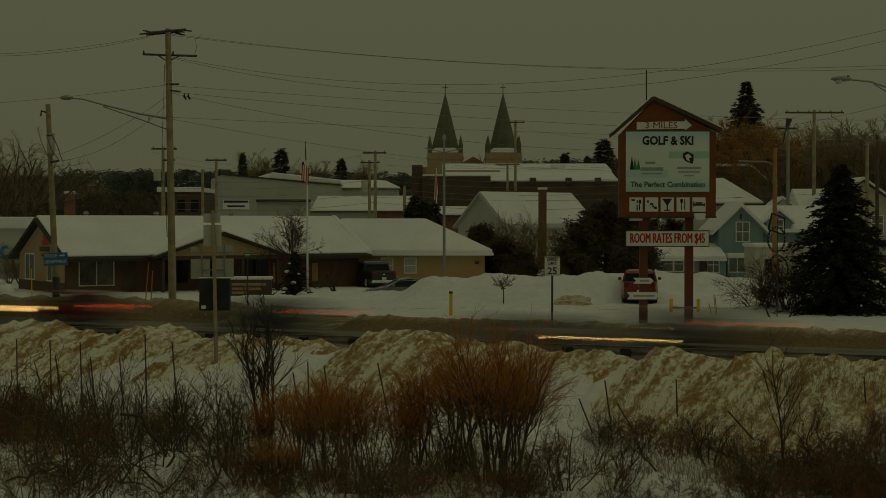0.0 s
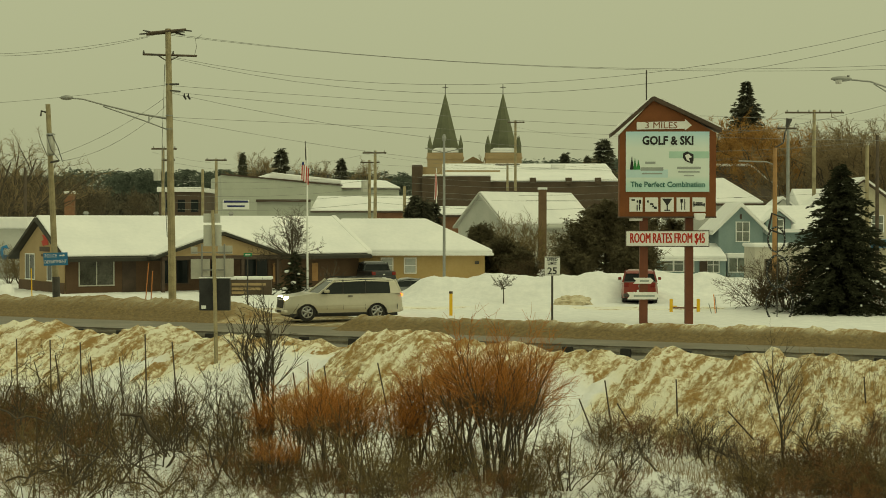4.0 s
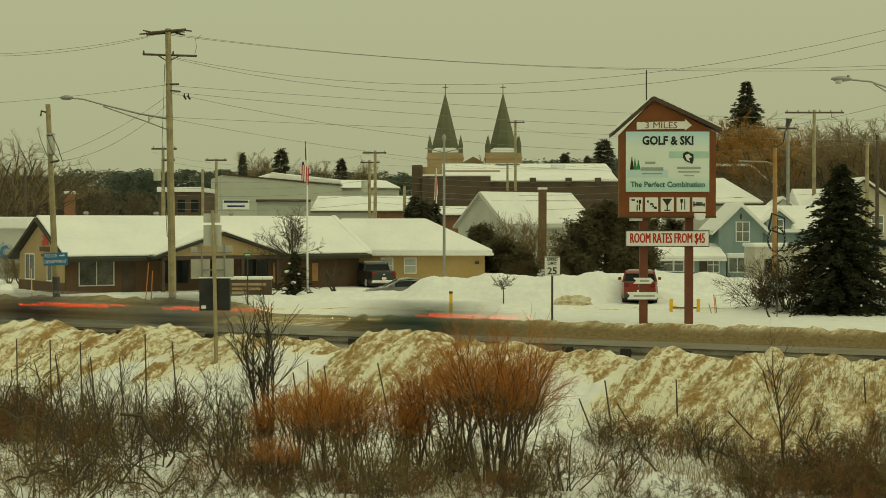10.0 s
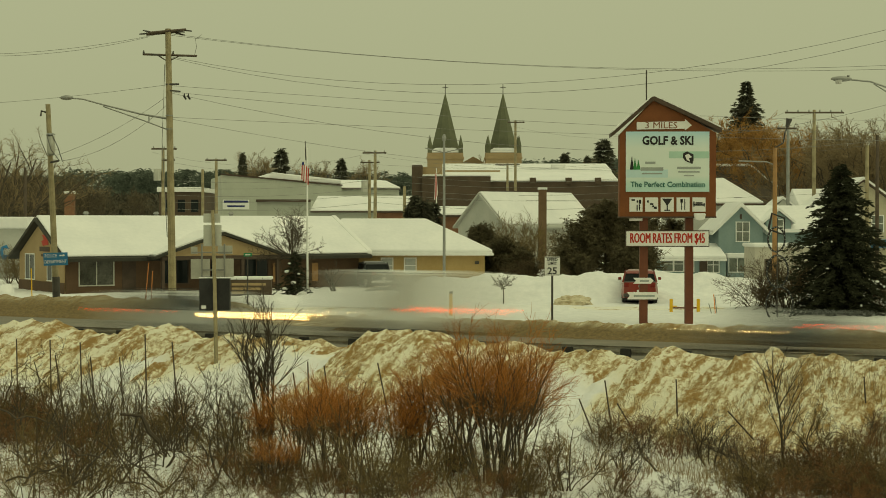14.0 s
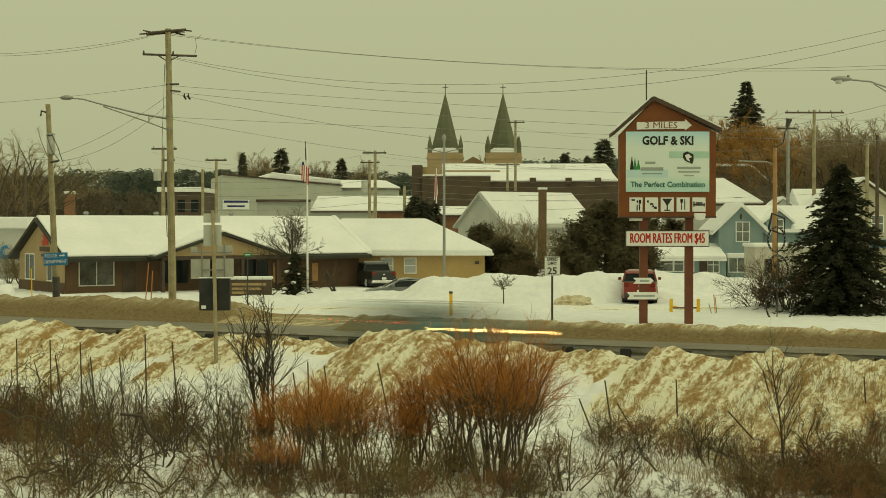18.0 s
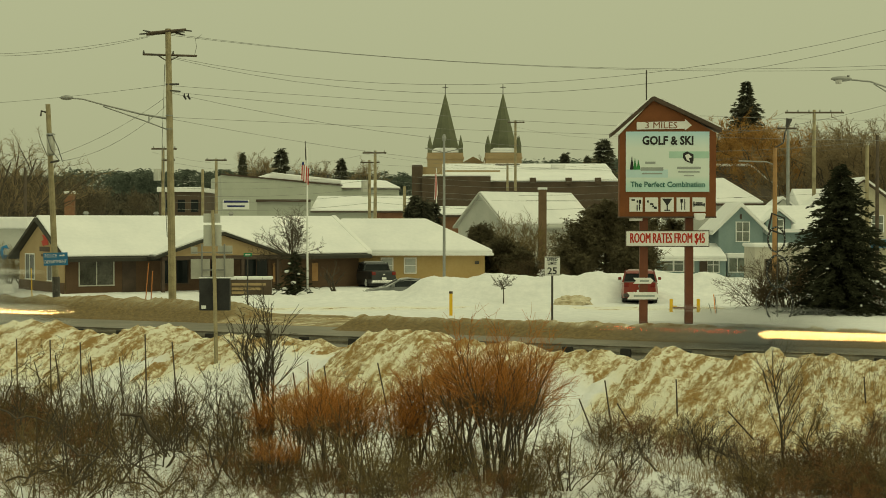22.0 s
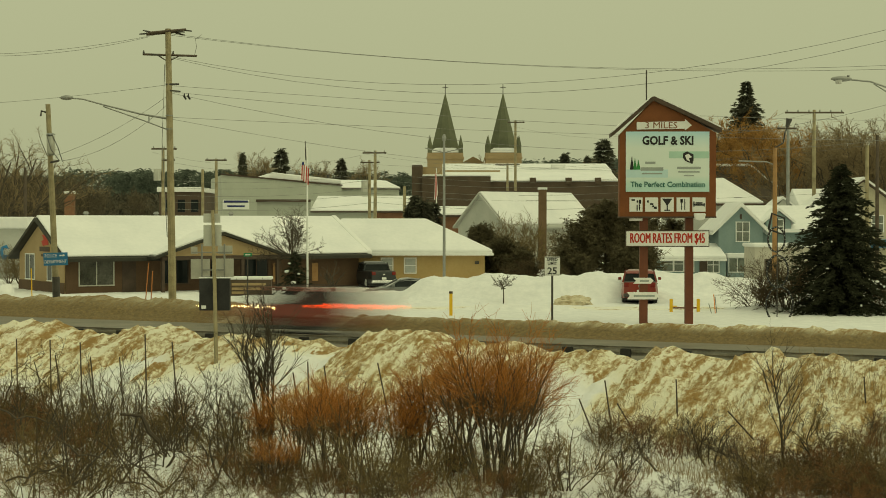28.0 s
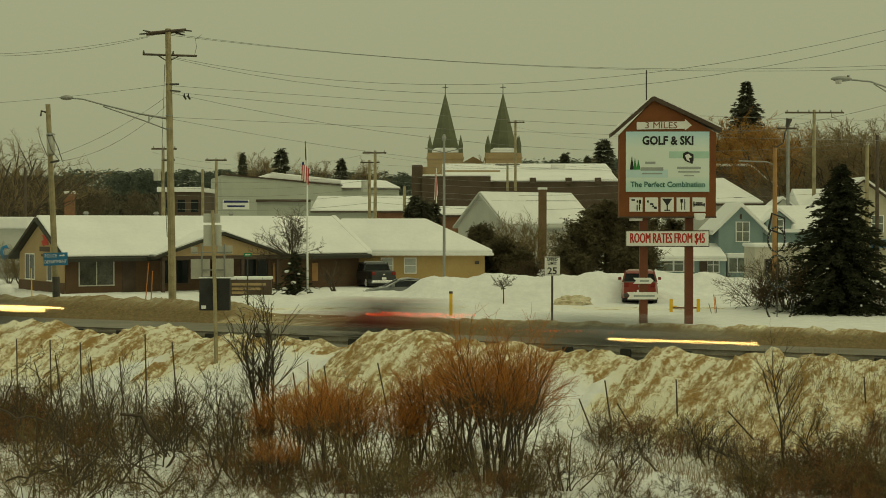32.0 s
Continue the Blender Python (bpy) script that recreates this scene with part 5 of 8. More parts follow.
    # flagpole with its flag
    p = thing("flagpole", (-7.885, 92, 0.2), "white flagpole with a small striped flag hanging", "flagpole")
    part("shaft", rod([(0, 0, -0.5), (0, 0, 8.865 - 0.2)], [0.07, 0.04], 8), WHITE_PAINT, p)
    part("finial", rod([(-0.08, 0, 7.947), (-0.12, 0, 9.259 - 0.2)], [0.04, 0.025], 6), DARK_STEEL, p)
    fz = 6.733 - 0.2
    flag = new("flag")
    flag.parent = p
    for i in range(7):
        o = 0.02 * math.sin(i * 1.7)
        part("stripe", prism([(-0.34 + 0.06 * i, fz + 0.05 * (6 - i)), (-0.28 + 0.06 * i, fz + 0.05 * (6 - i)), (-0.24 + 0.06 * i + o, fz + 1.25 - 0.05 * i), (-0.30 + 0.06 * i + o, fz + 1.25 - 0.05 * i)], -0.12 + o, -0.1 + o), CLOTH_RED if i % 2 == 0 else WHITE_PAINT, flag)
    part("canton", prism([(-0.30, fz + 1.12), (-0.2, fz + 1.12), (-0.16, fz + 1.3), (-0.28, fz + 1.32)], -0.16, -0.13), CLOTH_BLUE, flag)

    p = thing("flagpole", (-0.62, 150, 0.3), "far white flagpole with a limp striped flag", "flagpole")
    part("shaft", rod([(0, 0, -0.5), (0, 0, 9.4)], [0.08, 0.05], 7), WHITE_PAINT, p)
    flag = new("flag")
    flag.parent = p
    for i in range(5):
        part("stripe", prism([(-0.2 + 0.07 * i, 6.4 + 0.1 * i), (-0.13 + 0.07 * i, 6.4 + 0.1 * i), (-0.1 + 0.03 * i, 8.9), (-0.13 + 0.03 * i, 8.9)], -0.12 - 0.02 * (i % 2), -0.1), CLOTH_RED if i % 2 else WHITE_PAINT, flag)


build_poles()


def cable(a, b, sag, r=0.0095, label="sagging dark overhead cable"):
    a, b = Vector(a), Vector(b)
    pts = []
    for i in range(17):
        t = i / 16
        p = a.lerp(b, t)
        p.z -= sag * 4 * t * (1 - t)
        pts.append(p)
    ob = part("overhead_cable", rod(pts, r, 5), WIRE)
    tagged(ob, label, "cable", "overhead cables")


for a, b, sag in (
        ((-14.511, 78, 13.645), (-22.866, 76, 12.518), 0.3), ((-13.872, 78, 13.811), (-24.069, 80, 12.997), 0.25), ((-13.462, 78, 11.313), (-27.092, 90, 11.208), 0.1),
        ((-13.455, 78, 13.811), (23.11, 74, 11.965), 0.85), ((-13.371, 78, 13.728), (23.736, 76, 11.95), 0.75),
        ((-13.374, 78, 12.674), (19.977, 64, 12.823), 2.0), ((-13.375, 78, 12.618), (19.979, 64, 12.413), 2.2), ((-13.378, 78, 11.258), (31.248, 100, 10.92), 0.35),
        ((-13.379, 78, 10.952), (28.127, 90, 9.637), 0.55), ((-13.379, 78, 10.897), (27.502, 88, 9.491), 1.85), ((-13.383, 78, 9.702), (31.255, 100, 9.673), 0.2),
        ((-13.383, 78, 9.619), (16.96, 120, 8.568), 0.85), ((-13.407, 78, 10.869), (-19.584, 80, 7.897), 0.3), ((-13.464, 78, 10.425), (-19.528, 80, 7.611), 0.6),
        ((-19.642, 80, 7.554), (-25.297, 84, 8.486), 0.3), ((-19.756, 80, 7.697), (-25.294, 84, 8.965), 0.3), ((23.116, 74, 10.7), (9.665, 90, 9.412), 0.75),
        ((43.754, 140, 12.241), (-8.479, 165, 10.682), 1.5), ((32.758, 140, 14.236), (8.276, 200, 16.841), 2.0), ((45.74, 140, 14.486), (-8.222, 160, 11.522), 3.2),
        ((-8.222, 160, 11.35), (-27.512, 150, 11.19), 1.2), ((30.161, 140, 14.236), (7.263, 212, 12.292), 2.0), ((40.65, 130, 7.516), (-8.225, 160, 7.184), 0.8), ((-8.223, 160, 9.924), (-26.444, 150, 10.387), 0.8)):
    cable(a, b, sag)
for z0, z1, sag in ((7.9, 8.9, 0.5), (7.2, 8.1, 0.5), (6.5, 7.5, 0.4), (5.9, 6.6, 0.5), (8.6, 9.6, 0.6)):
    cable((-26.5, 150, z0), (-6.9, 160, z1), sag, 0.014)
    cable((-6.9, 160, z1), (22.0, 150, z0 + 0.6), sag * 1.5, 0.014)

# ---- plants ----
class Tubes:
    """Collects thin tapered three-sided tubes into one mesh."""

    def __init__(self):
        self.v, self.f = [], []

    def seg(self, pts, r0, r1, sides=3):
        n = len(pts)
        for i, p in enumerate(pts):
            d = (pts[min(i + 1, n - 1)] - pts[max(i - 1, 0)]).normalized()
            s = d.orthogonal().normalized()
            c = d.cross(s)
            r = r0 + (r1 - r0) * i / (n - 1)
            for k in range(sides):
                a = 2 * math.pi * k / sides
                q = p + s * (r * math.cos(a)) + c * (r * math.sin(a))
                self.v.append((q.x, q.y, q.z))
        b = len(self.v) - n * sides
        for i in range(n - 1):
            for k in range(sides):
                k2 = (k + 1) % sides
                self.f.append((b + i * sides + k, b + i * sides + k2, b + (i + 1) * sides + k2, b + (i + 1) * sides + k))

    def mesh(self, name):
        me = bpy.data.meshes.new(name)
        me.from_pydata(self.v, [], self.f)
        return me


def wander(rng, p, d, length, n, wobble, lift):
    pts = [p]
    for _ in range(n):
        d = (d + Vector((rng.gauss(0, wobble), rng.gauss(0, wobble), rng.gauss(0, wobble) + lift))).normalized()
        p = p + d * (length / n)
        pts.append(p)
    return pts, d


def grow(rng, tubes, p, d, length, r, depth, kids, wobble, lift, spread, first=0.3, least=0.0045, tip=1.0, ends=2):
    """A limb with its side shoots; tubes[0] takes the thick wood, tubes[1] the twigs."""
    n = (6 if ends > 1 else 4) if depth else ends
    pts, end = wander(rng, p, d, length, n, wobble, lift)
    tubes[0 if depth > 1 else (2 if len(tubes) > 2 and not depth and p.z > tip else 1)].seg(pts, r, max(least * 0.6, r * (0.35 if depth else 0.5)), 4 if depth > 1 else 3)
    if not depth:
        return
    for i in range(kids[-depth]):
        t = first + (1 - first) * (i + rng.random()) / kids[-depth]
        j = min(n - 1, int(t * n))
        q = pts[j].lerp(pts[j + 1], t * n - j)
        base = (pts[j + 1] - pts[j]).normalized()
        side = Vector((rng.gauss(0, 1), rng.gauss(0, 1), rng.gauss(0, 0.6))).normalized()
        nd = (base + side * spread).normalized()
        grow(rng, tubes, q, nd, length * rng.uniform(0.3, 0.62) * (1.15 - 0.5 * t), max(least, r * 0.5 * (1 - 0.4 * t)), depth - 1, kids, wobble * 1.2, lift, spread, 0.2, least, tip, ends)


def shrub_mesh(seed, stems, height, fan, kids, wobble, lift, r, spread=0.7, depth=2, least=0.0045, start=0.0, tip=0.0, foot=0.18, first=0.3):
    """Meshes of the single stems, and of the fine twigs together."""
    rng = random.Random(seed)
    wood, twigs, tips = [], Tubes(), Tubes()
    for _ in range(stems):
        a, s = rng.uniform(0, 2 * math.pi), abs(rng.gauss(0, fan))
        d = Vector((math.cos(a) * s, math.sin(a) * s, 1)).normalized()
        p = Vector((math.cos(a), math.sin(a), 0)) * rng.uniform(0, foot) + Vector((0, 0, start))
        one = Tubes()
        grow(rng, (one, twigs, tips) if tip else (one, twigs), p - d * 0.15, d, height * rng.uniform(0.6, 1.05), r * rng.uniform(0.7, 1.2), depth, kids, wobble, lift, spread, first, least, tip)
        wood.append(one.mesh("stem"))
    return wood, twigs.mesh("crown"), tips.mesh("young_growth") if tip else None


def shrub(kind, at, scale, turn, label, group, mats, category="shrub"):
    s = thing("shrub" if category == "shrub" else category.replace(" ", "_"), at, label, category, group, turn=turn)
    for me in kind[0]:
        link("stem", me, mats[0], s)
    link("crown", kind[1], mats[1], s)
    if kind[2]:
        link("young_growth", kind[2], mats[2], s)
    s.scale = (scale, scale, scale)
    return s


def build_shrubs():
    rng = random.Random(11)
    willow = [shrub_mesh(s, 11, 2.75, 0.42, (12, 13), 0.12, 0.04, 0.03, 0.75, 2, 0.004, 0.0, 1.6, 0.4, 0.5) for s in (1, 2)]
    brown = [shrub_mesh(s, 7, 2.0, 0.42, (7, 6), 0.2, 0.02, 0.023, 1.1, 2, 0.005, 0.0, 0.0, 0.5) for s in (3, 4, 5)]
    low = [shrub_mesh(s, 8, 1.3, 0.85, (6, 4), 0.26, 0.02, 0.017, 1.2, 2, 0.0056, 0.0, 0.0, 0.6) for s in (6, 7)]
    rust = [shrub_mesh(s, 10, 1.15, 0.7, (8, 8), 0.22, 0.02, 0.013, 1.25, 2, 0.0042, 0.0, 0.0, 0.55) for s in (13, 14)]
    wand = [shrub_mesh(s, 3, 2.7, 0.18, (8, 5), 0.09, 0.05, 0.026, 0.75, 2, 0.005) for s in (8, 9)]
    WILLOW2 = (BARK, mat("brown_willow_wood", (0.06, 0.035, 0.016), (0.17, 0.095, 0.042), 0.4, 0.85, 0.1, island=0.25), WILLOW)
    RUST2 = (BARK, mat("rust_brown_twigs", (0.08, 0.036, 0.015), (0.21, 0.10, 0.042), 0.4, 0.85, 0.1, island=0.25))
    DARK2 = (BARK, mat("dark_brown_twigs", (0.034, 0.023, 0.013), (0.105, 0.07, 0.035), 0.4, 0.85, 0.1, island=0.25))
    STEMS = mat("brown_stem_bark", (0.042, 0.030, 0.018), (0.105, 0.076, 0.044), 0.3, 0.9, 0.4)
    BROWN2 = (STEMS, TWIG)

    def put(kinds, x, y, scale, label, group, mats):
        z = ground_z(x, y)[0]
        k = rng.choice(kinds)
        if x > 4.4:      # the growth is lower at this end of the gully
            scale = min(scale, 0.62 if kinds is brown else 0.5 if kinds is wand else 0.92)
        return shrub(k, (x, y, z - 0.03), scale, rng.uniform(0, 360), label, group, mats)
    # orange willows in the middle of the gully
    for x, d, s in ((482, 38.5, 0.58), (528, 37, 0.66), (580, 36, 0.76), (612, 37.5, 0.72), (655, 36.5, 0.68), (706, 36.5, 0.64), (490, 34.4, 0.42), (742, 38, 0.8), (800, 36.8, 0.9), (862, 35.2, 1.14), (880, 35.8, 0.95), (912, 36.8, 0.86)):
        put(willow, (x - 784) * d / 2800, d, s, "orange-twigged willow shrub standing in snow", "willow shrubs", WILLOW2)
    # leafless brown shrubs all along the gully
    for i in range(70):
        x = rng.uniform(-60, 1630)
        d = rng.uniform(31, 43)
        if 930 < x < 1070 and d > 36.5:
            continue
        if 950 < x and d > 40.5:
            continue
        if fbm((x - 784) * d / 2800 * 0.33, d * 0.33, 21.0) < -0.08 or (x < 470 and i % 5 < 3) or (1000 < x < 1380 and i % 2):
            continue
        k = rng.random()
        if k > 0.86:
            put(rust, (x - 784) * d / 2800, d, rng.uniform(0.7, 1.3), "dense rust-brown bush standing in snow", "bare shrubs", RUST2)
        elif k < 0.42:
            put(brown, (x - 784) * d / 2800, d, rng.uniform(0.6, 1.08), "bare brown shrub standing in snow", "bare shrubs", BROWN2)
        else:
            put(low, (x - 784) * d / 2800, d, rng.uniform(0.7, 1.3), "low tangled brown shrub in snow", "bare shrubs", BROWN2)
    for i in range(4):
        x, d = rng.uniform(1440, 1640), rng.uniform(33, 34.6)
        put(low, (x - 784) * d / 2800, d, rng.uniform(0.8, 1.2), "low tangled brown shrub in snow", "bare shrubs", BROWN2)
    for i in range(9):
        x, d = rng.uniform(1380, 1640), rng.uniform(32.5, 37)
        put(brown if rng.random() < 0.5 else low if rng.random() < 0.6 else rust, (x - 784) * d / 2800, d, rng.uniform(0.7, 1.15), "dark bare shrub tangled with its neighbours", "bare shrubs", DARK2)
    for i in range(3):
        x, d = rng.uniform(-60, 520), rng.uniform(33, 38)
        put(brown if rng.random() < 0.6 else low, (x - 784) * d / 2800, d, rng.uniform(0.6, 1.05), "dark bare shrub tangled with its neighbours", "bare shrubs", DARK2)
    for x, d, s in ((1062, 41, 0.8), (1085, 41.2, 0.95), (1110, 40.8, 0.9), (1140, 40.6, 0.75), (1180, 38, 0.8), (960, 38.5, 0.6), (880, 38, 0.9), (420, 40, 0.9), (1260, 38, 0.9)):
        put(rust, (x - 784) * d / 2800, d, s, "dense rust-brown bush standing in snow", "bare shrubs", RUST2)
    for i in range(9):
        x, d = rng.uniform(380, 1250), rng.uniform(32.8, 35)
        put(low if rng.random() < 0.6 else rust, (x - 784) * d / 2800, d, rng.uniform(0.5, 1.0), "low tangled brown shrub in snow", "bare shrubs", BROWN2)
    for i in range(6):
        x, d = rng.uniform(-40, 130), rng.uniform(42, 44.5)
        put(rust if i % 2 else brown, (x - 784) * d / 2800, d, rng.uniform(0.8, 1.1), "dense olive-brown bush standing in snow", "bare shrubs", BROWN2)
    for i in range(4):
        x, d = rng.uniform(-60, 430), rng.uniform(36, 43)
        put(rust, (x - 784) * d / 2800, d, rng.uniform(0.8, 1.4), "dense olive-brown bush standing in snow", "bare shrubs", BROWN2)
    for i in range(7):
        x, d = rng.uniform(-60, 470), rng.uniform(37.5, 45.5)
        put(brown if rng.random() < 0.55 else low, (x - 784) * d / 2800, d, rng.uniform(0.5, 0.95), "bare brown shrub at the foot of the bank", "bare shrubs", BROWN2)
    for x, d, s in ((1205, 39, 1.0), (1222, 40, 0.85), (180, 40, 0.9), (400, 38, 1.0), (1550, 38, 0.9), (40, 38, 0.9), (310, 41, 0.85), (235, 37, 1.0), (120, 35, 0.9), (1480, 37, 0.9), (1300, 36, 0.7)):
        put(wand, (x - 784) * d / 2800, d, s, "tall thin leafless sapling in the gully", "saplings", (BARK, BARK))
    # open, crooked bushes of few dark stems
    crooked = [shrub_mesh(s, 5, 1.9, 0.5, (6, 3), 0.24, 0.02, 0.03, 0.95, 2, 0.0085, 0.0, 0.0, 0.4) for s in (51, 52, 53)]
    for i in range(11):
        x, d = -20 + 48 * i + rng.uniform(-15, 15), rng.uniform(33.4, 40.5)
        put(crooked, (x - 784) * d / 2800, d, rng.uniform(0.6, 1.0), "open crooked brown bush standing in snow", "bare shrubs", (STEMS, TWIG) if i % 3 else (BARK, BARK))
    for i in range(6):
        x, d = rng.uniform(960, 1560), rng.uniform(33.4, 38)
        put(crooked, (x - 784) * d / 2800, d, rng.uniform(0.45, 0.6), "open crooked dark bush standing in snow", "bare shrubs", (BARK, BARK))
    # dense olive bushes at the foot of the bank and rusty ones in the far corner of the gully
    for i in range(10):
        x, d = rng.uniform(-40, 110), rng.uniform(42.2, 44.6)
        put(rust if i % 3 else brown, (x - 784) * d / 2800, d, rng.uniform(1.0, 1.5), "dense olive-brown bush standing in snow", "bare shrubs", BROWN2)
    for i in range(8):
        x, d = rng.uniform(110, 450), rng.uniform(40.5, 44.5)
        put(brown if i % 3 else low, (x - 784) * d / 2800, d, rng.uniform(0.7, 1.08), "bare dark shrub at the foot of the bank", "bare shrubs", DARK2 if i % 2 else BROWN2)
    for i in range(9):
        x, d = rng.uniform(1290, 1600), rng.uniform(34.5, 39)
        put(rust if i % 3 else brown, (x - 784) * d / 2800, d, rng.uniform(0.95, 1.5), "dense dark brown bush standing in snow", "bare shrubs", DARK2)
    for i in range(9):
        x, d = rng.uniform(770, 960), rng.uniform(33.6, 36.4)
        put(rust if i % 2 else brown, (x - 784) * d / 2800, d, rng.uniform(0.5, 0.9), "dense rust-brown bush standing in snow", "bare shrubs", RUST2 if i % 3 else DARK2)
    for i in range(20):
        x, d = rng.uniform(1310, 1610), rng.uniform(32.4, 36)
        put(rust if i % 3 else low, (x - 784) * d / 2800, d, rng.uniform(0.6, 0.9), "dense dark brown bush standing in snow", "bare shrubs", RUST2 if i % 4 == 0 else DARK2)
    for i in range(5):
        x, d = rng.uniform(990, 1300), rng.uniform(36, 41)
        put(brown, (x - 784) * d / 2800, d, rng.uniform(0.4, 0.8), "thin bare brown shrub standing in snow", "bare shrubs", DARK2)
    for i in range(38):
        x, d = -30 + 43 * i + rng.uniform(-14, 14), rng.uniform(31.6, 33.4)
        put((rust, low, brown)[i % 3], (x - 784) * d / 2800, d, rng.uniform(0.4, 0.8), "low tangled brown shrub in snow", "bare shrubs", (BROWN2, DARK2, RUST2)[i % 5 % 3])
    for i in range(14):
        x, d = rng.uniform(430, 770), rng.uniform(33.8, 36)
        put(rust if i % 2 else brown, (x - 784) * d / 2800, d, rng.uniform(0.55, 0.95), "dense rust-brown bush standing in snow", "bare shrubs", RUST2)
    # small clumps on the floor of the gully at this end
    for i in range(5):
        x, d = -10 + 95 * i + rng.uniform(-30, 30), rng.uniform(33, 36.5)
        put((low, rust, brown)[i % 3], (x - 784) * d / 2800, d, rng.uniform(0.45, 0.8), "low tangled brown shrub in snow", "bare shrubs", (BROWN2, BROWN2, RUST2, DARK2)[i % 4])
    # tufts of fine twigs and a few slim stems rising out of the tangle
    for i in range(14):
        x, d = 30 + 31 * i + rng.uniform(-20, 20), rng.uniform(40, 44.8)
        put((brown, wand, crooked)[i % 3], (x - 784) * d / 2800, d, rng.uniform(0.7, 1.0), "bare brown shrub at the foot of the bank", "bare shrubs", BROWN2 if i % 4 else DARK2)
    for i in range(12):
        x, d = 1270 + 26 * i + rng.uniform(-12, 12), rng.uniform(34, 39.5)
        put(rust if i % 3 else crooked, (x - 784) * d / 2800, d, rng.uniform(0.6, 0.95), "dense dark brown bush standing in snow", "bare shrubs", (DARK2, BROWN2)[i % 2])
    tree = shrub_mesh(28, 1, 3.9, 0.03, (17, 6), 0.05, 0.05, 0.042, 0.62, 2, 0.005, 0.0, 0.0, 0.02, 0.22)
    gx = (1386 - 784) * 37 / 2800
    shrub(tree, (gx, 37, ground_z(gx, 37)[0]), 1.0, 70, "tall slim leafless young tree in the gully", "saplings", (BARK, BARK), "sapling")
    # bare bush on the bank before the guardrail
    bush = shrub_mesh(26, 5, 2.9, 0.07, (11, 9), 0.1, 0.05, 0.036, 0.62, 2, 0.007, 0.0, 0.0, 0.16, 0.3)
    x, y = -4.92, 44.0
    shrub(bush, (x, y, ground_z(x, y)[0] - 0.05), 1.3, 30, "dark many-stemmed bare bush on the bank", "bare shrubs", (BARK, BARK))
    # ornamental thorn tree by the office, and the bare bush by the wire snowman
    crab = shrub_mesh(22, 16, 2.75, 2.4, (9, 9), 0.14, 0.035, 0.042, 1.0, 2, 0.009, 2.35, 0.0, 0.18, 0.2)
    t = shrub(crab, (-8.8, 93, 0.15), 1.0, 0, "spreading bare thorn tree by the office", "", (BARK, BARK), "thorn tree")
    part("trunk", rod([(0, 0, -0.3), (0.1, 0, 1.4), (0, 0, 2.4)], [0.14, 0.11, 0.1], 7), BARK, t)
    hedge = shrub_mesh(23, 16, 2.9, 0.62, (9, 5), 0.14, 0.03, 0.03, 0.9, 2, 0.01)
    fine = shrub_mesh(29, 13, 2.7, 0.75, (9, 8), 0.16, 0.02, 0.03, 0.95, 2, 0.007)
    shrub(fine, (16.5, 76.5, 0.1), 1.25, 0, "bare brown bush beside the wire snowman", "", DARK2)
    shrub(fine, (15.5, 77.5, 0.1), 1.0, 140, "bare brown bush beside the wire snowman", "", DARK2)
    upright = shrub_mesh(30, 16, 2.3, 0.4, (9, 8), 0.14, 0.04, 0.024, 0.8, 2, 0.0065, 0.0, 0.0, 0.5)
    shrub(upright, (17.0, 76.2, 0.1), 1.15, 20, "dense bare brown bush beside the wire snowman", "", DARK2)
    shrub(upright, (16.0, 76.9, 0.1), 0.85, 110, "dense bare brown bush beside the wire snowman", "", DARK2)
    shrub(fine, (20.6, 75.5, 0.1), 0.75, 60, "dark bare brush beside the spruce", "", DARK2)
    shrub(fine, (21.4, 75.0, 0.1), 0.8, 200, "dark bare brush beside the spruce", "", DARK2)
    shrub(hedge, (5.833, 135, 0.2), 1.7, 70, "tall bare brush behind the snow pile", "", BROWN2)
    shrub(hedge, (7.359, 128, 0.2), 1.4, 170, "tall bare brush behind the snow pile", "", BROWN2)
    shrub(hedge, (4.285, 125, 0.2), 1.3, 270, "tall bare brush behind the snow pile", "", BROWN2)
    shrub(hedge, (10.064, 122, 0.2), 1.3, 20, "tall bare brush behind the snow pile", "", BROWN2)
    shrub(hedge, (14.158, 118, 0.2), 1.2, 120, "tall bare brush behind the snow pile", "", BROWN2)
    shrub(hedge, (-30.756, 112, 0.1), 0.95, 200, "reddish bare hedge by the shop", "", RUST2)
    shrub(hedge, (-29.6, 111, 0.1), 0.85, 80, "reddish bare hedge by the shop", "", RUST2)
    umbrella = shrub_mesh(24, 9, 1.05, 5.0, (6, 4), 0.15, 0.05, 0.02, 0.8, 2, 0.009, 0.85, 0.0, 0.03)
    x, d = 3.2, 84
    t = shrub(umbrella, (x, d, ground_z(x, d)[0]), 1.0, 0, "small bare umbrella-shaped tree in the snow", "", (BARK, BARK), "sapling")
    part("trunk", rod([(0, 0, -0.3), (0.02, 0, 0.5), (0, 0, 0.95)], [0.04, 0.032, 0.025], 6), BARK, t)
    sap = shrub_mesh(25, 2, 2.2, 0.3, (8, 4), 0.13, 0.02, 0.04, 1.0, 2, 0.01)
    shrub(sap, (-10.075, 82, ground_z(-10.075, 82)[0]), 0.7, 0, "small bare sapling in the snow", "", (BARK, BARK), "sapling")
    for x, d, sc in ((936, 111, 0.8), (965, 113, 0.7), (905, 110, 0.6), (990, 106, 0.55)):
        shrub(fine, ((x - 784) * d / 2800, d, 0.1), sc, x * 3, "dark bare brush between the cedars", "", DARK2)
    dark = shrub_mesh(27, 3, 2.3, 0.6, (5, 3), 0.16, 0.05, 0.11, 0.9, 2, 0.018)
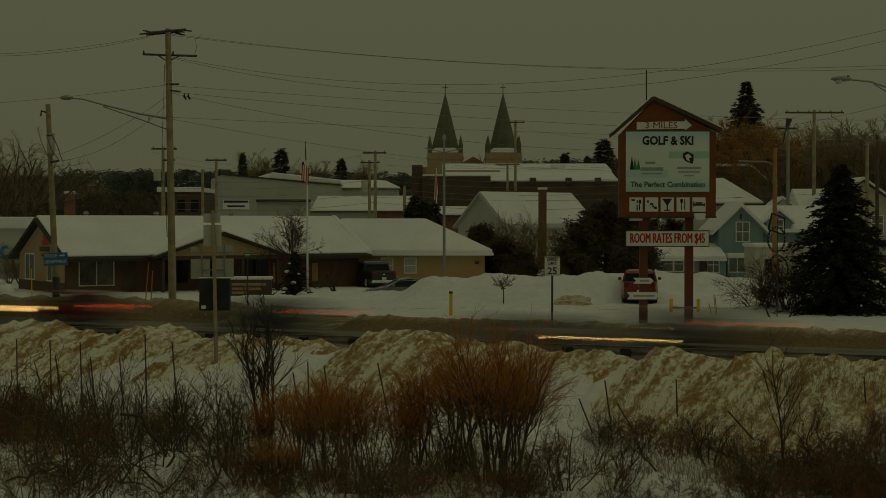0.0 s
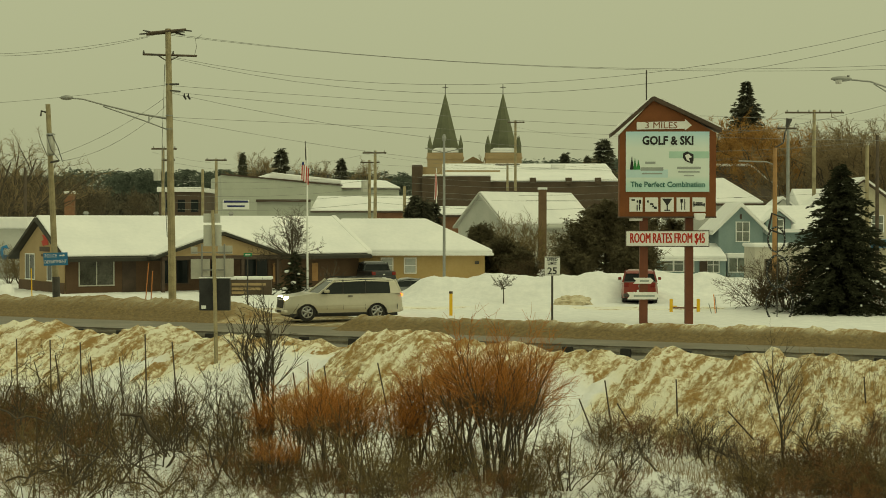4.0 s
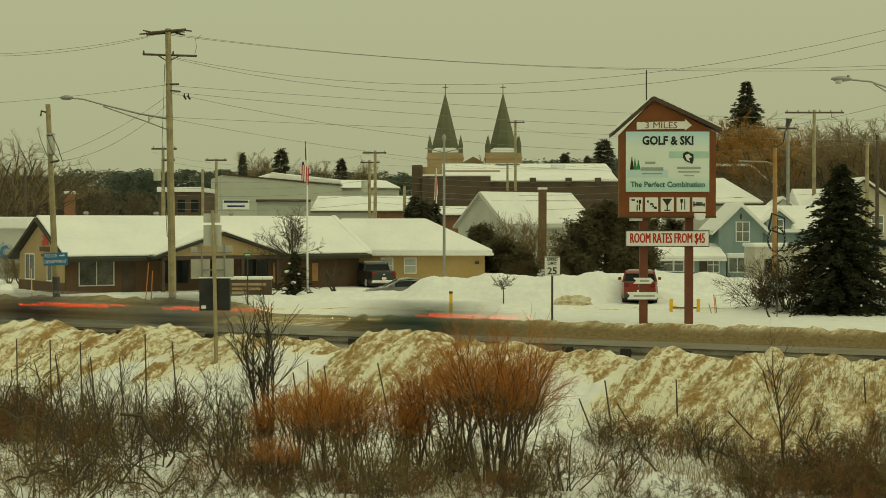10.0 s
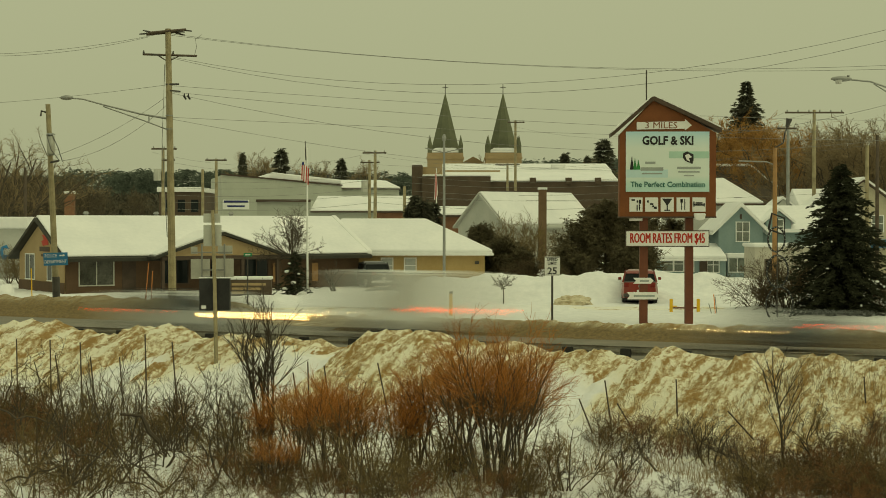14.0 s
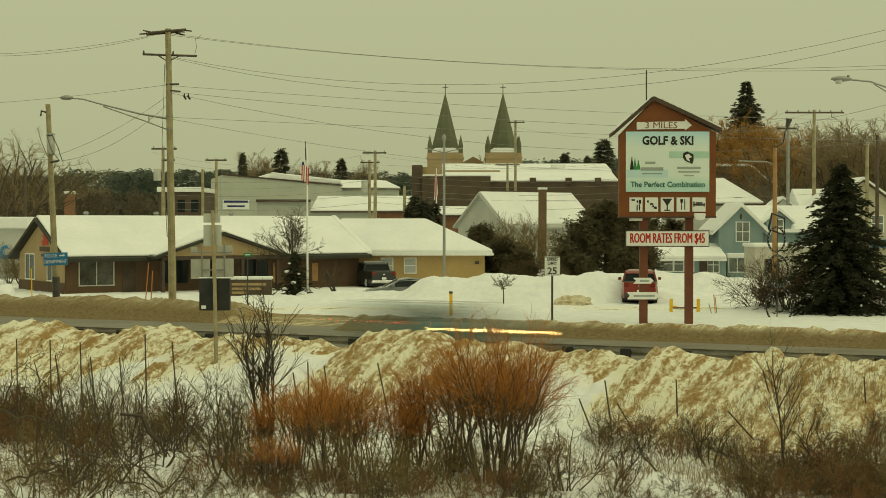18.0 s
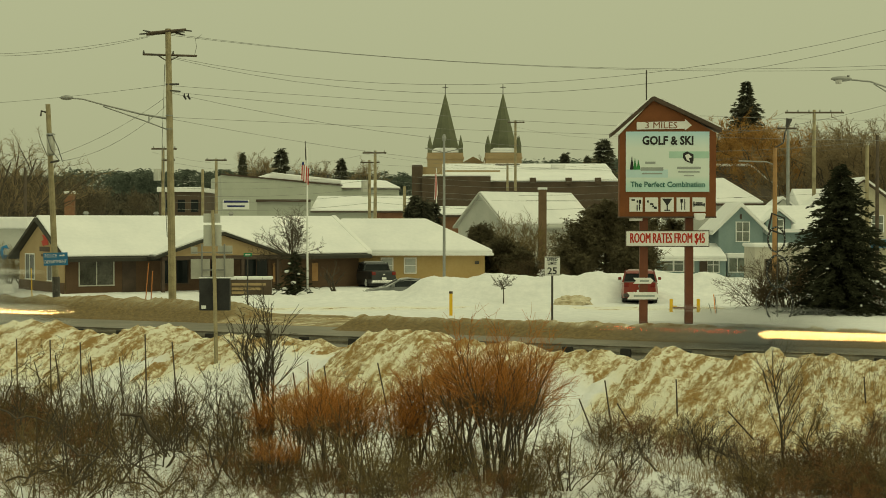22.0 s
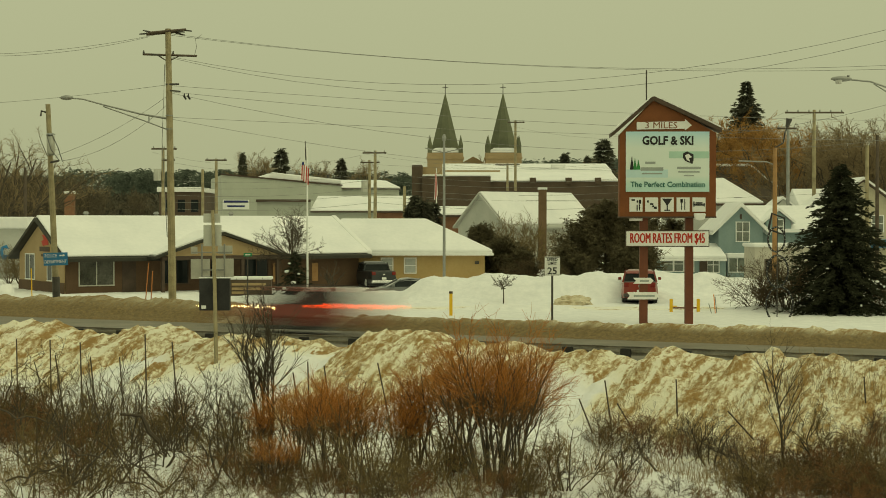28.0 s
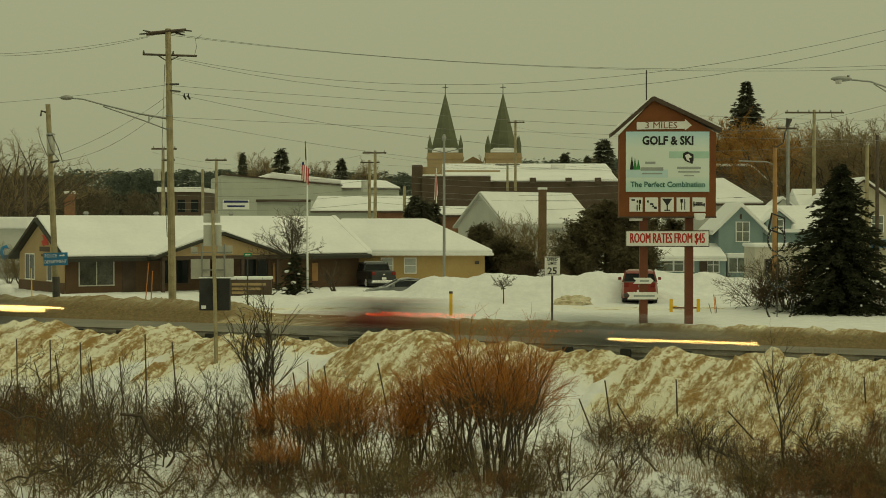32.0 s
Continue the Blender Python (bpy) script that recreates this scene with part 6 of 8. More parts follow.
    shrub(dark, (-5.979, 91, 0.2), 1.0, 0, "small dark crooked tree by the office wall", "", (BARK, BARK), "small tree")
    # dry grass over the gully floor
    t = Tubes()
    for i in range(5500):
        d = rng.uniform(33, 43.5)
        x = rng.uniform(-0.31, 0.31) * d
        if fbm(x * 0.35, d * 0.35, 12.0) < 0.10:
            continue
        p = Vector((x, d, ground_z(x, d)[0] - 0.02))
        for _ in range(3):
            dr = Vector((rng.gauss(0, 0.3), rng.gauss(0, 0.3), 1)).normalized()
            pts, _e = wander(rng, p + Vector((rng.gauss(0, 0.05), rng.gauss(0, 0.05), 0)), dr, rng.uniform(0.25, 0.6), 3, 0.1, -0.05)
            t.seg(pts, 0.005, 0.002)
    tagged(link("dry_grass", t.mesh("dry_grass"), DRY_GRASS), "dry tan grass and weeds poking through snow", "grass", kind="stuff")
    # leaning fence stakes along the foot of the bank
    for x0, y0, x1, y1, d in ((28, 600, 31, 660, 46), (98, 628, 117, 688, 45), (88, 602, 91, 690, 45), (158, 632, 173, 700, 44.5), (142, 606, 146, 700, 44.5), (212, 632, 222, 690, 44.5),
                              (303, 606, 318, 690, 44), (257, 592, 260, 700, 44), (518, 660, 537, 702, 44), (545, 640, 548, 686, 44), (573, 648, 590, 690, 44), (668, 643, 700, 733, 42.5),
                              (1026, 708, 1056, 776, 42), (1071, 674, 1086, 770, 42), (1197, 672, 1200, 770, 42), (1352, 690, 1368, 760, 42), (1290, 770, 1350, 812, 40), (1530, 700, 1534, 800, 41), (1092, 728, 1130, 780, 42)):
        k = d / 2800
        gz = ground_z((x1 - 784) * k, d)[0]
        s = thing("fence_stake", ((x1 - 784) * k, d, gz), "thin weathered fence stake leaning in the snow", "stake", "fence stakes")
        top = ((x0 - x1) * k, 0.1 * math.sin(x0), max(0.7, 4.5 - (y0 - 395) * k - gz))
        part("shaft", rod([(0, 0, -0.25), top], [0.024, 0.02], 5), DARK_WOOD, s)
    # fallen branch
    for x, y0, d, lean in ((60, 840, 33, 0.5), (150, 800, 34, -0.9), (40, 735, 35, -0.5), (225, 850, 33, -0.7)):
        b = thing("fallen_branch", ((x - 784) * d / 2800, d, 4.5 - (y0 - 395) * d / 2800), "dark dead branch tangled in the brush", "branch", "dead branches")
        part("limb", rod([(-0.6, 0, -0.3 * lean), (-0.35, 0.03, -0.12 * lean), (-0.15, 0, -0.09), (0.05, 0.05, 0.08 * lean), (0.3, 0.02, 0.14 * lean), (0.55, 0, 0.36 * lean), (0.75, 0, 0.38 * lean)], [0.022, 0.024, 0.022, 0.02, 0.018, 0.014, 0.007], 5), BARK, b)
    for x, d, lean, size in ((95, 34, 1.1, 1.9), (150, 35, -0.9, 1.7), (205, 36, 0.8, 1.6), (25, 35, 1.3, 1.8), (300, 35, -1.2, 1.7), (345, 34.5, 0.9, 1.6), (390, 36, -0.7, 1.5), (65, 37, -1.0, 1.6), (450, 35, 1.0, 1.5), (265, 34, 1.5, 1.5),
                             (1310, 39, -1.3, 1.7), (1355, 36, 1.0, 1.4), (1470, 36, -0.9, 1.6), (1540, 35, 0.9, 1.5), (1175, 37, -1.0, 1.2), (720, 35, 1.1, 1.4)):
        gx = (x - 784) * d / 2800
        b = thing("leaning_limb", (gx, d, ground_z(gx, d)[0]), "dark crooked dead limb leaning in the brush", "branch", "dead branches")
        pts, end = wander(rng, Vector((0, 0, -0.15)), Vector((lean, rng.gauss(0, 0.2), 1)).normalized(), size, 9, 0.16, 0.0)
        part("limb", rod([tuple(p) for p in pts], [0.034 - 0.0027 * i for i in range(10)], 5), BARK, b)
        for j in (3, 5, 6, 8):
            side, _e = wander(rng, pts[j], (pts[j] - pts[j - 1]).normalized() + Vector((rng.gauss(0, 0.8), rng.gauss(0, 0.5), rng.gauss(0.2, 0.6))), size * 0.35, 5, 0.2, 0.0)
            part("side_branch", rod([tuple(p) for p in side], [0.014 - 0.002 * i for i in range(6)], 4), BARK, b)
    f = thing("fallen_branch", (-6.865, 36, -0.2), "crooked dead branch caught in the shrubs", "branch")
    part("limb", rod([(-0.5, 0, 0.35), (0, 0, 0.3), (0.1, 0, 0.1), (0.15, 0, -0.05), (0.4, 0, -0.3)], [0.03, 0.045, 0.06, 0.06, 0.055], 6), BARK, f)


build_shrubs()


def needles(rng, v, f, p, d, size):
    """A small spray of needles: three pointed leaflets."""
    s = d.cross(Vector((0, 0, 1)))
    s = s.normalized() if s.length > 0.01 else Vector((1, 0, 0))
    for k in (-1.0, -0.4, 0.2, 0.8):
        e = (d + s * k * rng.uniform(0.7, 1.2) + Vector((0, 0, rng.uniform(-0.5, 0.25)))).normalized()
        w = e.cross(Vector((rng.gauss(0, 1), rng.gauss(0, 1), rng.gauss(0, 1)))).normalized() * size * 0.115
        m = p + e * size * 0.45
        b = len(v)
        for q in (p, m + w, p + e * size, m - w):
            v.append((q.x, q.y, q.z))
        f.append((b, b + 1, b + 2, b + 3))


def conifer_mesh(seed, height, width, whorls, arms, droop, clump, ragged=0.25, bare=0.04, power=0.85, cap=1.0, pack=0.5):
    rng = random.Random(seed)
    v, f = [], []
    for i in range(whorls):
        t = bare + (1 - bare) * (i + rng.random() * 0.6) / whorls
        z = height * t
        reach = width * (min(1.0, cap * (1 - t)) ** power) * rng.uniform(1 - ragged, 1 + ragged) + 0.08
        for a in range(arms):
            ang = 2 * math.pi * (a + rng.random()) / arms
            r = reach * rng.uniform(1 - ragged, 1.05)
            d = Vector((math.cos(ang), math.sin(ang), 0))
            n = max(2, int(r / (clump * pack)))
            for j in range(n):
                q = (j + 0.7) / n
                p = Vector((0, 0, z)) + d * (r * q) + Vector((0, 0, -droop * r * q * q + 0.25 * clump * rng.gauss(0, 1)))
                e = (d + Vector((rng.gauss(0, 0.35), rng.gauss(0, 0.35), -droop * 0.5))).normalized()
                needles(rng, v, f, p, e, clump * rng.uniform(0.7, 1.25))
    for _ in range(6):
        needles(rng, v, f, Vector((0, 0, height * 0.97)), Vector((rng.gauss(0, 0.3), rng.gauss(0, 0.3), 1)).normalized(), clump)
    me = bpy.data.meshes.new("crown")
    me.from_pydata(v, [], f)
    return me


def conifer(me, at, height, scale, label, m, turn=0.0, trunk_r=0.12, group=""):
    t = thing("spruce_tree", at, label, "tree", group, turn=turn)
    part("trunk", rod([(0, 0, -0.6), (0, 0, height * 0.95)], [trunk_r, 0.02], 7), BARK, t)
    link("crown", me, m, t)
    t.scale = scale
    return t


def build_conifers():
    DARK_FAR = mat("dark_distant_needles", (0.04, 0.042, 0.027), (0.075, 0.074, 0.048), 1.5, 0.85, 0.2, island=0.3)
    near = conifer_mesh(31, 7.0, 2.55, 40, 16, 0.2, 0.25, 0.46, 0.005, 0.9, 1.6, 0.3)
    t = conifer(near, (18.85, 75, 0.1), 7.0, (1.0, 1.0, 1.03), "dense dark spruce with traces of snow", NEEDLES)
    rng = random.Random(5)
    for _ in range(16):
        bm = bmesh.new()
        a, h = rng.uniform(math.pi, 2 * math.pi), rng.uniform(0.6, 6.2)
        r = 2.3 * min(1.0, 1.75 * (1 - h / 7)) * rng.uniform(0.85, 1.0)
        bmesh.ops.create_icosphere(bm, subdivisions=1, radius=1, matrix=Matrix.LocRotScale((r * math.cos(a), r * math.sin(a), h - 0.1), None, (rng.uniform(0.04, 0.13), 0.08, rng.uniform(0.03, 0.06))))
        part("snow_clump", bm, ROOF_SNOW, t, "small clump of snow")
    small = conifer_mesh(32, 3.0, 1.15, 18, 9, 0.3, 0.26, 0.55)
    t = conifer(small, (-8.607, 92, 0.2), 3, (1.0, 1.0, 0.85), "small dark spruce with snow by the flagpole", NEEDLES)
    for x, z, r in ((-0.42, 1.75, 0.16), (-0.05, 1.0, 0.17), (0.5, 0.22, 0.3), (-0.3, 2.3, 0.09), (0.25, 1.6, 0.1), (-0.55, 0.6, 0.14)):
        bm = bmesh.new()
        bmesh.ops.create_icosphere(bm, subdivisions=2, radius=1, matrix=Matrix.LocRotScale((x, -0.75 + 0.2 * z, z), None, (r, 0.14, r * 0.7)))
        part("snow_clump", bm, ROOF_SNOW, t, "clump of snow", True)
    tall = conifer_mesh(33, 20.6, 8.0, 58, 15, 0.25, 0.62, 0.4, 0.1, 1.0, 1.15, 0.4)
    conifer(tall, (39.25, 205, 2.2), 20.6, (1.0, 1.0, 1.0), "tall dark spruce above the roofs", DARK_FAR, 0, 0.3)
    far = conifer_mesh(34, 12, 2.4, 30, 9, 0.3, 0.9, 0.35, 0.05)
    for x, top, d, s in ((498, 268, 260, 1.0), (430, 275, 280, 0.62), (604, 285, 270, 0.9), (1068, 252, 262, 1.2), (1000, 275, 330, 1.0), (1040, 280, 330, 0.9), (735, 350, 139, 1.3), (768, 362, 138, 1.2), (750, 358, 137, 1.4), (722, 368, 138, 1.0)):
        k = d / 2800
        base = 10.0 * ease(130, 620, d)
        h = 4.5 - (top - 395) * k - base
        conifer(far, ((x - 784) * k, d, base), 12, (s * h / 12, s * h / 12, h / 12), "distant dark green spruce tree", DARK_FAR, x * 7, 0.25, "distant spruces")
    # cedars and dark brush behind the snow piles
    rng = random.Random(8)
    for x, top, d, w, n in ((1072, 338, 112, 3.0, 150), (1030, 372, 110, 1.7, 80), (1120, 372, 113, 2.0, 90), (848, 386, 118, 1.9, 90), (890, 412, 116, 1.6, 70), (925, 440, 113, 1.3, 50), (1006, 425, 108, 1.1, 45), (1148, 372, 131, 2.4, 90), (1192, 378, 135, 2.3, 80)):
        k = d / 2800
        h = 4.5 - (top - 395) * k
        v, f = [], []
        # limbs that rise and spread, each with loose sprays of foliage
        for i in range(n):
            a, t = rng.uniform(0, 2 * math.pi), (i + rng.random()) / n
            reach = w * (1.08 - 0.9 * t ** 1.7) * rng.uniform(0.5, 1.12) * (1 + 0.3 * noise.noise(Vector((a, t * 3.0, x))))
            p = Vector((0, 0, h * (0.02 + 0.80 * t)))
            out = Vector((math.cos(a), math.sin(a), rng.uniform(0.1, 0.55)))
            m = int(34 + 26 * reach)
            for j in range(m):
                q = 0.25 + 0.8 * rng.random() ** 0.7
                c = p + out * (reach * q) + Vector((rng.gauss(0, 0.17), rng.gauss(0, 0.17), rng.gauss(0, 0.17) + 0.3 * reach * q * q))
                if c.z > h * 1.02:
                    continue
                needles(rng, v, f, Vector((c.x, c.y, max(0.05, c.z))), (out + Vector((rng.gauss(0, 0.6), rng.gauss(0, 0.6), rng.gauss(0.2, 0.5)))).normalized(), rng.uniform(0.15, 0.3))
        me = bpy.data.meshes.new("crown")
        me.from_pydata(v, [], f)
        c = thing("cedar_tree", ((x - 784) * k, d, 0.05), "dark olive cedar with a ragged outline", "tree", "cedars")
        part("trunk", rod([(0, 0, -0.4), (0, 0, h * 0.8)], [0.14, 0.03], 6), BARK, c)
        link("crown", me, CEDAR, c)


build_conifers()


def build_far_trees():
    # the pine wood that closes the view, distance haze mixed into its colour
    rng = random.Random(17)
    v, f = [], []
    for i in range(460):
        d = rng.uniform(520, 640)
        x = rng.uniform(-0.31, 0.31) * d
        base = 10.0 * ease(130, 620, d) - 0.5
        top = 304 + 9 * fbm(x * 0.02, 4.0) + rng.uniform(-5, 10)
        if x < -0.24 * d:
            top += 6
        if x > 0.04 * d:
            top -= 22
        h = 4.5 - (top - 395) * d / 2800 - base
        w = h * rng.uniform(0.2, 0.36)
        puffs = [(rng.gauss(0, 0.42) * w, rng.gauss(0, 0.3) * w, h * (1 - 0.62 * rng.random() ** 1.4)) for _ in range(9)] + [(0, 0, h * 0.95)]
        for j in range(190):
            cx, cy, cz = rng.choice(puffs)
            a, q = rng.uniform(0, 2 * math.pi), w * 0.42 * rng.random() ** 0.5
            p = Vector((x + cx + q * math.cos(a), d + cy + q * math.sin(a), base + cz + rng.gauss(-0.1, 0.22) * w * 0.5 - 0.05 * h))
            needles(rng, v, f, p, Vector((math.cos(a), math.sin(a), rng.uniform(-0.3, 0.6))).normalized(), 1.1)
    me = bpy.data.meshes.new("pine_wood")
    me.from_pydata(v, [], f)
    tagged(link("pine_wood", me, PINE_HAZED), "distant pine wood along the skyline, its colour paled for haze", "woods", kind="stuff")
    # brown brush at the foot of the pines
    v, f = [], []
    for i in range(5200):
        d = rng.uniform(300, 430)
        x = (rng.uniform(-60, 330) - 784) * d / 2800
        base = 10.0 * ease(130, 620, d)
        p = Vector((x, d, base + (4.6 + 2.2 * fbm(x * 0.06, d * 0.06, 3.0)) * rng.random()))
        needles(rng, v, f, p, Vector((rng.gauss(0, 0.5), rng.gauss(0, 0.5), 1)).normalized(), 1.7)
    me = bpy.data.meshes.new("far_brush")
    me.from_pydata(v, [], f)
    tagged(link("far_brush", me, mat("far_brown_brush", (0.046, 0.042, 0.030), (0.080, 0.070, 0.048), 2.5, 0.9, 0.2, island=0.3)), "distant brown brush below the pine wood", "brush", kind="stuff")
    # bare trees: orange willow and grey crowns behind the houses
    kinds = []
    for s, fan in ((41, 0.35), (42, 0.45), (43, 0.3)):
        rng2 = random.Random(s)
        wood, twigs = Tubes(), Tubes()
        for _ in range(5):
            a, q = rng2.uniform(0, 6.28), abs(rng2.gauss(0, fan))
            grow(rng2, (wood, twigs), Vector((0, 0, 1.0)), Vector((math.cos(a) * q, math.sin(a) * q, 1)).normalized(), 6.6, 0.10, 3, (7, 9, 9), 0.11, 0.03, 0.85, 0.3, 0.0115, 1.0, 1)
        kinds.append((wood.mesh("limb_crown"), twigs.mesh("crown")))
    rng2 = random.Random(44)
    wood, twigs = Tubes(), Tubes()
    for _ in range(5):
        a, q = rng2.uniform(0, 6.28), abs(rng2.gauss(0, 0.5))
        grow(rng2, (wood, twigs), Vector((0, 0, 1.0)), Vector((math.cos(a) * q, math.sin(a) * q, 1)).normalized(), 6.6, 0.11, 3, (6, 6, 6), 0.12, 0.02, 0.85, 0.3, 0.010, 1.0, 1)
    sparse = (wood.mesh("limb_crown"), twigs.mesh("crown"))
    GREYT = mat("grey_far_twigs", (0.13, 0.098, 0.055), (0.24, 0.175, 0.10), 1.5, 0.9, 0, island=0.2)
    OR = mat("orange_far_twigs", (0.25, 0.13, 0.042), (0.40, 0.215, 0.07), 1.5, 0.9, 0, island=0.2)
    DUSK = mat("dark_far_twigs", (0.07, 0.055, 0.035), (0.135, 0.105, 0.065), 1.5, 0.9, 0, island=0.2)
    rng = random.Random(19)
    rows = [(1300, 208, 192, OR), (1335, 212, 190, OR), (1278, 225, 194, OR), (1355, 235, 196, OR), (1460, 245, 150, GREYT), (1410, 240, 155, GREYT), (1500, 235, 152, GREYT), (1560, 225, 146, GREYT), (1390, 232, 180, OR), (1480, 228, 190, GREYT),
            (1290, 205, 190, OR), (1345, 215, 185, OR), (1255, 225, 200, OR), (1400, 215, 195, OR), (1440, 225, 185, GREYT), (1510, 215, 170, GREYT), (1550, 200, 165, GREYT),
            (1540, 235, 150, GREYT), (1380, 250, 190, OR), (1320, 250, 188, OR), (1322, 262, 176, OR), (1275, 250, 178, OR), (1440, 245, 182, OR), (1370, 240, 182, OR), (1425, 265, 160, GREYT), (1585, 230, 150, GREYT), 
            (22, 222, 135, GREYT), (-14, 228, 130, GREYT), (450, 270, 300, GREYT), (470, 275, 310, GREYT),
            (830, 280, 300, GREYT), (650, 285, 300, GREYT), (560, 280, 320, GREYT), (1060, 280, 300, GREYT), (1010, 295, 290, GREYT), (170, 330, 190, DUSK), (62, 292, 186, DUSK), (15, 286, 188, DUSK), (100, 298, 184, DUSK), (135, 305, 186, DUSK), (40, 300, 190, DUSK), (-15, 290, 192, DUSK), (240, 335, 194, DUSK), (60, 335, 188, DUSK), (20, 320, 186, DUSK), (130, 345, 184, DUSK)]
    for x, top, d, m in rows:
        k = d / 2800
        base = 10.0 * ease(130, 620, d)
        h = 4.5 - (top - 395) * k - base
        kd = rng.choice(kinds) if d > 140 else sparse
        t = thing("bare_tree", ((x - 784) * k, d, base), "bare orange-twigged tree behind the houses" if m == OR else "bare grey-brown leafless tree", "tree", "bare trees", turn=rng.uniform(0, 360))
        part("trunk", rod([(0, 0, -0.6), (0, 0, 1.6)], [0.22, 0.15], 7), BARK, t)
        link("limb_crown", kd[0], BARK, t)
        link("crown", kd[1], m, t) if not kd[1].materials else link_as("crown", kd[1], m, t)
        t.scale = (h / 9.5,) * 3


def link_as(name, me, material, parent):
    """A mesh shared with another object, in its own material."""
    ob = new(name, me)
    ob.parent = parent
    ob.material_slots[0].link = "OBJECT"
    ob.material_slots[0].material = material
    return ob


build_far_trees()

# ---- small things on the lot and verge ----
def build_small():
    m = thing("orange_marker_post", (0.365, 73, 0.15), "orange plastic marker post in the snow", "marker post")
    part("post", box(-0.075, 0.075, -0.03, 0.03, -0.3, 1.095, 0.015), YELLOW, m)
    part("cap", box(-0.085, 0.085, -0.04, 0.04, 1.095, 1.199, 0.01), DARK_TRIM, m, "dark cap")
    # yellow barrier frame behind the billboard
    r = thing("yellow_rack", (11.616, 76, 0.2), "yellow steel post-and-rail barrier", "barrier")
    k = 76 / 2800
    for x in (-24, 24):
        part("post", box((x - 2.6) * k, (x + 2.6) * k, -0.07, 0.07, -0.4, 24 * k, 0.01), YELLOW, r)
    part("rail", box(-24 * k, 24 * k, -0.04, 0.04, 7 * k, 9.5 * k), RED_POST, r)
    part("arm", box(-24 * k, -14 * k, -0.05, 0.05, 10 * k, 12 * k), YELLOW, r)
    for x, y0, lean, mm in ((1256, 536, -0.2, STEEL), (1261, 520, -0.1, ORANGE), (1264, 524, -0.12, STEEL)):
        s = thing("snow_stake", (12.802, 75, 0.15), "slim stake leaning in the snow", "stake", "snow stakes")
        s.location.x = (x + 6 - 784) * 75 / 2800
        part("rod", rod([(0, 0, -0.2), (lean, 0, (556 - y0) * 75 / 2800)], 0.022, 5), mm, s)
    for x0, x1, y0 in ((263, 256, 455), (270, 266, 470), (55, 57, 465)):
        s = thing("snow_stake", ((x1 - 784) * 84 / 2800, 84, 0.2), "tall orange snow stake by the office", "stake", "snow stakes")
        part("rod", rod([(0, 0, -0.3), ((x0 - x1) * 0.03, 0, (528 - y0) * 0.03)], 0.03, 5), mat("faded_orange_paint", (0.34, 0.11, 0.03), (0.42, 0.15, 0.045), 0.4, 0.6, 0) if x0 > 100 else YELLOW, s)
    # wire-frame snowman of lamps: three hoops and a hat outline
    w = thing("wire_snowman", (15.272, 72, 0.1), "dark wire-frame snowman decoration with tiny bulbs", "decoration")
    k = 72 / 2800
    def ring(cx, cy, rx, ry, name):
        pts = [((cx + rx * math.cos(a)) * k, 0, (cy + ry * math.sin(a)) * k) for a in [2 * math.pi * i / 20 for i in range(21)]]
        hoop = part(name, rod(pts, 0.045, 6), BLACK, w)
        for p in pts[1:]:
            part("bulb", rod([(p[0], -0.03, p[2]), (p[0], -0.075, p[2])], 0.019, 5), CLEAR_LAMP, hoop)
    ring(2, 26, 24, 32, "hoop")
    ring(-2, 86, 19, 28, "hoop")
    ring(-4, 142, 15, 22, "hoop")
    hat = [((x) * k, 0, (y) * k) for x, y in ((-18, 160), (-12, 188), (10, 180), (11, 150), (-18, 160))]
    part("hat", rod(hat, 0.055, 6), BLACK, w)
    part("mast", rod([(-2 * k, 0.04, -0.3), (-2 * k, 0.04, 180 * k)], 0.025, 5), DARK_STEEL, w)
    # dirty snow heap on the lot
    h = bmesh.new()
    bmesh.ops.create_icosphere(h, subdivisions=4, radius=1)
    for v in h.verts:
        f = 1 + 0.35 * fbm(v.co.x * 2, v.co.y * 2, v.co.z * 2 + 3)
        v.co = Vector((v.co.x * 1.05 * f, v.co.y * 0.6 * f, max(-0.2, v.co.z * 0.42 * f)))
    ob = part("gritty_snow_mound", h, mat("gritty_snow", (0.38, 0.29, 0.17), (0.7, 0.64, 0.5), 0.35, 0.9, 0.5), None)
    ob.location = (6.717, 83.0, 0.25)
    tagged(ob, "mound of gritty brown snow on the lot", "snow mound")
    # snow lumps on the ground by the shop
    ob = bmesh.new()
    bmesh.ops.create_icosphere(ob, subdivisions=3, radius=0.5)
    for v in ob.verts:
        v.co *= 1 + 0.25 * fbm(v.co.x * 3, v.co.y * 3, v.co.z * 3)
    o = part("snow_lump", ob, SNOW, None, "", True)
    o.location = (-26.189, 95, 0.35)
    tagged(o, "lump of snow beside the bare hedge", "snow lump")


build_small()

# ---- vehicles: nose along +x, wheels on z = 0 ----
def arch(cx, r, n=7):
    """Points of a wheel arch, from front to back along the sill."""
    return [(cx + r * math.cos(math.pi * i / n), 0.30 + r * math.sin(math.pi * i / n)) for i in range(n + 1)]


def loft(bottom, top, wb, wt):
    """Side outlines of a cabin at the belt and at the roof, narrower at the top."""
    bm = bmesh.new()
    rows = []
    for side in (-1, 1):
        rows.append([bm.verts.new((x, side * wb, z)) for x, z in bottom] + [bm.verts.new((x, side * wt, z)) for x, z in reversed(top)])
    a, b = rows
    fs = [bm.faces.new(a), bm.faces.new(b[::-1])]
    n = len(a)
    for i in range(n):
        fs.append(bm.faces.new((a[i], b[i], b[(i + 1) % n], a[(i + 1) % n])))
    bmesh.ops.recalc_face_normals(bm, faces=fs)
    return bm


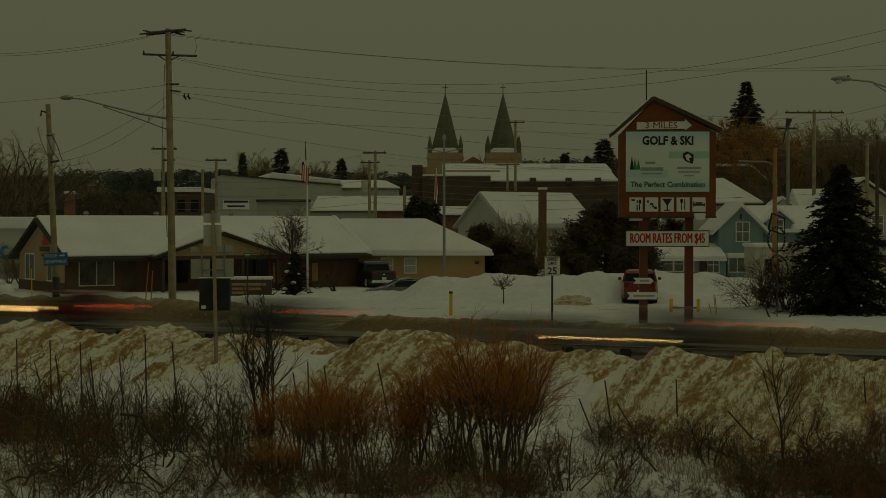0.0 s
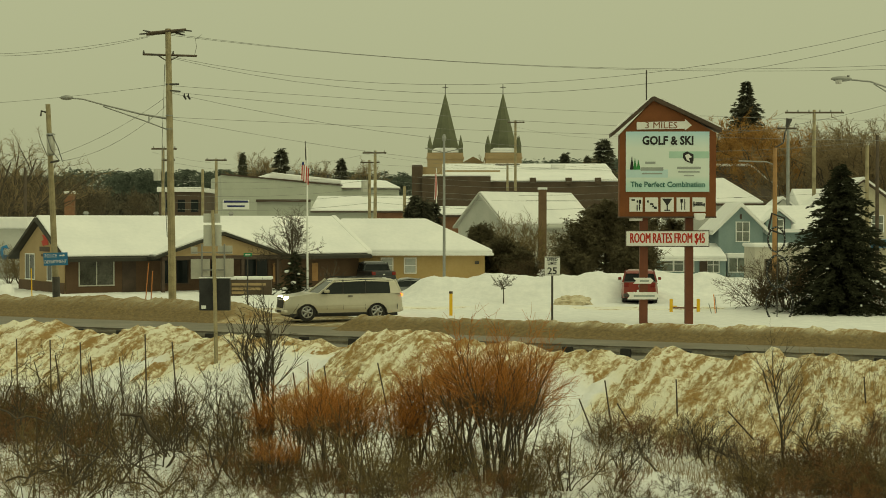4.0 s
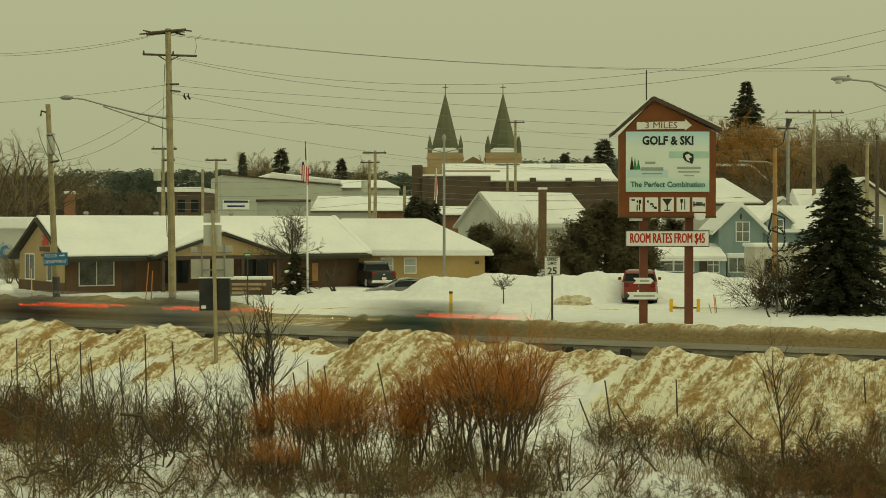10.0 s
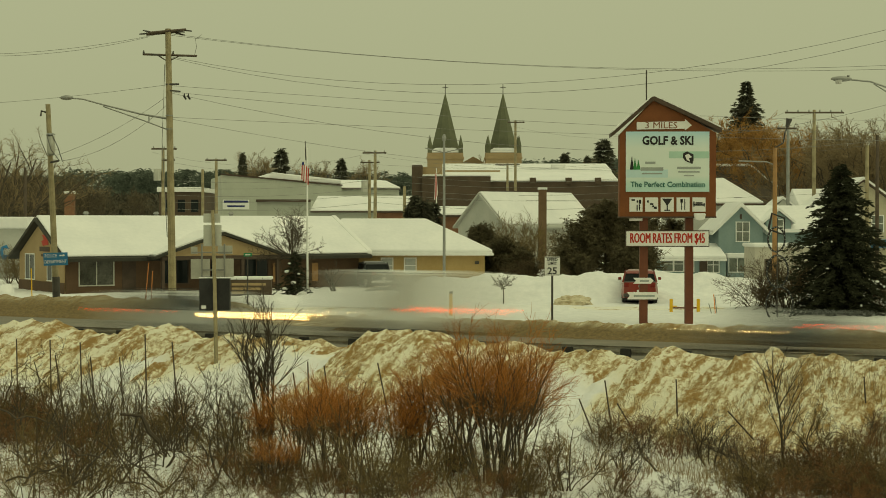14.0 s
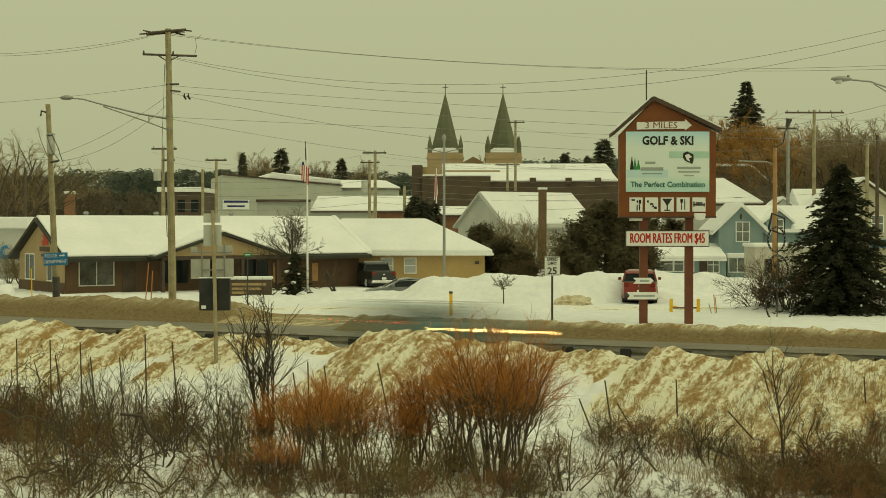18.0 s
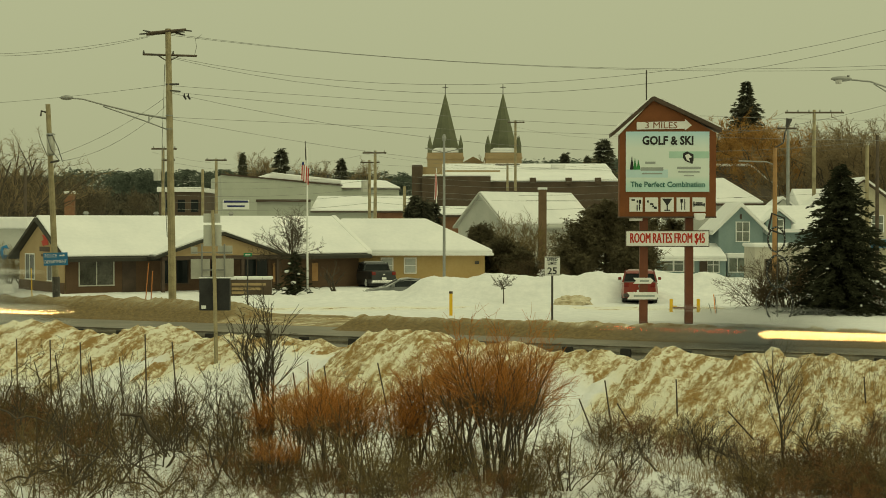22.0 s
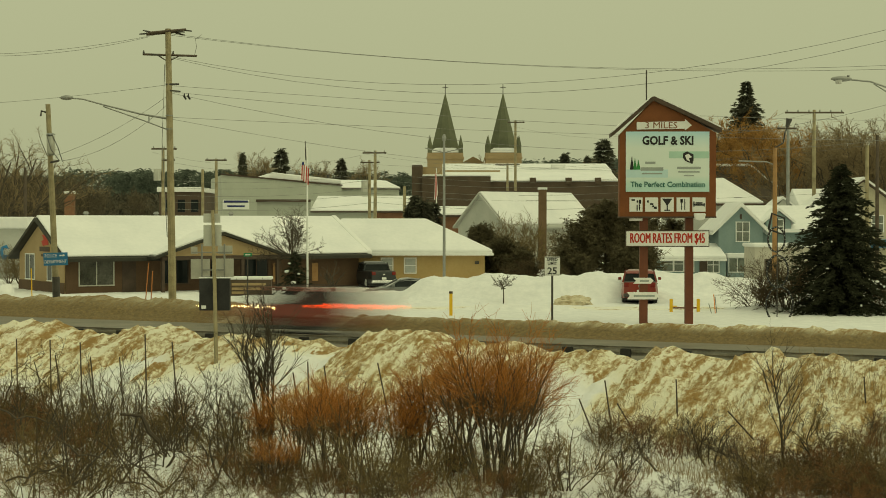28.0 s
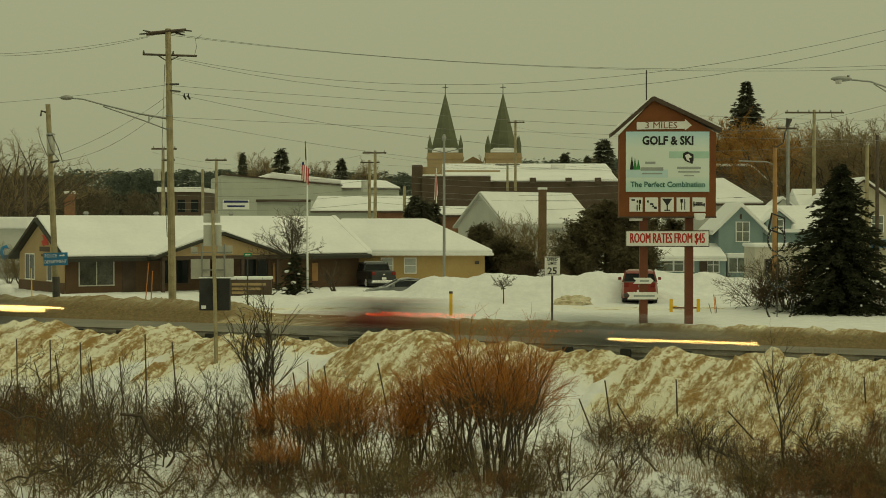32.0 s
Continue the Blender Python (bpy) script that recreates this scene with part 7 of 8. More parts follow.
def side_slab(pts, sy, w, zb, H):
    """A thin panel lying on the sloping side of the cabin."""
    bm = bmesh.new()
    rows = []
    for out in (0.014, -0.03):
        rows.append([bm.verts.new((x, sy * (w - 0.05 + out - 0.17 * (z - zb) / (H - 0.11 - zb)), z)) for x, z in pts])
    a, b = rows
    fs = [bm.faces.new(a), bm.faces.new(b[::-1])]
    for i in range(4):
        fs.append(bm.faces.new((a[i], b[i], b[(i + 1) % 4], a[(i + 1) % 4])))
    bmesh.ops.recalc_face_normals(bm, faces=fs)
    return bm


KINDS = {
    # length, width, height, wheel radius, wheel places, nose, hood end, belt height, hood height, cabin bottom, cabin top
    "sedan": dict(L=4.8, W=1.82, R=0.33, wheels=(1.45, -1.35), hood=0.88, belt=0.95, deck=1.0, cabin=((1.15, -1.75), (0.35, -0.95)), H=1.45),
    "hatch": dict(L=4.3, W=1.76, R=0.32, wheels=(1.35, -1.25), hood=0.92, belt=0.98, deck=1.0, cabin=((1.1, -1.98), (0.3, -1.6)), H=1.52),
    "crossover": dict(L=4.6, W=1.85, R=0.36, wheels=(1.38, -1.3), hood=1.02, belt=1.1, deck=1.12, cabin=((1.3, -2.2), (0.42, -1.9)), H=1.66),
    "suv": dict(L=5.5, W=2.0, R=0.41, wheels=(1.75, -1.5), hood=1.22, belt=1.24, deck=1.26, cabin=((1.2, -2.66), (0.42, -2.42)), H=1.9),
    "pickup": dict(L=5.5, W=1.95, R=0.39, wheels=(1.72, -1.72), hood=1.12, belt=1.16, deck=1.16, cabin=((1.2, -1.22), (0.2, -1.08)), H=1.78),
    "van": dict(L=5.4, W=2.0, R=0.36, wheels=(1.75, -1.5), hood=1.15, belt=1.15, deck=1.2, cabin=((2.0, -2.62), (1.25, -2.55)), H=2.6),
}


def rounded_body(bm, h, w, belt):
    """Cut the flanks into bands and draw them in at the sill, the belt and both ends."""
    for z in (0.42, 0.56, 0.7, 0.84, 0.98):
        if z < belt - 0.05:
            bmesh.ops.bisect_plane(bm, geom=bm.verts[:] + bm.edges[:] + bm.faces[:], plane_co=(0, 0, z), plane_no=(0, 0, 1))
    for x in (h - 0.2, h - 0.5, h - 0.9, -h + 0.2, -h + 0.5):
        bmesh.ops.bisect_plane(bm, geom=bm.verts[:] + bm.edges[:] + bm.faces[:], plane_co=(x, 0, 0), plane_no=(1, 0, 0))
    for v in bm.verts:
        if abs(v.co.y) < w - 0.01:
            continue
        z = v.co.z
        draw = 0.07 * ease(0.66, 1.2, z) + 0.06 * (1 - ease(0.3, 0.6, z))
        draw += 0.24 * ease(h - 0.95, h, v.co.x) ** 1.6 + 0.13 * ease(h - 0.6, h, -v.co.x) ** 1.5
        v.co.y = math.copysign(w - draw, v.co.y)
    return bm


def vehicle(name, kind, body_mat, label, category, lit=True, group=""):
    k = KINDS[kind]
    L, W, R, H = k["L"], k["W"], k["R"], k["H"]
    h, w = L / 2, W / 2
    f, r = k["wheels"]
    t = thing(name, (0, 0, 0), label, category, group)
    lo = 0.30
    prof = [(h - 0.06, lo)] + arch(f, R + 0.07) + arch(r, R + 0.07) + [(-h + 0.05, lo + 0.06), (-h, 0.62), (-h + 0.05, k["deck"] - 0.08)]
    if kind == "pickup":
        prof += [(-h + 0.07, k["deck"]), (k["cabin"][0][1], k["deck"])]
    else:
        prof += [(-h + 0.16, k["deck"])]
    prof += [(k["cabin"][0][0], k["belt"]), (k["cabin"][0][0] + 0.25, k["hood"] + 0.04), (h - 0.25, k["hood"] - 0.12), (h - 0.06, k["hood"] - 0.3), (h, 0.55)]
    body = part("body", rounded_body(prism(prof, -w, w), h, w, k["belt"]), body_mat, t, "", True)
    body.data.set_sharp_from_angle(angle=radians(38))
    bv = body.modifiers.new("soft_edges", "BEVEL")
    bv.width, bv.segments, bv.limit_method, bv.angle_limit = 0.07, 3, "ANGLE", radians(45)
    (b0, b1), (t0, t1) = k["cabin"]
    zb = k["belt"] - 0.03
    if kind == "pickup":
        zb = k["deck"] - 0.03
    part("glass_house", loft([(b0, zb), (b1, zb)], [(t0, H - 0.11), ((t0 + t1) / 2 + 0.1, H - 0.05), (t1, H - 0.12)], w - 0.05, w - 0.22), GLASS, t, "dark tinted windows")
    if kind == "van":
        part("cargo_side", loft([(0.95, zb), (b1 - 0.012, zb)], [(0.95, H - 0.1), (t1 - 0.012, H - 0.1)], w - 0.03, w - 0.2), body_mat, t)
    roof = part("roof", loft([(t0 + 0.12, H - 0.19), ((t0 + t1) / 2 + 0.1, H - 0.14), (t1 - 0.14, H - 0.2)], [(t0 - 0.15, H - 0.03), ((t0 + t1) / 2 + 0.1, H + 0.015), (t1 + 0.15, H - 0.045)], w - 0.15, w - 0.32), body_mat, t)
    bv = roof.modifiers.new("soft_edges", "BEVEL")
    bv.width, bv.segments = 0.05, 2
    mids = [0.5 * (b0 + b1) + 0.1] if kind in ("sedan", "hatch") else ([0.02] if kind == "pickup" else [0.1, -0.95])
    for sy in (-1, 1):
        for xb, xt in [(b0, t0), (b1, t1)] + [(m, m - 0.05) for m in mids]:
            end = xb in (b0, b1)
            part("pillar", rod([(xb, sy * (w - 0.075), zb), (xt, sy * (w - 0.22), H - 0.08)], 0.05 if end else 0.035, 5), body_mat if end else BLACK, t)
        part("mirror", box(b0 - 0.42, b0 - 0.2, sy * (w + 0.02), sy * (w + 0.2), k["belt"] + 0.02, k["belt"] + 0.17, 0.03), body_mat, t)
        lz = k["hood"] - (0.2 if kind in ("pickup", "suv") else 0.27)
        lamp = 0.085 if kind == "pickup" else 0.075
        part("headlight", box(h - 0.24, h - 0.05 if kind == "pickup" else h - 0.07, sy * (w - 0.6), sy * (w - 0.3), lz - lamp, lz + lamp, 0.02), HEADLAMP if lit else CLEAR_LAMP, t, "lit headlight" if lit else "")
        tz = k["deck"] - 0.13
        if kind in ("crossover", "suv", "hatch"):
            part("quarter_panel", side_slab([(b1 - 0.01, zb), (b1 + 0.52, zb), (t1 + 0.3, H - 0.12), (t1 - 0.01, H - 0.12)], sy, w, zb, H), body_mat, t)
        elif kind == "sedan":
            part("quarter_panel", side_slab([(b1 - 0.01, zb), (b1 + 0.5, zb), (t1 + 0.1, H - 0.12), (t1 - 0.01, H - 0.12)], sy, w, zb, H), body_mat, t)
        tall = (0.06 if lit else 0.11) if kind in ("suv", "van", "pickup") else (0.04 if lit else 0.06)
        part("taillight", box(-h - 0.012, -h + (0.05 if lit else 0.12), sy * (w - 0.4), sy * (w - 0.15), tz - tall, tz + tall, 0.02), TAILLAMP if lit else DULL_LAMP, t, "red taillight")
        part("door_handle", box(-0.35, -0.15, sy * (w - 0.06), sy * (w - 0.005), k["belt"] - 0.16, k["belt"] - 0.11), DARK_STEEL, t)
    part("grille", box(h - 0.05, h + 0.012, -w + 0.5, w - 0.5, 0.58, k["hood"] - 0.16, 0.02), BLACK, t)
    part("grille_bar", box(h - 0.04, h + 0.02, -w + 0.48, w - 0.48, k["hood"] - 0.28, k["hood"] - 0.23, 0.01), CHROME if kind in ("pickup", "suv") else body_mat, t)
    part("lower_intake", box(h - 0.05, h + 0.055, -w + 0.6, w - 0.6, 0.38, 0.48, 0.01), BLACK, t)
    part("front_bumper", box(h - 0.16, h + 0.05, -w + 0.2, w - 0.2, 0.34, 0.52, 0.06), body_mat if kind != "pickup" else CHROME, t)
    part("rear_bumper", box(-h - 0.05, -h + 0.14, -w + 0.12, w - 0.12, 0.38, 0.58, 0.06), CHROME if kind == "pickup" else body_mat, t)
    part("number_plate", box(-h - 0.065, -h - 0.02, -0.15, 0.15, 0.62, 0.77), WHITE_PAINT, t, "blank plate")
    if kind == "pickup":
        part("bed_floor", box(-h + 0.15, b1 - 0.05, -w + 0.15, w - 0.15, k["deck"] + 0.002, k["deck"] + 0.03), BLACK, t, "dark bed cover")
        part("tailgate_badge", box(-h - 0.004, -h + 0.02, -0.08, 0.08, 0.92, 1.0), CHROME, t)
    for sy in (-1, 1):
        for x in (f, r):
            ring = [(px_, sy * (w - 0.035 - (0.02 if x == f else 0.0)), pz_) for px_, pz_ in arch(x, R + 0.075)]
            part("wheel_arch", rod(ring, 0.028, 5), BLACK if kind in ("suv", "crossover", "pickup") else body_mat, t)
        part("sill", box(r + R + 0.1, f - R - 0.1, sy * (w - 0.09), sy * (w - 0.035), 0.29, 0.37, 0.01), BLACK, t, "black sill")
        for x in [b0 - 0.35] + mids + [b1 + 0.2]:
            part("door_seam", box(x - 0.007, x + 0.007, sy * (w - 0.05), sy * (w + 0.003), 0.5, 0.72), BLACK, t)
        part("body_crease", box(r + R + 0.12, f - R - 0.12, sy * (w - 0.02), sy * (w + 0.006), 0.6, 0.63, 0.004), body_mat, t)
        if kind in ("suv", "crossover"):
            part("roof_rail", rod([(t0 - 0.15, sy * (w - 0.34), H + 0.03), (t1 + 0.15, sy * (w - 0.34), H + 0.03)], 0.022, 5), BLACK, t)
    part("underbody", box(-h + 0.25, h - 0.25, -w + 0.12, w - 0.12, 0.2, 0.34), BLACK, t)
    for x in (f, r):
        for sy in (-1, 1):
            q = w - 0.05
            wheel = part("wheel", rod([(x, sy * (q - 0.24), R), (x, sy * (q - 0.22), R), (x, sy * (q - 0.03), R), (x, sy * q, R)], [R - 0.05, R, R, R - 0.05], 20), TYRE, t)
            part("hub", rod([(x, sy * (q - 0.03), R), (x, sy * (q + 0.004), R)], [R * 0.64, R * 0.62], 12), BLACK, wheel)
            spokes = bmesh.new()
            for a in range(6):
                g = 2 * math.pi * a / 6 + 0.3
                rod([(x, sy * (q + 0.006), R), (x + R * 0.58 * math.cos(g), sy * (q + 0.006), R + R * 0.58 * math.sin(g))], [0.06, 0.045], 4, spokes)
            rod([(x + R * 0.6 * math.cos(2 * math.pi * i / 14), sy * (q + 0.004), R + R * 0.6 * math.sin(2 * math.pi * i / 14)) for i in range(15)], 0.025, 4, spokes)
            part("rim", spokes, RIM, wheel)
    return t


def box_truck(body_mat, cab_mat, label, top=4.05, h=3.6):
    t = thing("box_truck", (0, 0, 0), label, "truck")
    w = 1.22
    cargo = part("cargo_box", box(-h, 1.6, -w, w, 1.05, top, 0.03), body_mat, t)
    for z in (1.05, top):
        part("box_rail", box(-h - 0.02, 1.62, -w - 0.02, w + 0.02, z - 0.06, z + 0.06), ALU, cargo)
    for i in range(int(h + 1.4)):
        for sy in (-1, 1):
            part("box_rib", box(-h + 0.7 + i, -h + 0.74 + i, sy * (w - 0.002), sy * (w + 0.018), 1.12, top - 0.07), body_mat, cargo)
    cab = part("cab", prism([(1.72, 0.55), (3.5, 0.55), (3.6, 1.25), (3.25, 1.5), (2.85, 2.35), (2.6, 2.5), (1.72, 2.5)], -1.05, 1.05, bevel=0.06), cab_mat, t)
    part("windscreen", prism([(3.26, 1.53), (2.88, 2.32), (2.92, 2.34), (3.31, 1.54)], -0.9, 0.9), GLASS, cab)
    for sy in (-1, 1):
        part("side_window", prism([(2.0, 1.5), (3.05, 1.5), (2.75, 2.25), (2.0, 2.25)], sy * 1.04, sy * 1.062), GLASS, cab)
        part("headlight", box(3.5, 3.6, sy * 0.5, sy * 0.8, 0.78, 0.98, 0.03), HEADLAMP, cab, "lit headlight")
        part("taillight", box(-h - 0.02, -h + 0.03, sy * 0.85, sy * 1.1, 1.3, 1.46), TAILLAMP, t, "red taillight")
        part("marker_lamp", box(-h - 0.03, -h + 0.03, sy * 0.9, sy * 1.12, top - 0.09, top + 0.02), TAILLAMP, cargo, "lit red marker")
        part("marker_lamp", box(1.55, 1.64, sy * 0.95, sy * 1.15, top - 0.09, top + 0.02), MARKER, cargo, "lit amber marker")
        part("mirror", box(2.8, 2.9, sy * 1.15, sy * 1.35, 1.6, 2.1, 0.02), BLACK, cab)
        for x in (2.6, -2.1):
            wheel = part("wheel", rod([(x, sy * 0.85, 0.48), (x, sy * 0.88, 0.48), (x, sy * 1.1, 0.48), (x, sy * 1.13, 0.48)], [0.42, 0.48, 0.48, 0.42], 20), TYRE, t)
            part("rim", rod([(x, sy * 1.1, 0.48), (x, sy * 1.14, 0.48)], [0.28, 0.24], 12), RIM, wheel)
    part("chassis", box(-h + 0.1, 3.3, -0.45, 0.45, 0.55, 1.04), BLACK, t)
    part("side_skirt", box(-1.2, 1.5, -w + 0.05, w - 0.05, 0.6, 1.0), DARK_STEEL, t)
    part("bumper", box(3.5, 3.72, -1.0, 1.0, 0.45, 0.7, 0.03), DARK_STEEL, t)
    return t


P_RED = paint("red_car_paint", (0.20, 0.026, 0.014))
P_WHITE = paint("white_car_paint", (0.74, 0.74, 0.71))
P_SILVER = paint("silver_car_paint", (0.46, 0.47, 0.46))
P_BLACK = paint("black_car_paint", (0.02, 0.024, 0.026))
P_MAROON = paint("dark_maroon_paint", (0.036, 0.013, 0.014))
P_GREEN = paint("dark_green_car_paint", (0.03, 0.075, 0.06))
P_GREY = paint("grey_car_paint", (0.17, 0.18, 0.18))
P_TEAL = paint("teal_car_paint", (0.10, 0.20, 0.19))
P_NAVY = paint("navy_pickup_paint", (0.02, 0.025, 0.035))
P_TAN = paint("tan_box_paint", (0.70, 0.60, 0.40))

# parked vehicles on the lot
v = vehicle("parked_pickup", "pickup", P_BLACK, "black pickup truck parked nose-in behind a snow bank", "pickup truck", False)
v.matrix_basis = pose(-4.84, 107.08, 0.14, 0, 0, 110)
v = vehicle("parked_sedan", "sedan", P_GREY, "grey sedan half hidden behind ploughed snow", "car", False)
v.matrix_basis = pose(-2.21, 91.5, -0.12, 0, 0, 190)
v = vehicle("parked_pickup", "pickup", paint("dark_red_pickup_paint", (0.24, 0.028, 0.018)), "red pickup truck parked on packed snow", "pickup truck", False)
v.matrix_basis = pose(10.718, 86.2, 0.2, 0, 0, 83)
for c in v.children:
    if c.name.startswith("rear_bumper"):
        c.data.materials[0] = DARK_STEEL

NEAR, FAR = 3.4, 8.9            # the two lanes, counted from the guardrail
PACE = 10.6                     # metres in a tenth of a second of this speeded-up film


def lane_pose(u, lane, lean=0.0):
    x, y = road_xy(u, NEAR if lane == "N" else FAR)
    return pose(x, y, 0.055, 0, 0, (-26 if lane == "N" else 154) + lean)


def trips(ob, length, runs, slot, pace=PACE):
    """Key a vehicle that crosses the view in turn in one lane and in the other, and waits out of sight between."""
    rows = []
    far_end, near_end = -(70 + slot * 13.0), 62 + slot * 13.0   # waiting places beyond either end

    def wait(t, side, heading):
        x, y = road_xy(side, 1.3 if heading == "N" else 12.0)
        rows.append((t, pose(x, y, 0.05, 0, 0, -26 if heading == "N" else 154)))
    for i, (t, lane, u) in enumerate(runs):
        s = 1 if lane == "N" else -1
        c = u - length / 2
        enter, leave = (far_end, near_end) if lane == "N" else (near_end, far_end)
        if i == 0:
            if t > 0.75:
                wait(0.0, enter, lane)
                wait(t - 0.72, enter, lane)
        else:
            wait(t - 0.72, enter, lane)
        for k in (-4.5, -3, 0, 3, 4.5):
            if t + 0.1 * k > -0.001 and t + 0.1 * k < 32.001:
                rows.append((t + 0.1 * k, lane_pose(c + s * pace * k, lane)))
        if t + 0.72 < 32:
            wait(t + 0.72, leave, lane)
            if i + 1 < len(runs):
                # turn round on the spot, out of sight
                x, y = road_xy(leave, 6.6)
                h = -26 if lane == "N" else 154
                for j in (1, 2):
                    rows.append((t + 0.72 + 0.08 * j, pose(x, y, 0.05, 0, 0, h + 60 * j)))
                wait(t + 0.98, leave, "F" if lane == "N" else "N")
            else:
                wait(32.0, leave, lane)
    if rows[0][0] > 0:
        rows.insert(0, (0.0, rows[0][1]))
    walk(ob, rows)


def at(x, y, turn, z=0.22):
    return pose(x, y, z, 0, 0, turn)


# through traffic: kind, paint, label, then times, lanes and places along the road
TRAFFIC = [
    ("hatch", P_RED, "red hatchback driving past", [(0.0, "F", -20.126), (4.6, "N", -3.521), (30.0, "F", -26.55)]),
    ("suv", P_RED, "red sport utility driving past", [(28.0, "F", -8.132)]),
    ("hatch", P_RED, "red hatchback driving past", [(32.0, "F", -5.294)]),
    ("sedan", P_GREEN, "dark green sedan driving past", [(0.0, "F", -9.817), (8.0, "N", -8.234), (10.0, "F", -3.066), (20.0, "N", -17.645), (25.0, "F", -10.608), (29.0, "N", -20.622)]),
    ("sedan", P_GREY, "grey sedan driving past", [(0.0, "F", 7.561), (7.0, "N", -7.297), (14.0, "F", 11.688), (20.0, "N", 12.594), (23.5, "F", 2.931), (31.0, "N", -7.417)]),
    ("suv", P_SILVER, "silver sport utility driving past", [(1.0, "N", 5.704), (9.0, "F", -18.489), (14.0, "N", -9.038), (23.0, "F", 9.265), (31.3, "N", -17.784)]),
    ("van", P_WHITE, "tall white van driving past", [(3.0, "F", -17.261), (8.0, "N", -19.047), (14.0, "F", -3.713), (22.0, "N", -20.622)]),
    ("suv", P_BLACK, "black sport utility driving past", [(2.0, "N", -6.609), (7.0, "F", 0.758), (9.0, "N", 0.129), (19.5, "F", -3.472)]),
    ("sedan", P_GREY, "grey sedan driving past", [(0.0, "N", 4.728), (8.0, "F", -18.784), (13.0, "N", -9.628), (19.0, "F", -21.799), (32.0, "N", 7.195)]),
    ("suv", P_BLACK, "black sport utility driving past", [(0.0, "N", -21.496), (6.0, "F", -2.166), (12.0, "N", -21.496), (20.0, "F", -1.814), (32.0, "N", -21.204)]),
    ("crossover", P_TEAL, "teal crossover driving past", [(11.0, "N", 6.339), (13.0, "F", -5.171), (18.0, "N", 0.552), (24.5, "F", -2.757)]),
    ("crossover", P_SILVER, "silver crossover driving past", [(1.0, "F", -14.752), (3.5, "N", 0.193), (11.0, "F", 4.653), (17.6, "N", 0.193), (20.0, "F", 4.227), (31.6, "N", -3.072)]),
    ("sedan", P_MAROON, "dark maroon sedan driving past", [(10.0, "F", -22.261), (13.5, "N", -14.522), (19.0, "F", -19.288), (24.0, "N", 0.721)]),
    ("pickup", P_BLACK, "black pickup truck driving past", [(17.0, "N", 11.38), (20.0, "F", -13.446), (31.0, "N", 10.084)]),
    ("hatch", P_GREY, "grey hatchback driving past", [(10.0, "F", -14.893), (13.0, "N", 12.766), (16.5, "F", 2.493), (21.5, "N", 0.404), (23.5, "F", -17.174)]),
    ("sedan", P_BLACK, "black sedan driving past", [(1.5, "F", -4.196), (3.5, "N", -10.649), (6.5, "F", -4.196), (8.5, "N", -15.7), (12.5, "F", -16.597), (17.5, "N", 2.38)]),
    ("suv", P_SILVER, "silver sport utility driving past", [(6.5, "N", 8.057), (11.5, "F", -7.418), (13.5, "N", -0.02), (20.5, "F", -10.794), (22.5, "N", -2.983), (27.5, "F", 7.885), (29.3, "N", 7.758)]),
    ("sedan", P_GREY, "grey sedan driving past", [(2.5, "F", 10.73), (8.5, "N", -8.234), (29.6, "F", 10.923)]),
    ("hatch", P_GREEN, "dark green hatchback driving past", [(10.5, "N", -3.117), (26.3, "F", -1.58), (31.6, "N", -10.549)]),
    ("crossover", P_BLACK, "black crossover driving past", [(12.5, "N", -19.104), (15.5, "F", -6.411), (26.0, "N", -8.186), (30.3, "F", -13.391)]),
    ("sedan", P_SILVER, "silver sedan driving past", [(19.5, "N", -3.972), (26.8, "F", -6.411), (28.6, "N", -14.363)]),
    ("suv", P_WHITE, "white sport utility driving past", [(18.5, "N", -2.097), (29.6, "F", -14.333), (31.6, "N", 5.936)]),
    ("crossover", P_GREY, "grey crossover driving past", [(21.5, "N", -15.89), (25.2, "F", 11.115)]),
    ("pickup", P_GREY, "grey pickup truck driving past", [(22.0, "N", 12.25)]),
    ("hatch", P_SILVER, "silver hatchback driving past", [(22.5, "N", 8.906)]),
    ("pickup", P_SILVER, "silver pickup truck driving past", [(11.0, "N", -13.285), (21.0, "F", -18.048), (25.5, "N", -18.624), (30.0, "F", -6.236)]),
]


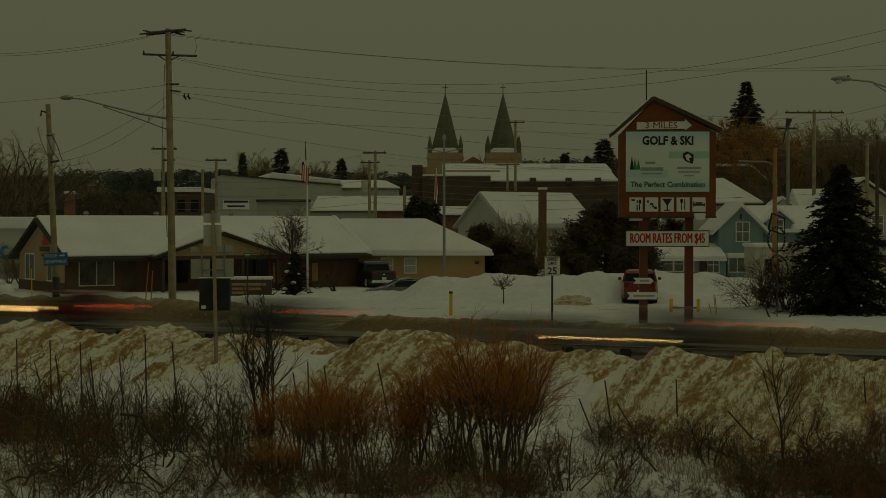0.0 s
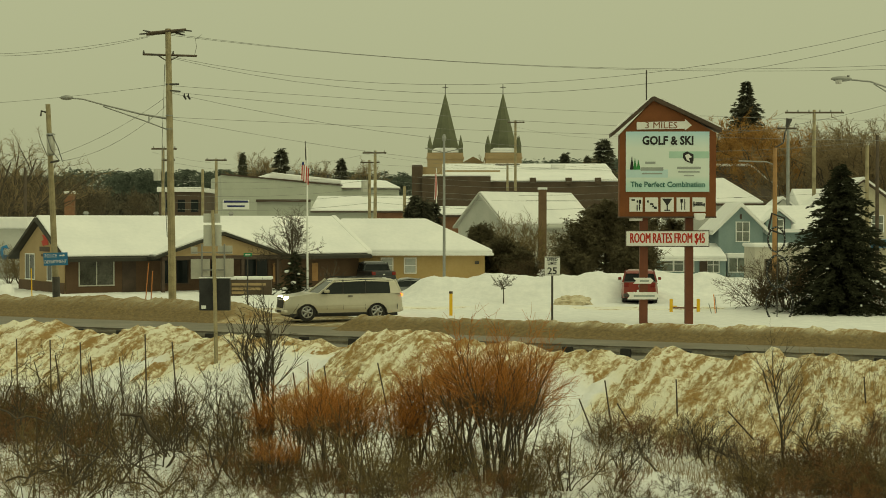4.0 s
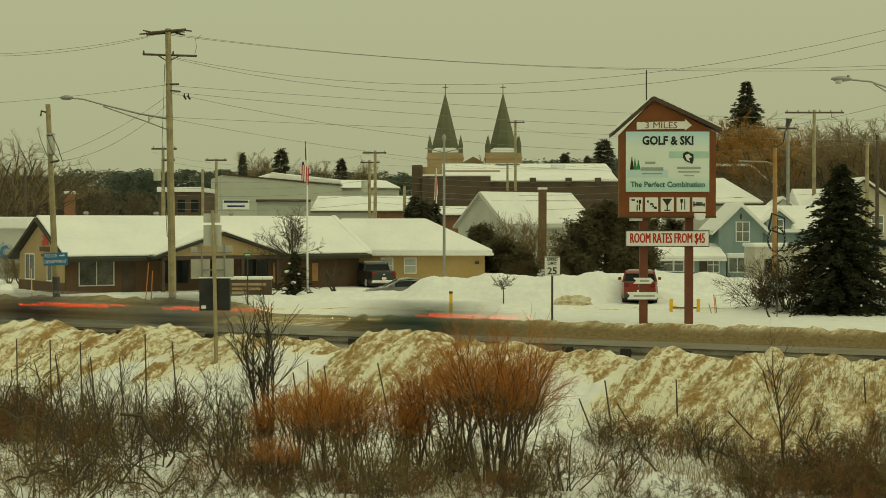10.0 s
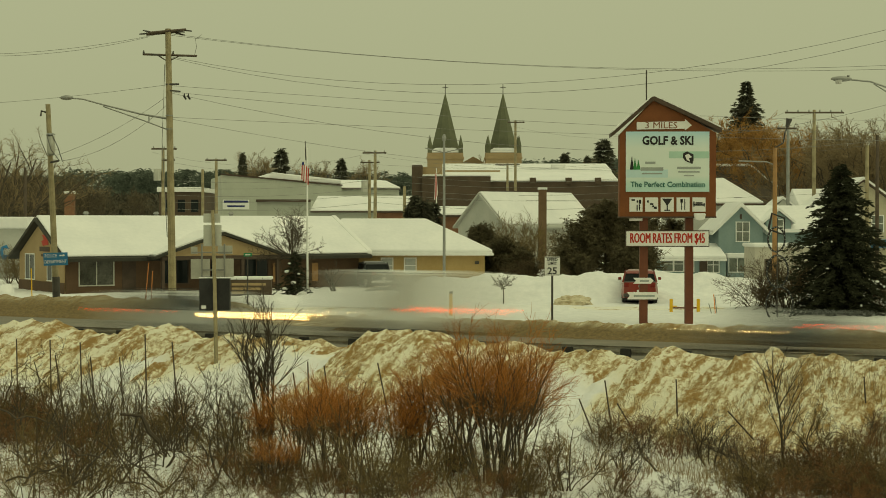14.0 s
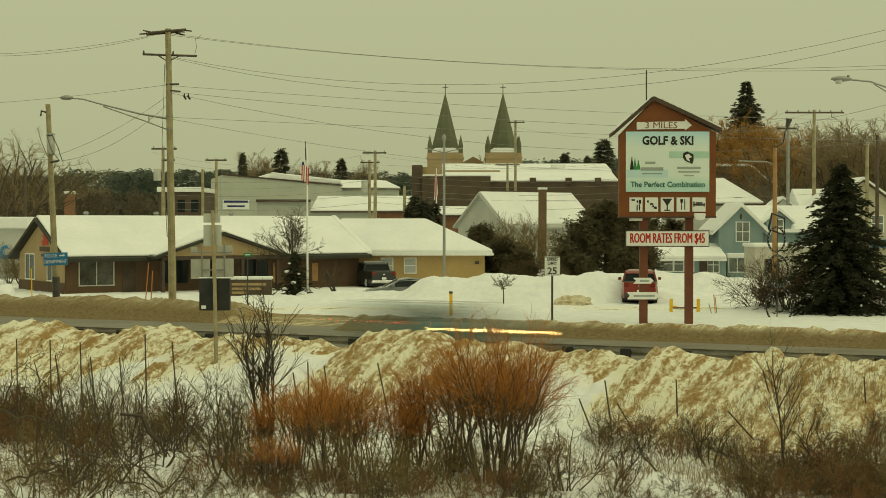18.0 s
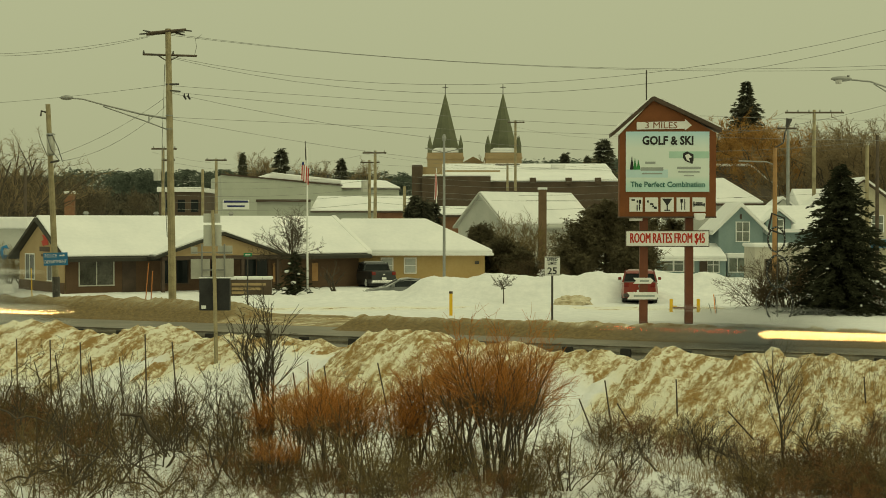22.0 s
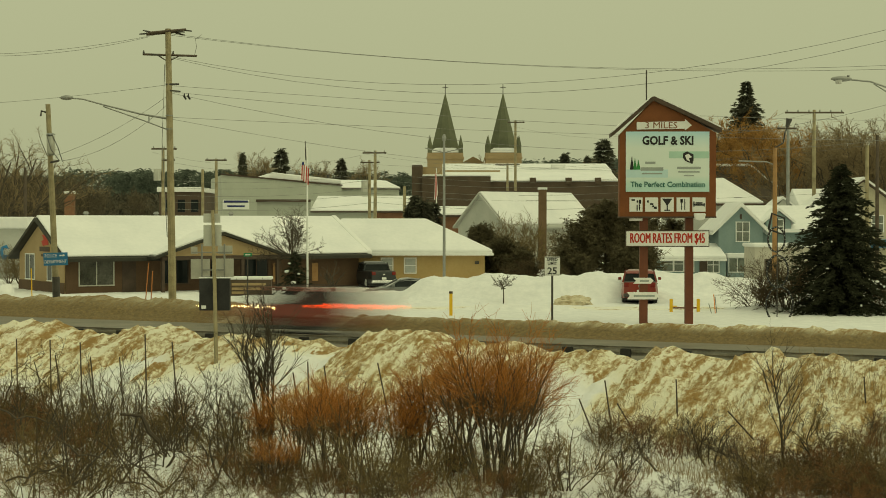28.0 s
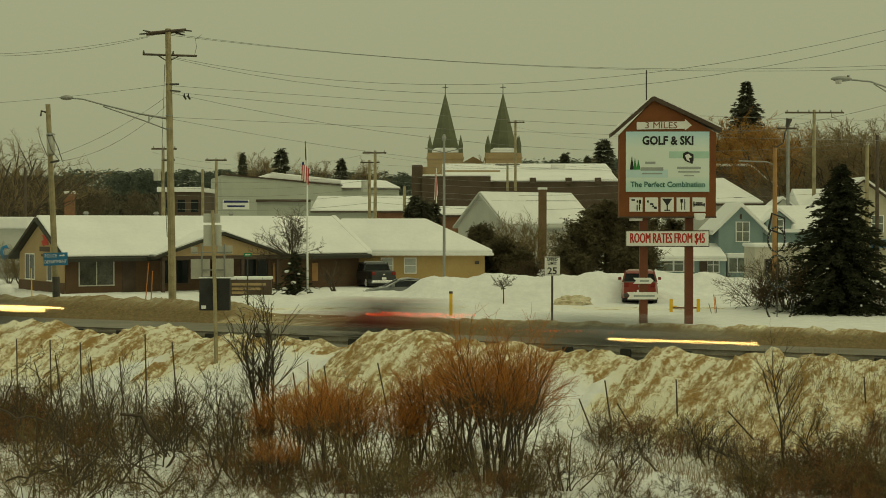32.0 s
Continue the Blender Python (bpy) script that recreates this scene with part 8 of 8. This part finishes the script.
def motions():
    slot = 0
    for kind, pm, label, runs in TRAFFIC:
        ob = vehicle("car" if kind not in ("pickup", "van") else kind + "_vehicle", kind, pm, label, "car" if kind not in ("pickup", "van") else kind, True, "passing vehicles")
        trips(ob, KINDS[kind]["L"], runs, slot)
        slot += 1
    for pm, label, top, h, runs in (
            (P_WHITE, "white box truck with lit marker lamps", 4.05, 3.6, [(7.5, "F", 11.019)]),
            (paint("grey_tan_box_paint", (0.42, 0.38, 0.30)), "grey-tan box truck with lit marker lamps", 3.35, 3.6, [(12.0, "F", 16.442)]),
            (P_TAN, "tan box truck with lit marker lamps", 4.05, 3.6, [(14.5, "F", -3.472), (26.5, "N", -3.521)]),
            (P_TAN, "long tan box truck with lit marker lamps", 4.05, 5.2, [(31.3, "F", 6.02)])):
        ob = box_truck(pm, P_WHITE, label, top, h)
        trips(ob, 2 * h, runs, slot, 5.6)
        slot += 1.4

    def out_left(t, turn=154):
        """Down the far lane and out of sight."""
        return [(t + 0.1, lane_pose(-45, "F")), (t + 0.5, lane_pose(-66 - 3 * t, "F")), (32.0, lane_pose(-68 - 3 * t, "F"))]
    # vehicles that come down the side street, wait at the junction and pull away
    red = vehicle("red_pickup", "pickup", P_RED, "red double-cab pickup truck pulling out of the side street", "pickup truck")
    walk(red, [(0.0, at(48, 82, 180)), (1.6, at(46, 82, 180)), (2.0, at(7.789, 82, 180)), (2.3, at(-1.21, 77, 190)), (2.5, at(-4.219, 71.6, 202, 0.12)),
               (2.85, at(-4.315, 71.5, 202, 0.12)), (3.0, at(-5.465, 70.2, 180, 0.08)), (3.2, lane_pose(-27, "F"))] + out_left(3.3))
    subu = vehicle("large_sport_utility", "suv", paint("champagne_car_paint", (0.52, 0.49, 0.40)), "large champagne-silver sport utility waiting at the junction", "car")
    walk(subu, [(0.0, at(60, 82, 180)), (2.6, at(58, 82, 180)), (2.9, at(11.596, 82, 180)), (3.0, at(7.596, 81.5, 180)), (3.1, at(6.248, 81, 180)), (3.5, at(-1.365, 78, 188)),
                (4.0, at(-4.718, 71.8, 200, 0.12)), (5.6, at(-4.718, 71.8, 200, 0.12)), (5.7, at(-5.06, 71.2, 185, 0.1)), (5.85, lane_pose(-27, "F"))] + out_left(5.95))
    maroon = vehicle("maroon_hatchback", "hatch", P_MAROON, "dark maroon hatchback waiting at the junction", "car")
    walk(maroon, [(0.0, at(72, 82, 180)), (4.6, at(70, 82, 180)), (5.3, at(1.764, 81, 180)), (5.9, at(1.562, 81, 180)), (6.0, at(-0.114, 80, 186)), (6.1, at(-3.053, 75, 196)),
                  (6.2, at(-4.435, 72.2, 200, 0.14)), (7.85, at(-4.551, 72, 200, 0.14)), (8.0, at(-5.223, 71, 184, 0.1)), (8.2, lane_pose(-27, "F"))] + out_left(8.3))
    silver = vehicle("silver_crossover", "crossover", P_SILVER, "silver crossover waiting in the side street", "car")
    walk(silver, [(0.0, at(84, 82, 180)), (5.8, at(82, 82, 180)), (6.2, at(7.983, 81, 180, 0.0)), (6.35, at(2.885, 80, 181, 0.0)), (6.5, at(2.622, 79.8, 184, 0.0)), (8.35, at(2.561, 79.7, 184, 0.0)),
                  (8.45, at(-2.785, 75, 196)), (8.55, at(-4.538, 72.2, 200, 0.14)), (8.9, at(-4.628, 72.0, 198, 0.14)), (9.0, at(-5.299, 71, 184, 0.1)), (9.2, lane_pose(-27, "F"))] + out_left(9.3))
    black = vehicle("black_sedan", "sedan", P_BLACK, "black sedan waiting in the side street", "car")
    walk(black, [(0.0, at(96, 82, 180)), (7.5, at(94, 82, 180)), (7.85, at(11.888, 82, 180)), (8.1, at(11.361, 82, 180)), (8.4, at(3.702, 81, 180)), (9.15, at(3.5, 81, 180)),
                 (9.35, at(-3.805, 74, 196)), (9.5, at(-6.646, 70.5, 170, 0.08)), (9.65, lane_pose(-30, "F"))] + out_left(9.75))
    turner = vehicle("dark_sedan", "sedan", P_BLACK, "dark sedan turning into the snowy side street", "car")
    walk(turner, [(0.0, lane_pose(-150, "N")), (16.3, lane_pose(-150, "N")), (16.6, lane_pose(-50, "N")), (16.75, lane_pose(-24, "N")), (16.9, at(-7.2, 72.6, 28, 0.1)),
                  (17.0, at(-1.339, 77.0, 24)), (17.1, at(5.2, 80.2, 12)), (17.5, at(52, 82, 0)), (32.0, at(56, 82, 0))])
    # two pickups that nose out slowly towards the camera's side of the road
    for name, pm, label, t, x in (("dark_pickup", P_NAVY, "dark pickup truck with lit headlights nosing onto the road", 2.0, 195), ("silver_pickup", P_SILVER, "silver pickup truck with lit headlights nosing onto the road", 6.0, 124)):
        ob = vehicle(name, "pickup", pm, label, "pickup truck")
        u = -17.143 if x == 195 else -18.981
        def nose(du, dv, turn):
            xx, yy = road_xy(u + du, 4.8 + dv)
            return pose(xx, yy, 0.055, 0, 0, turn)
        walk(ob, [(0.0, lane_pose(-200 - x, "N")), (t - 0.7, lane_pose(-200 - x, "N")), (t - 0.3, nose(-30, -1.5, -26)), (t - 0.1, nose(-1.2, 0.6, -62)), (t, nose(0, 0, -78)), (t + 0.1, nose(1.5, -1.2, -64)),
                  (t + 0.2, nose(8, -2.2, -26)), (t + 0.5, lane_pose(u + 42, "N")), (t + 0.9, lane_pose(u + 330 + x, "N")), (32.0, lane_pose(u + 335 + x, "N"))])


motions()
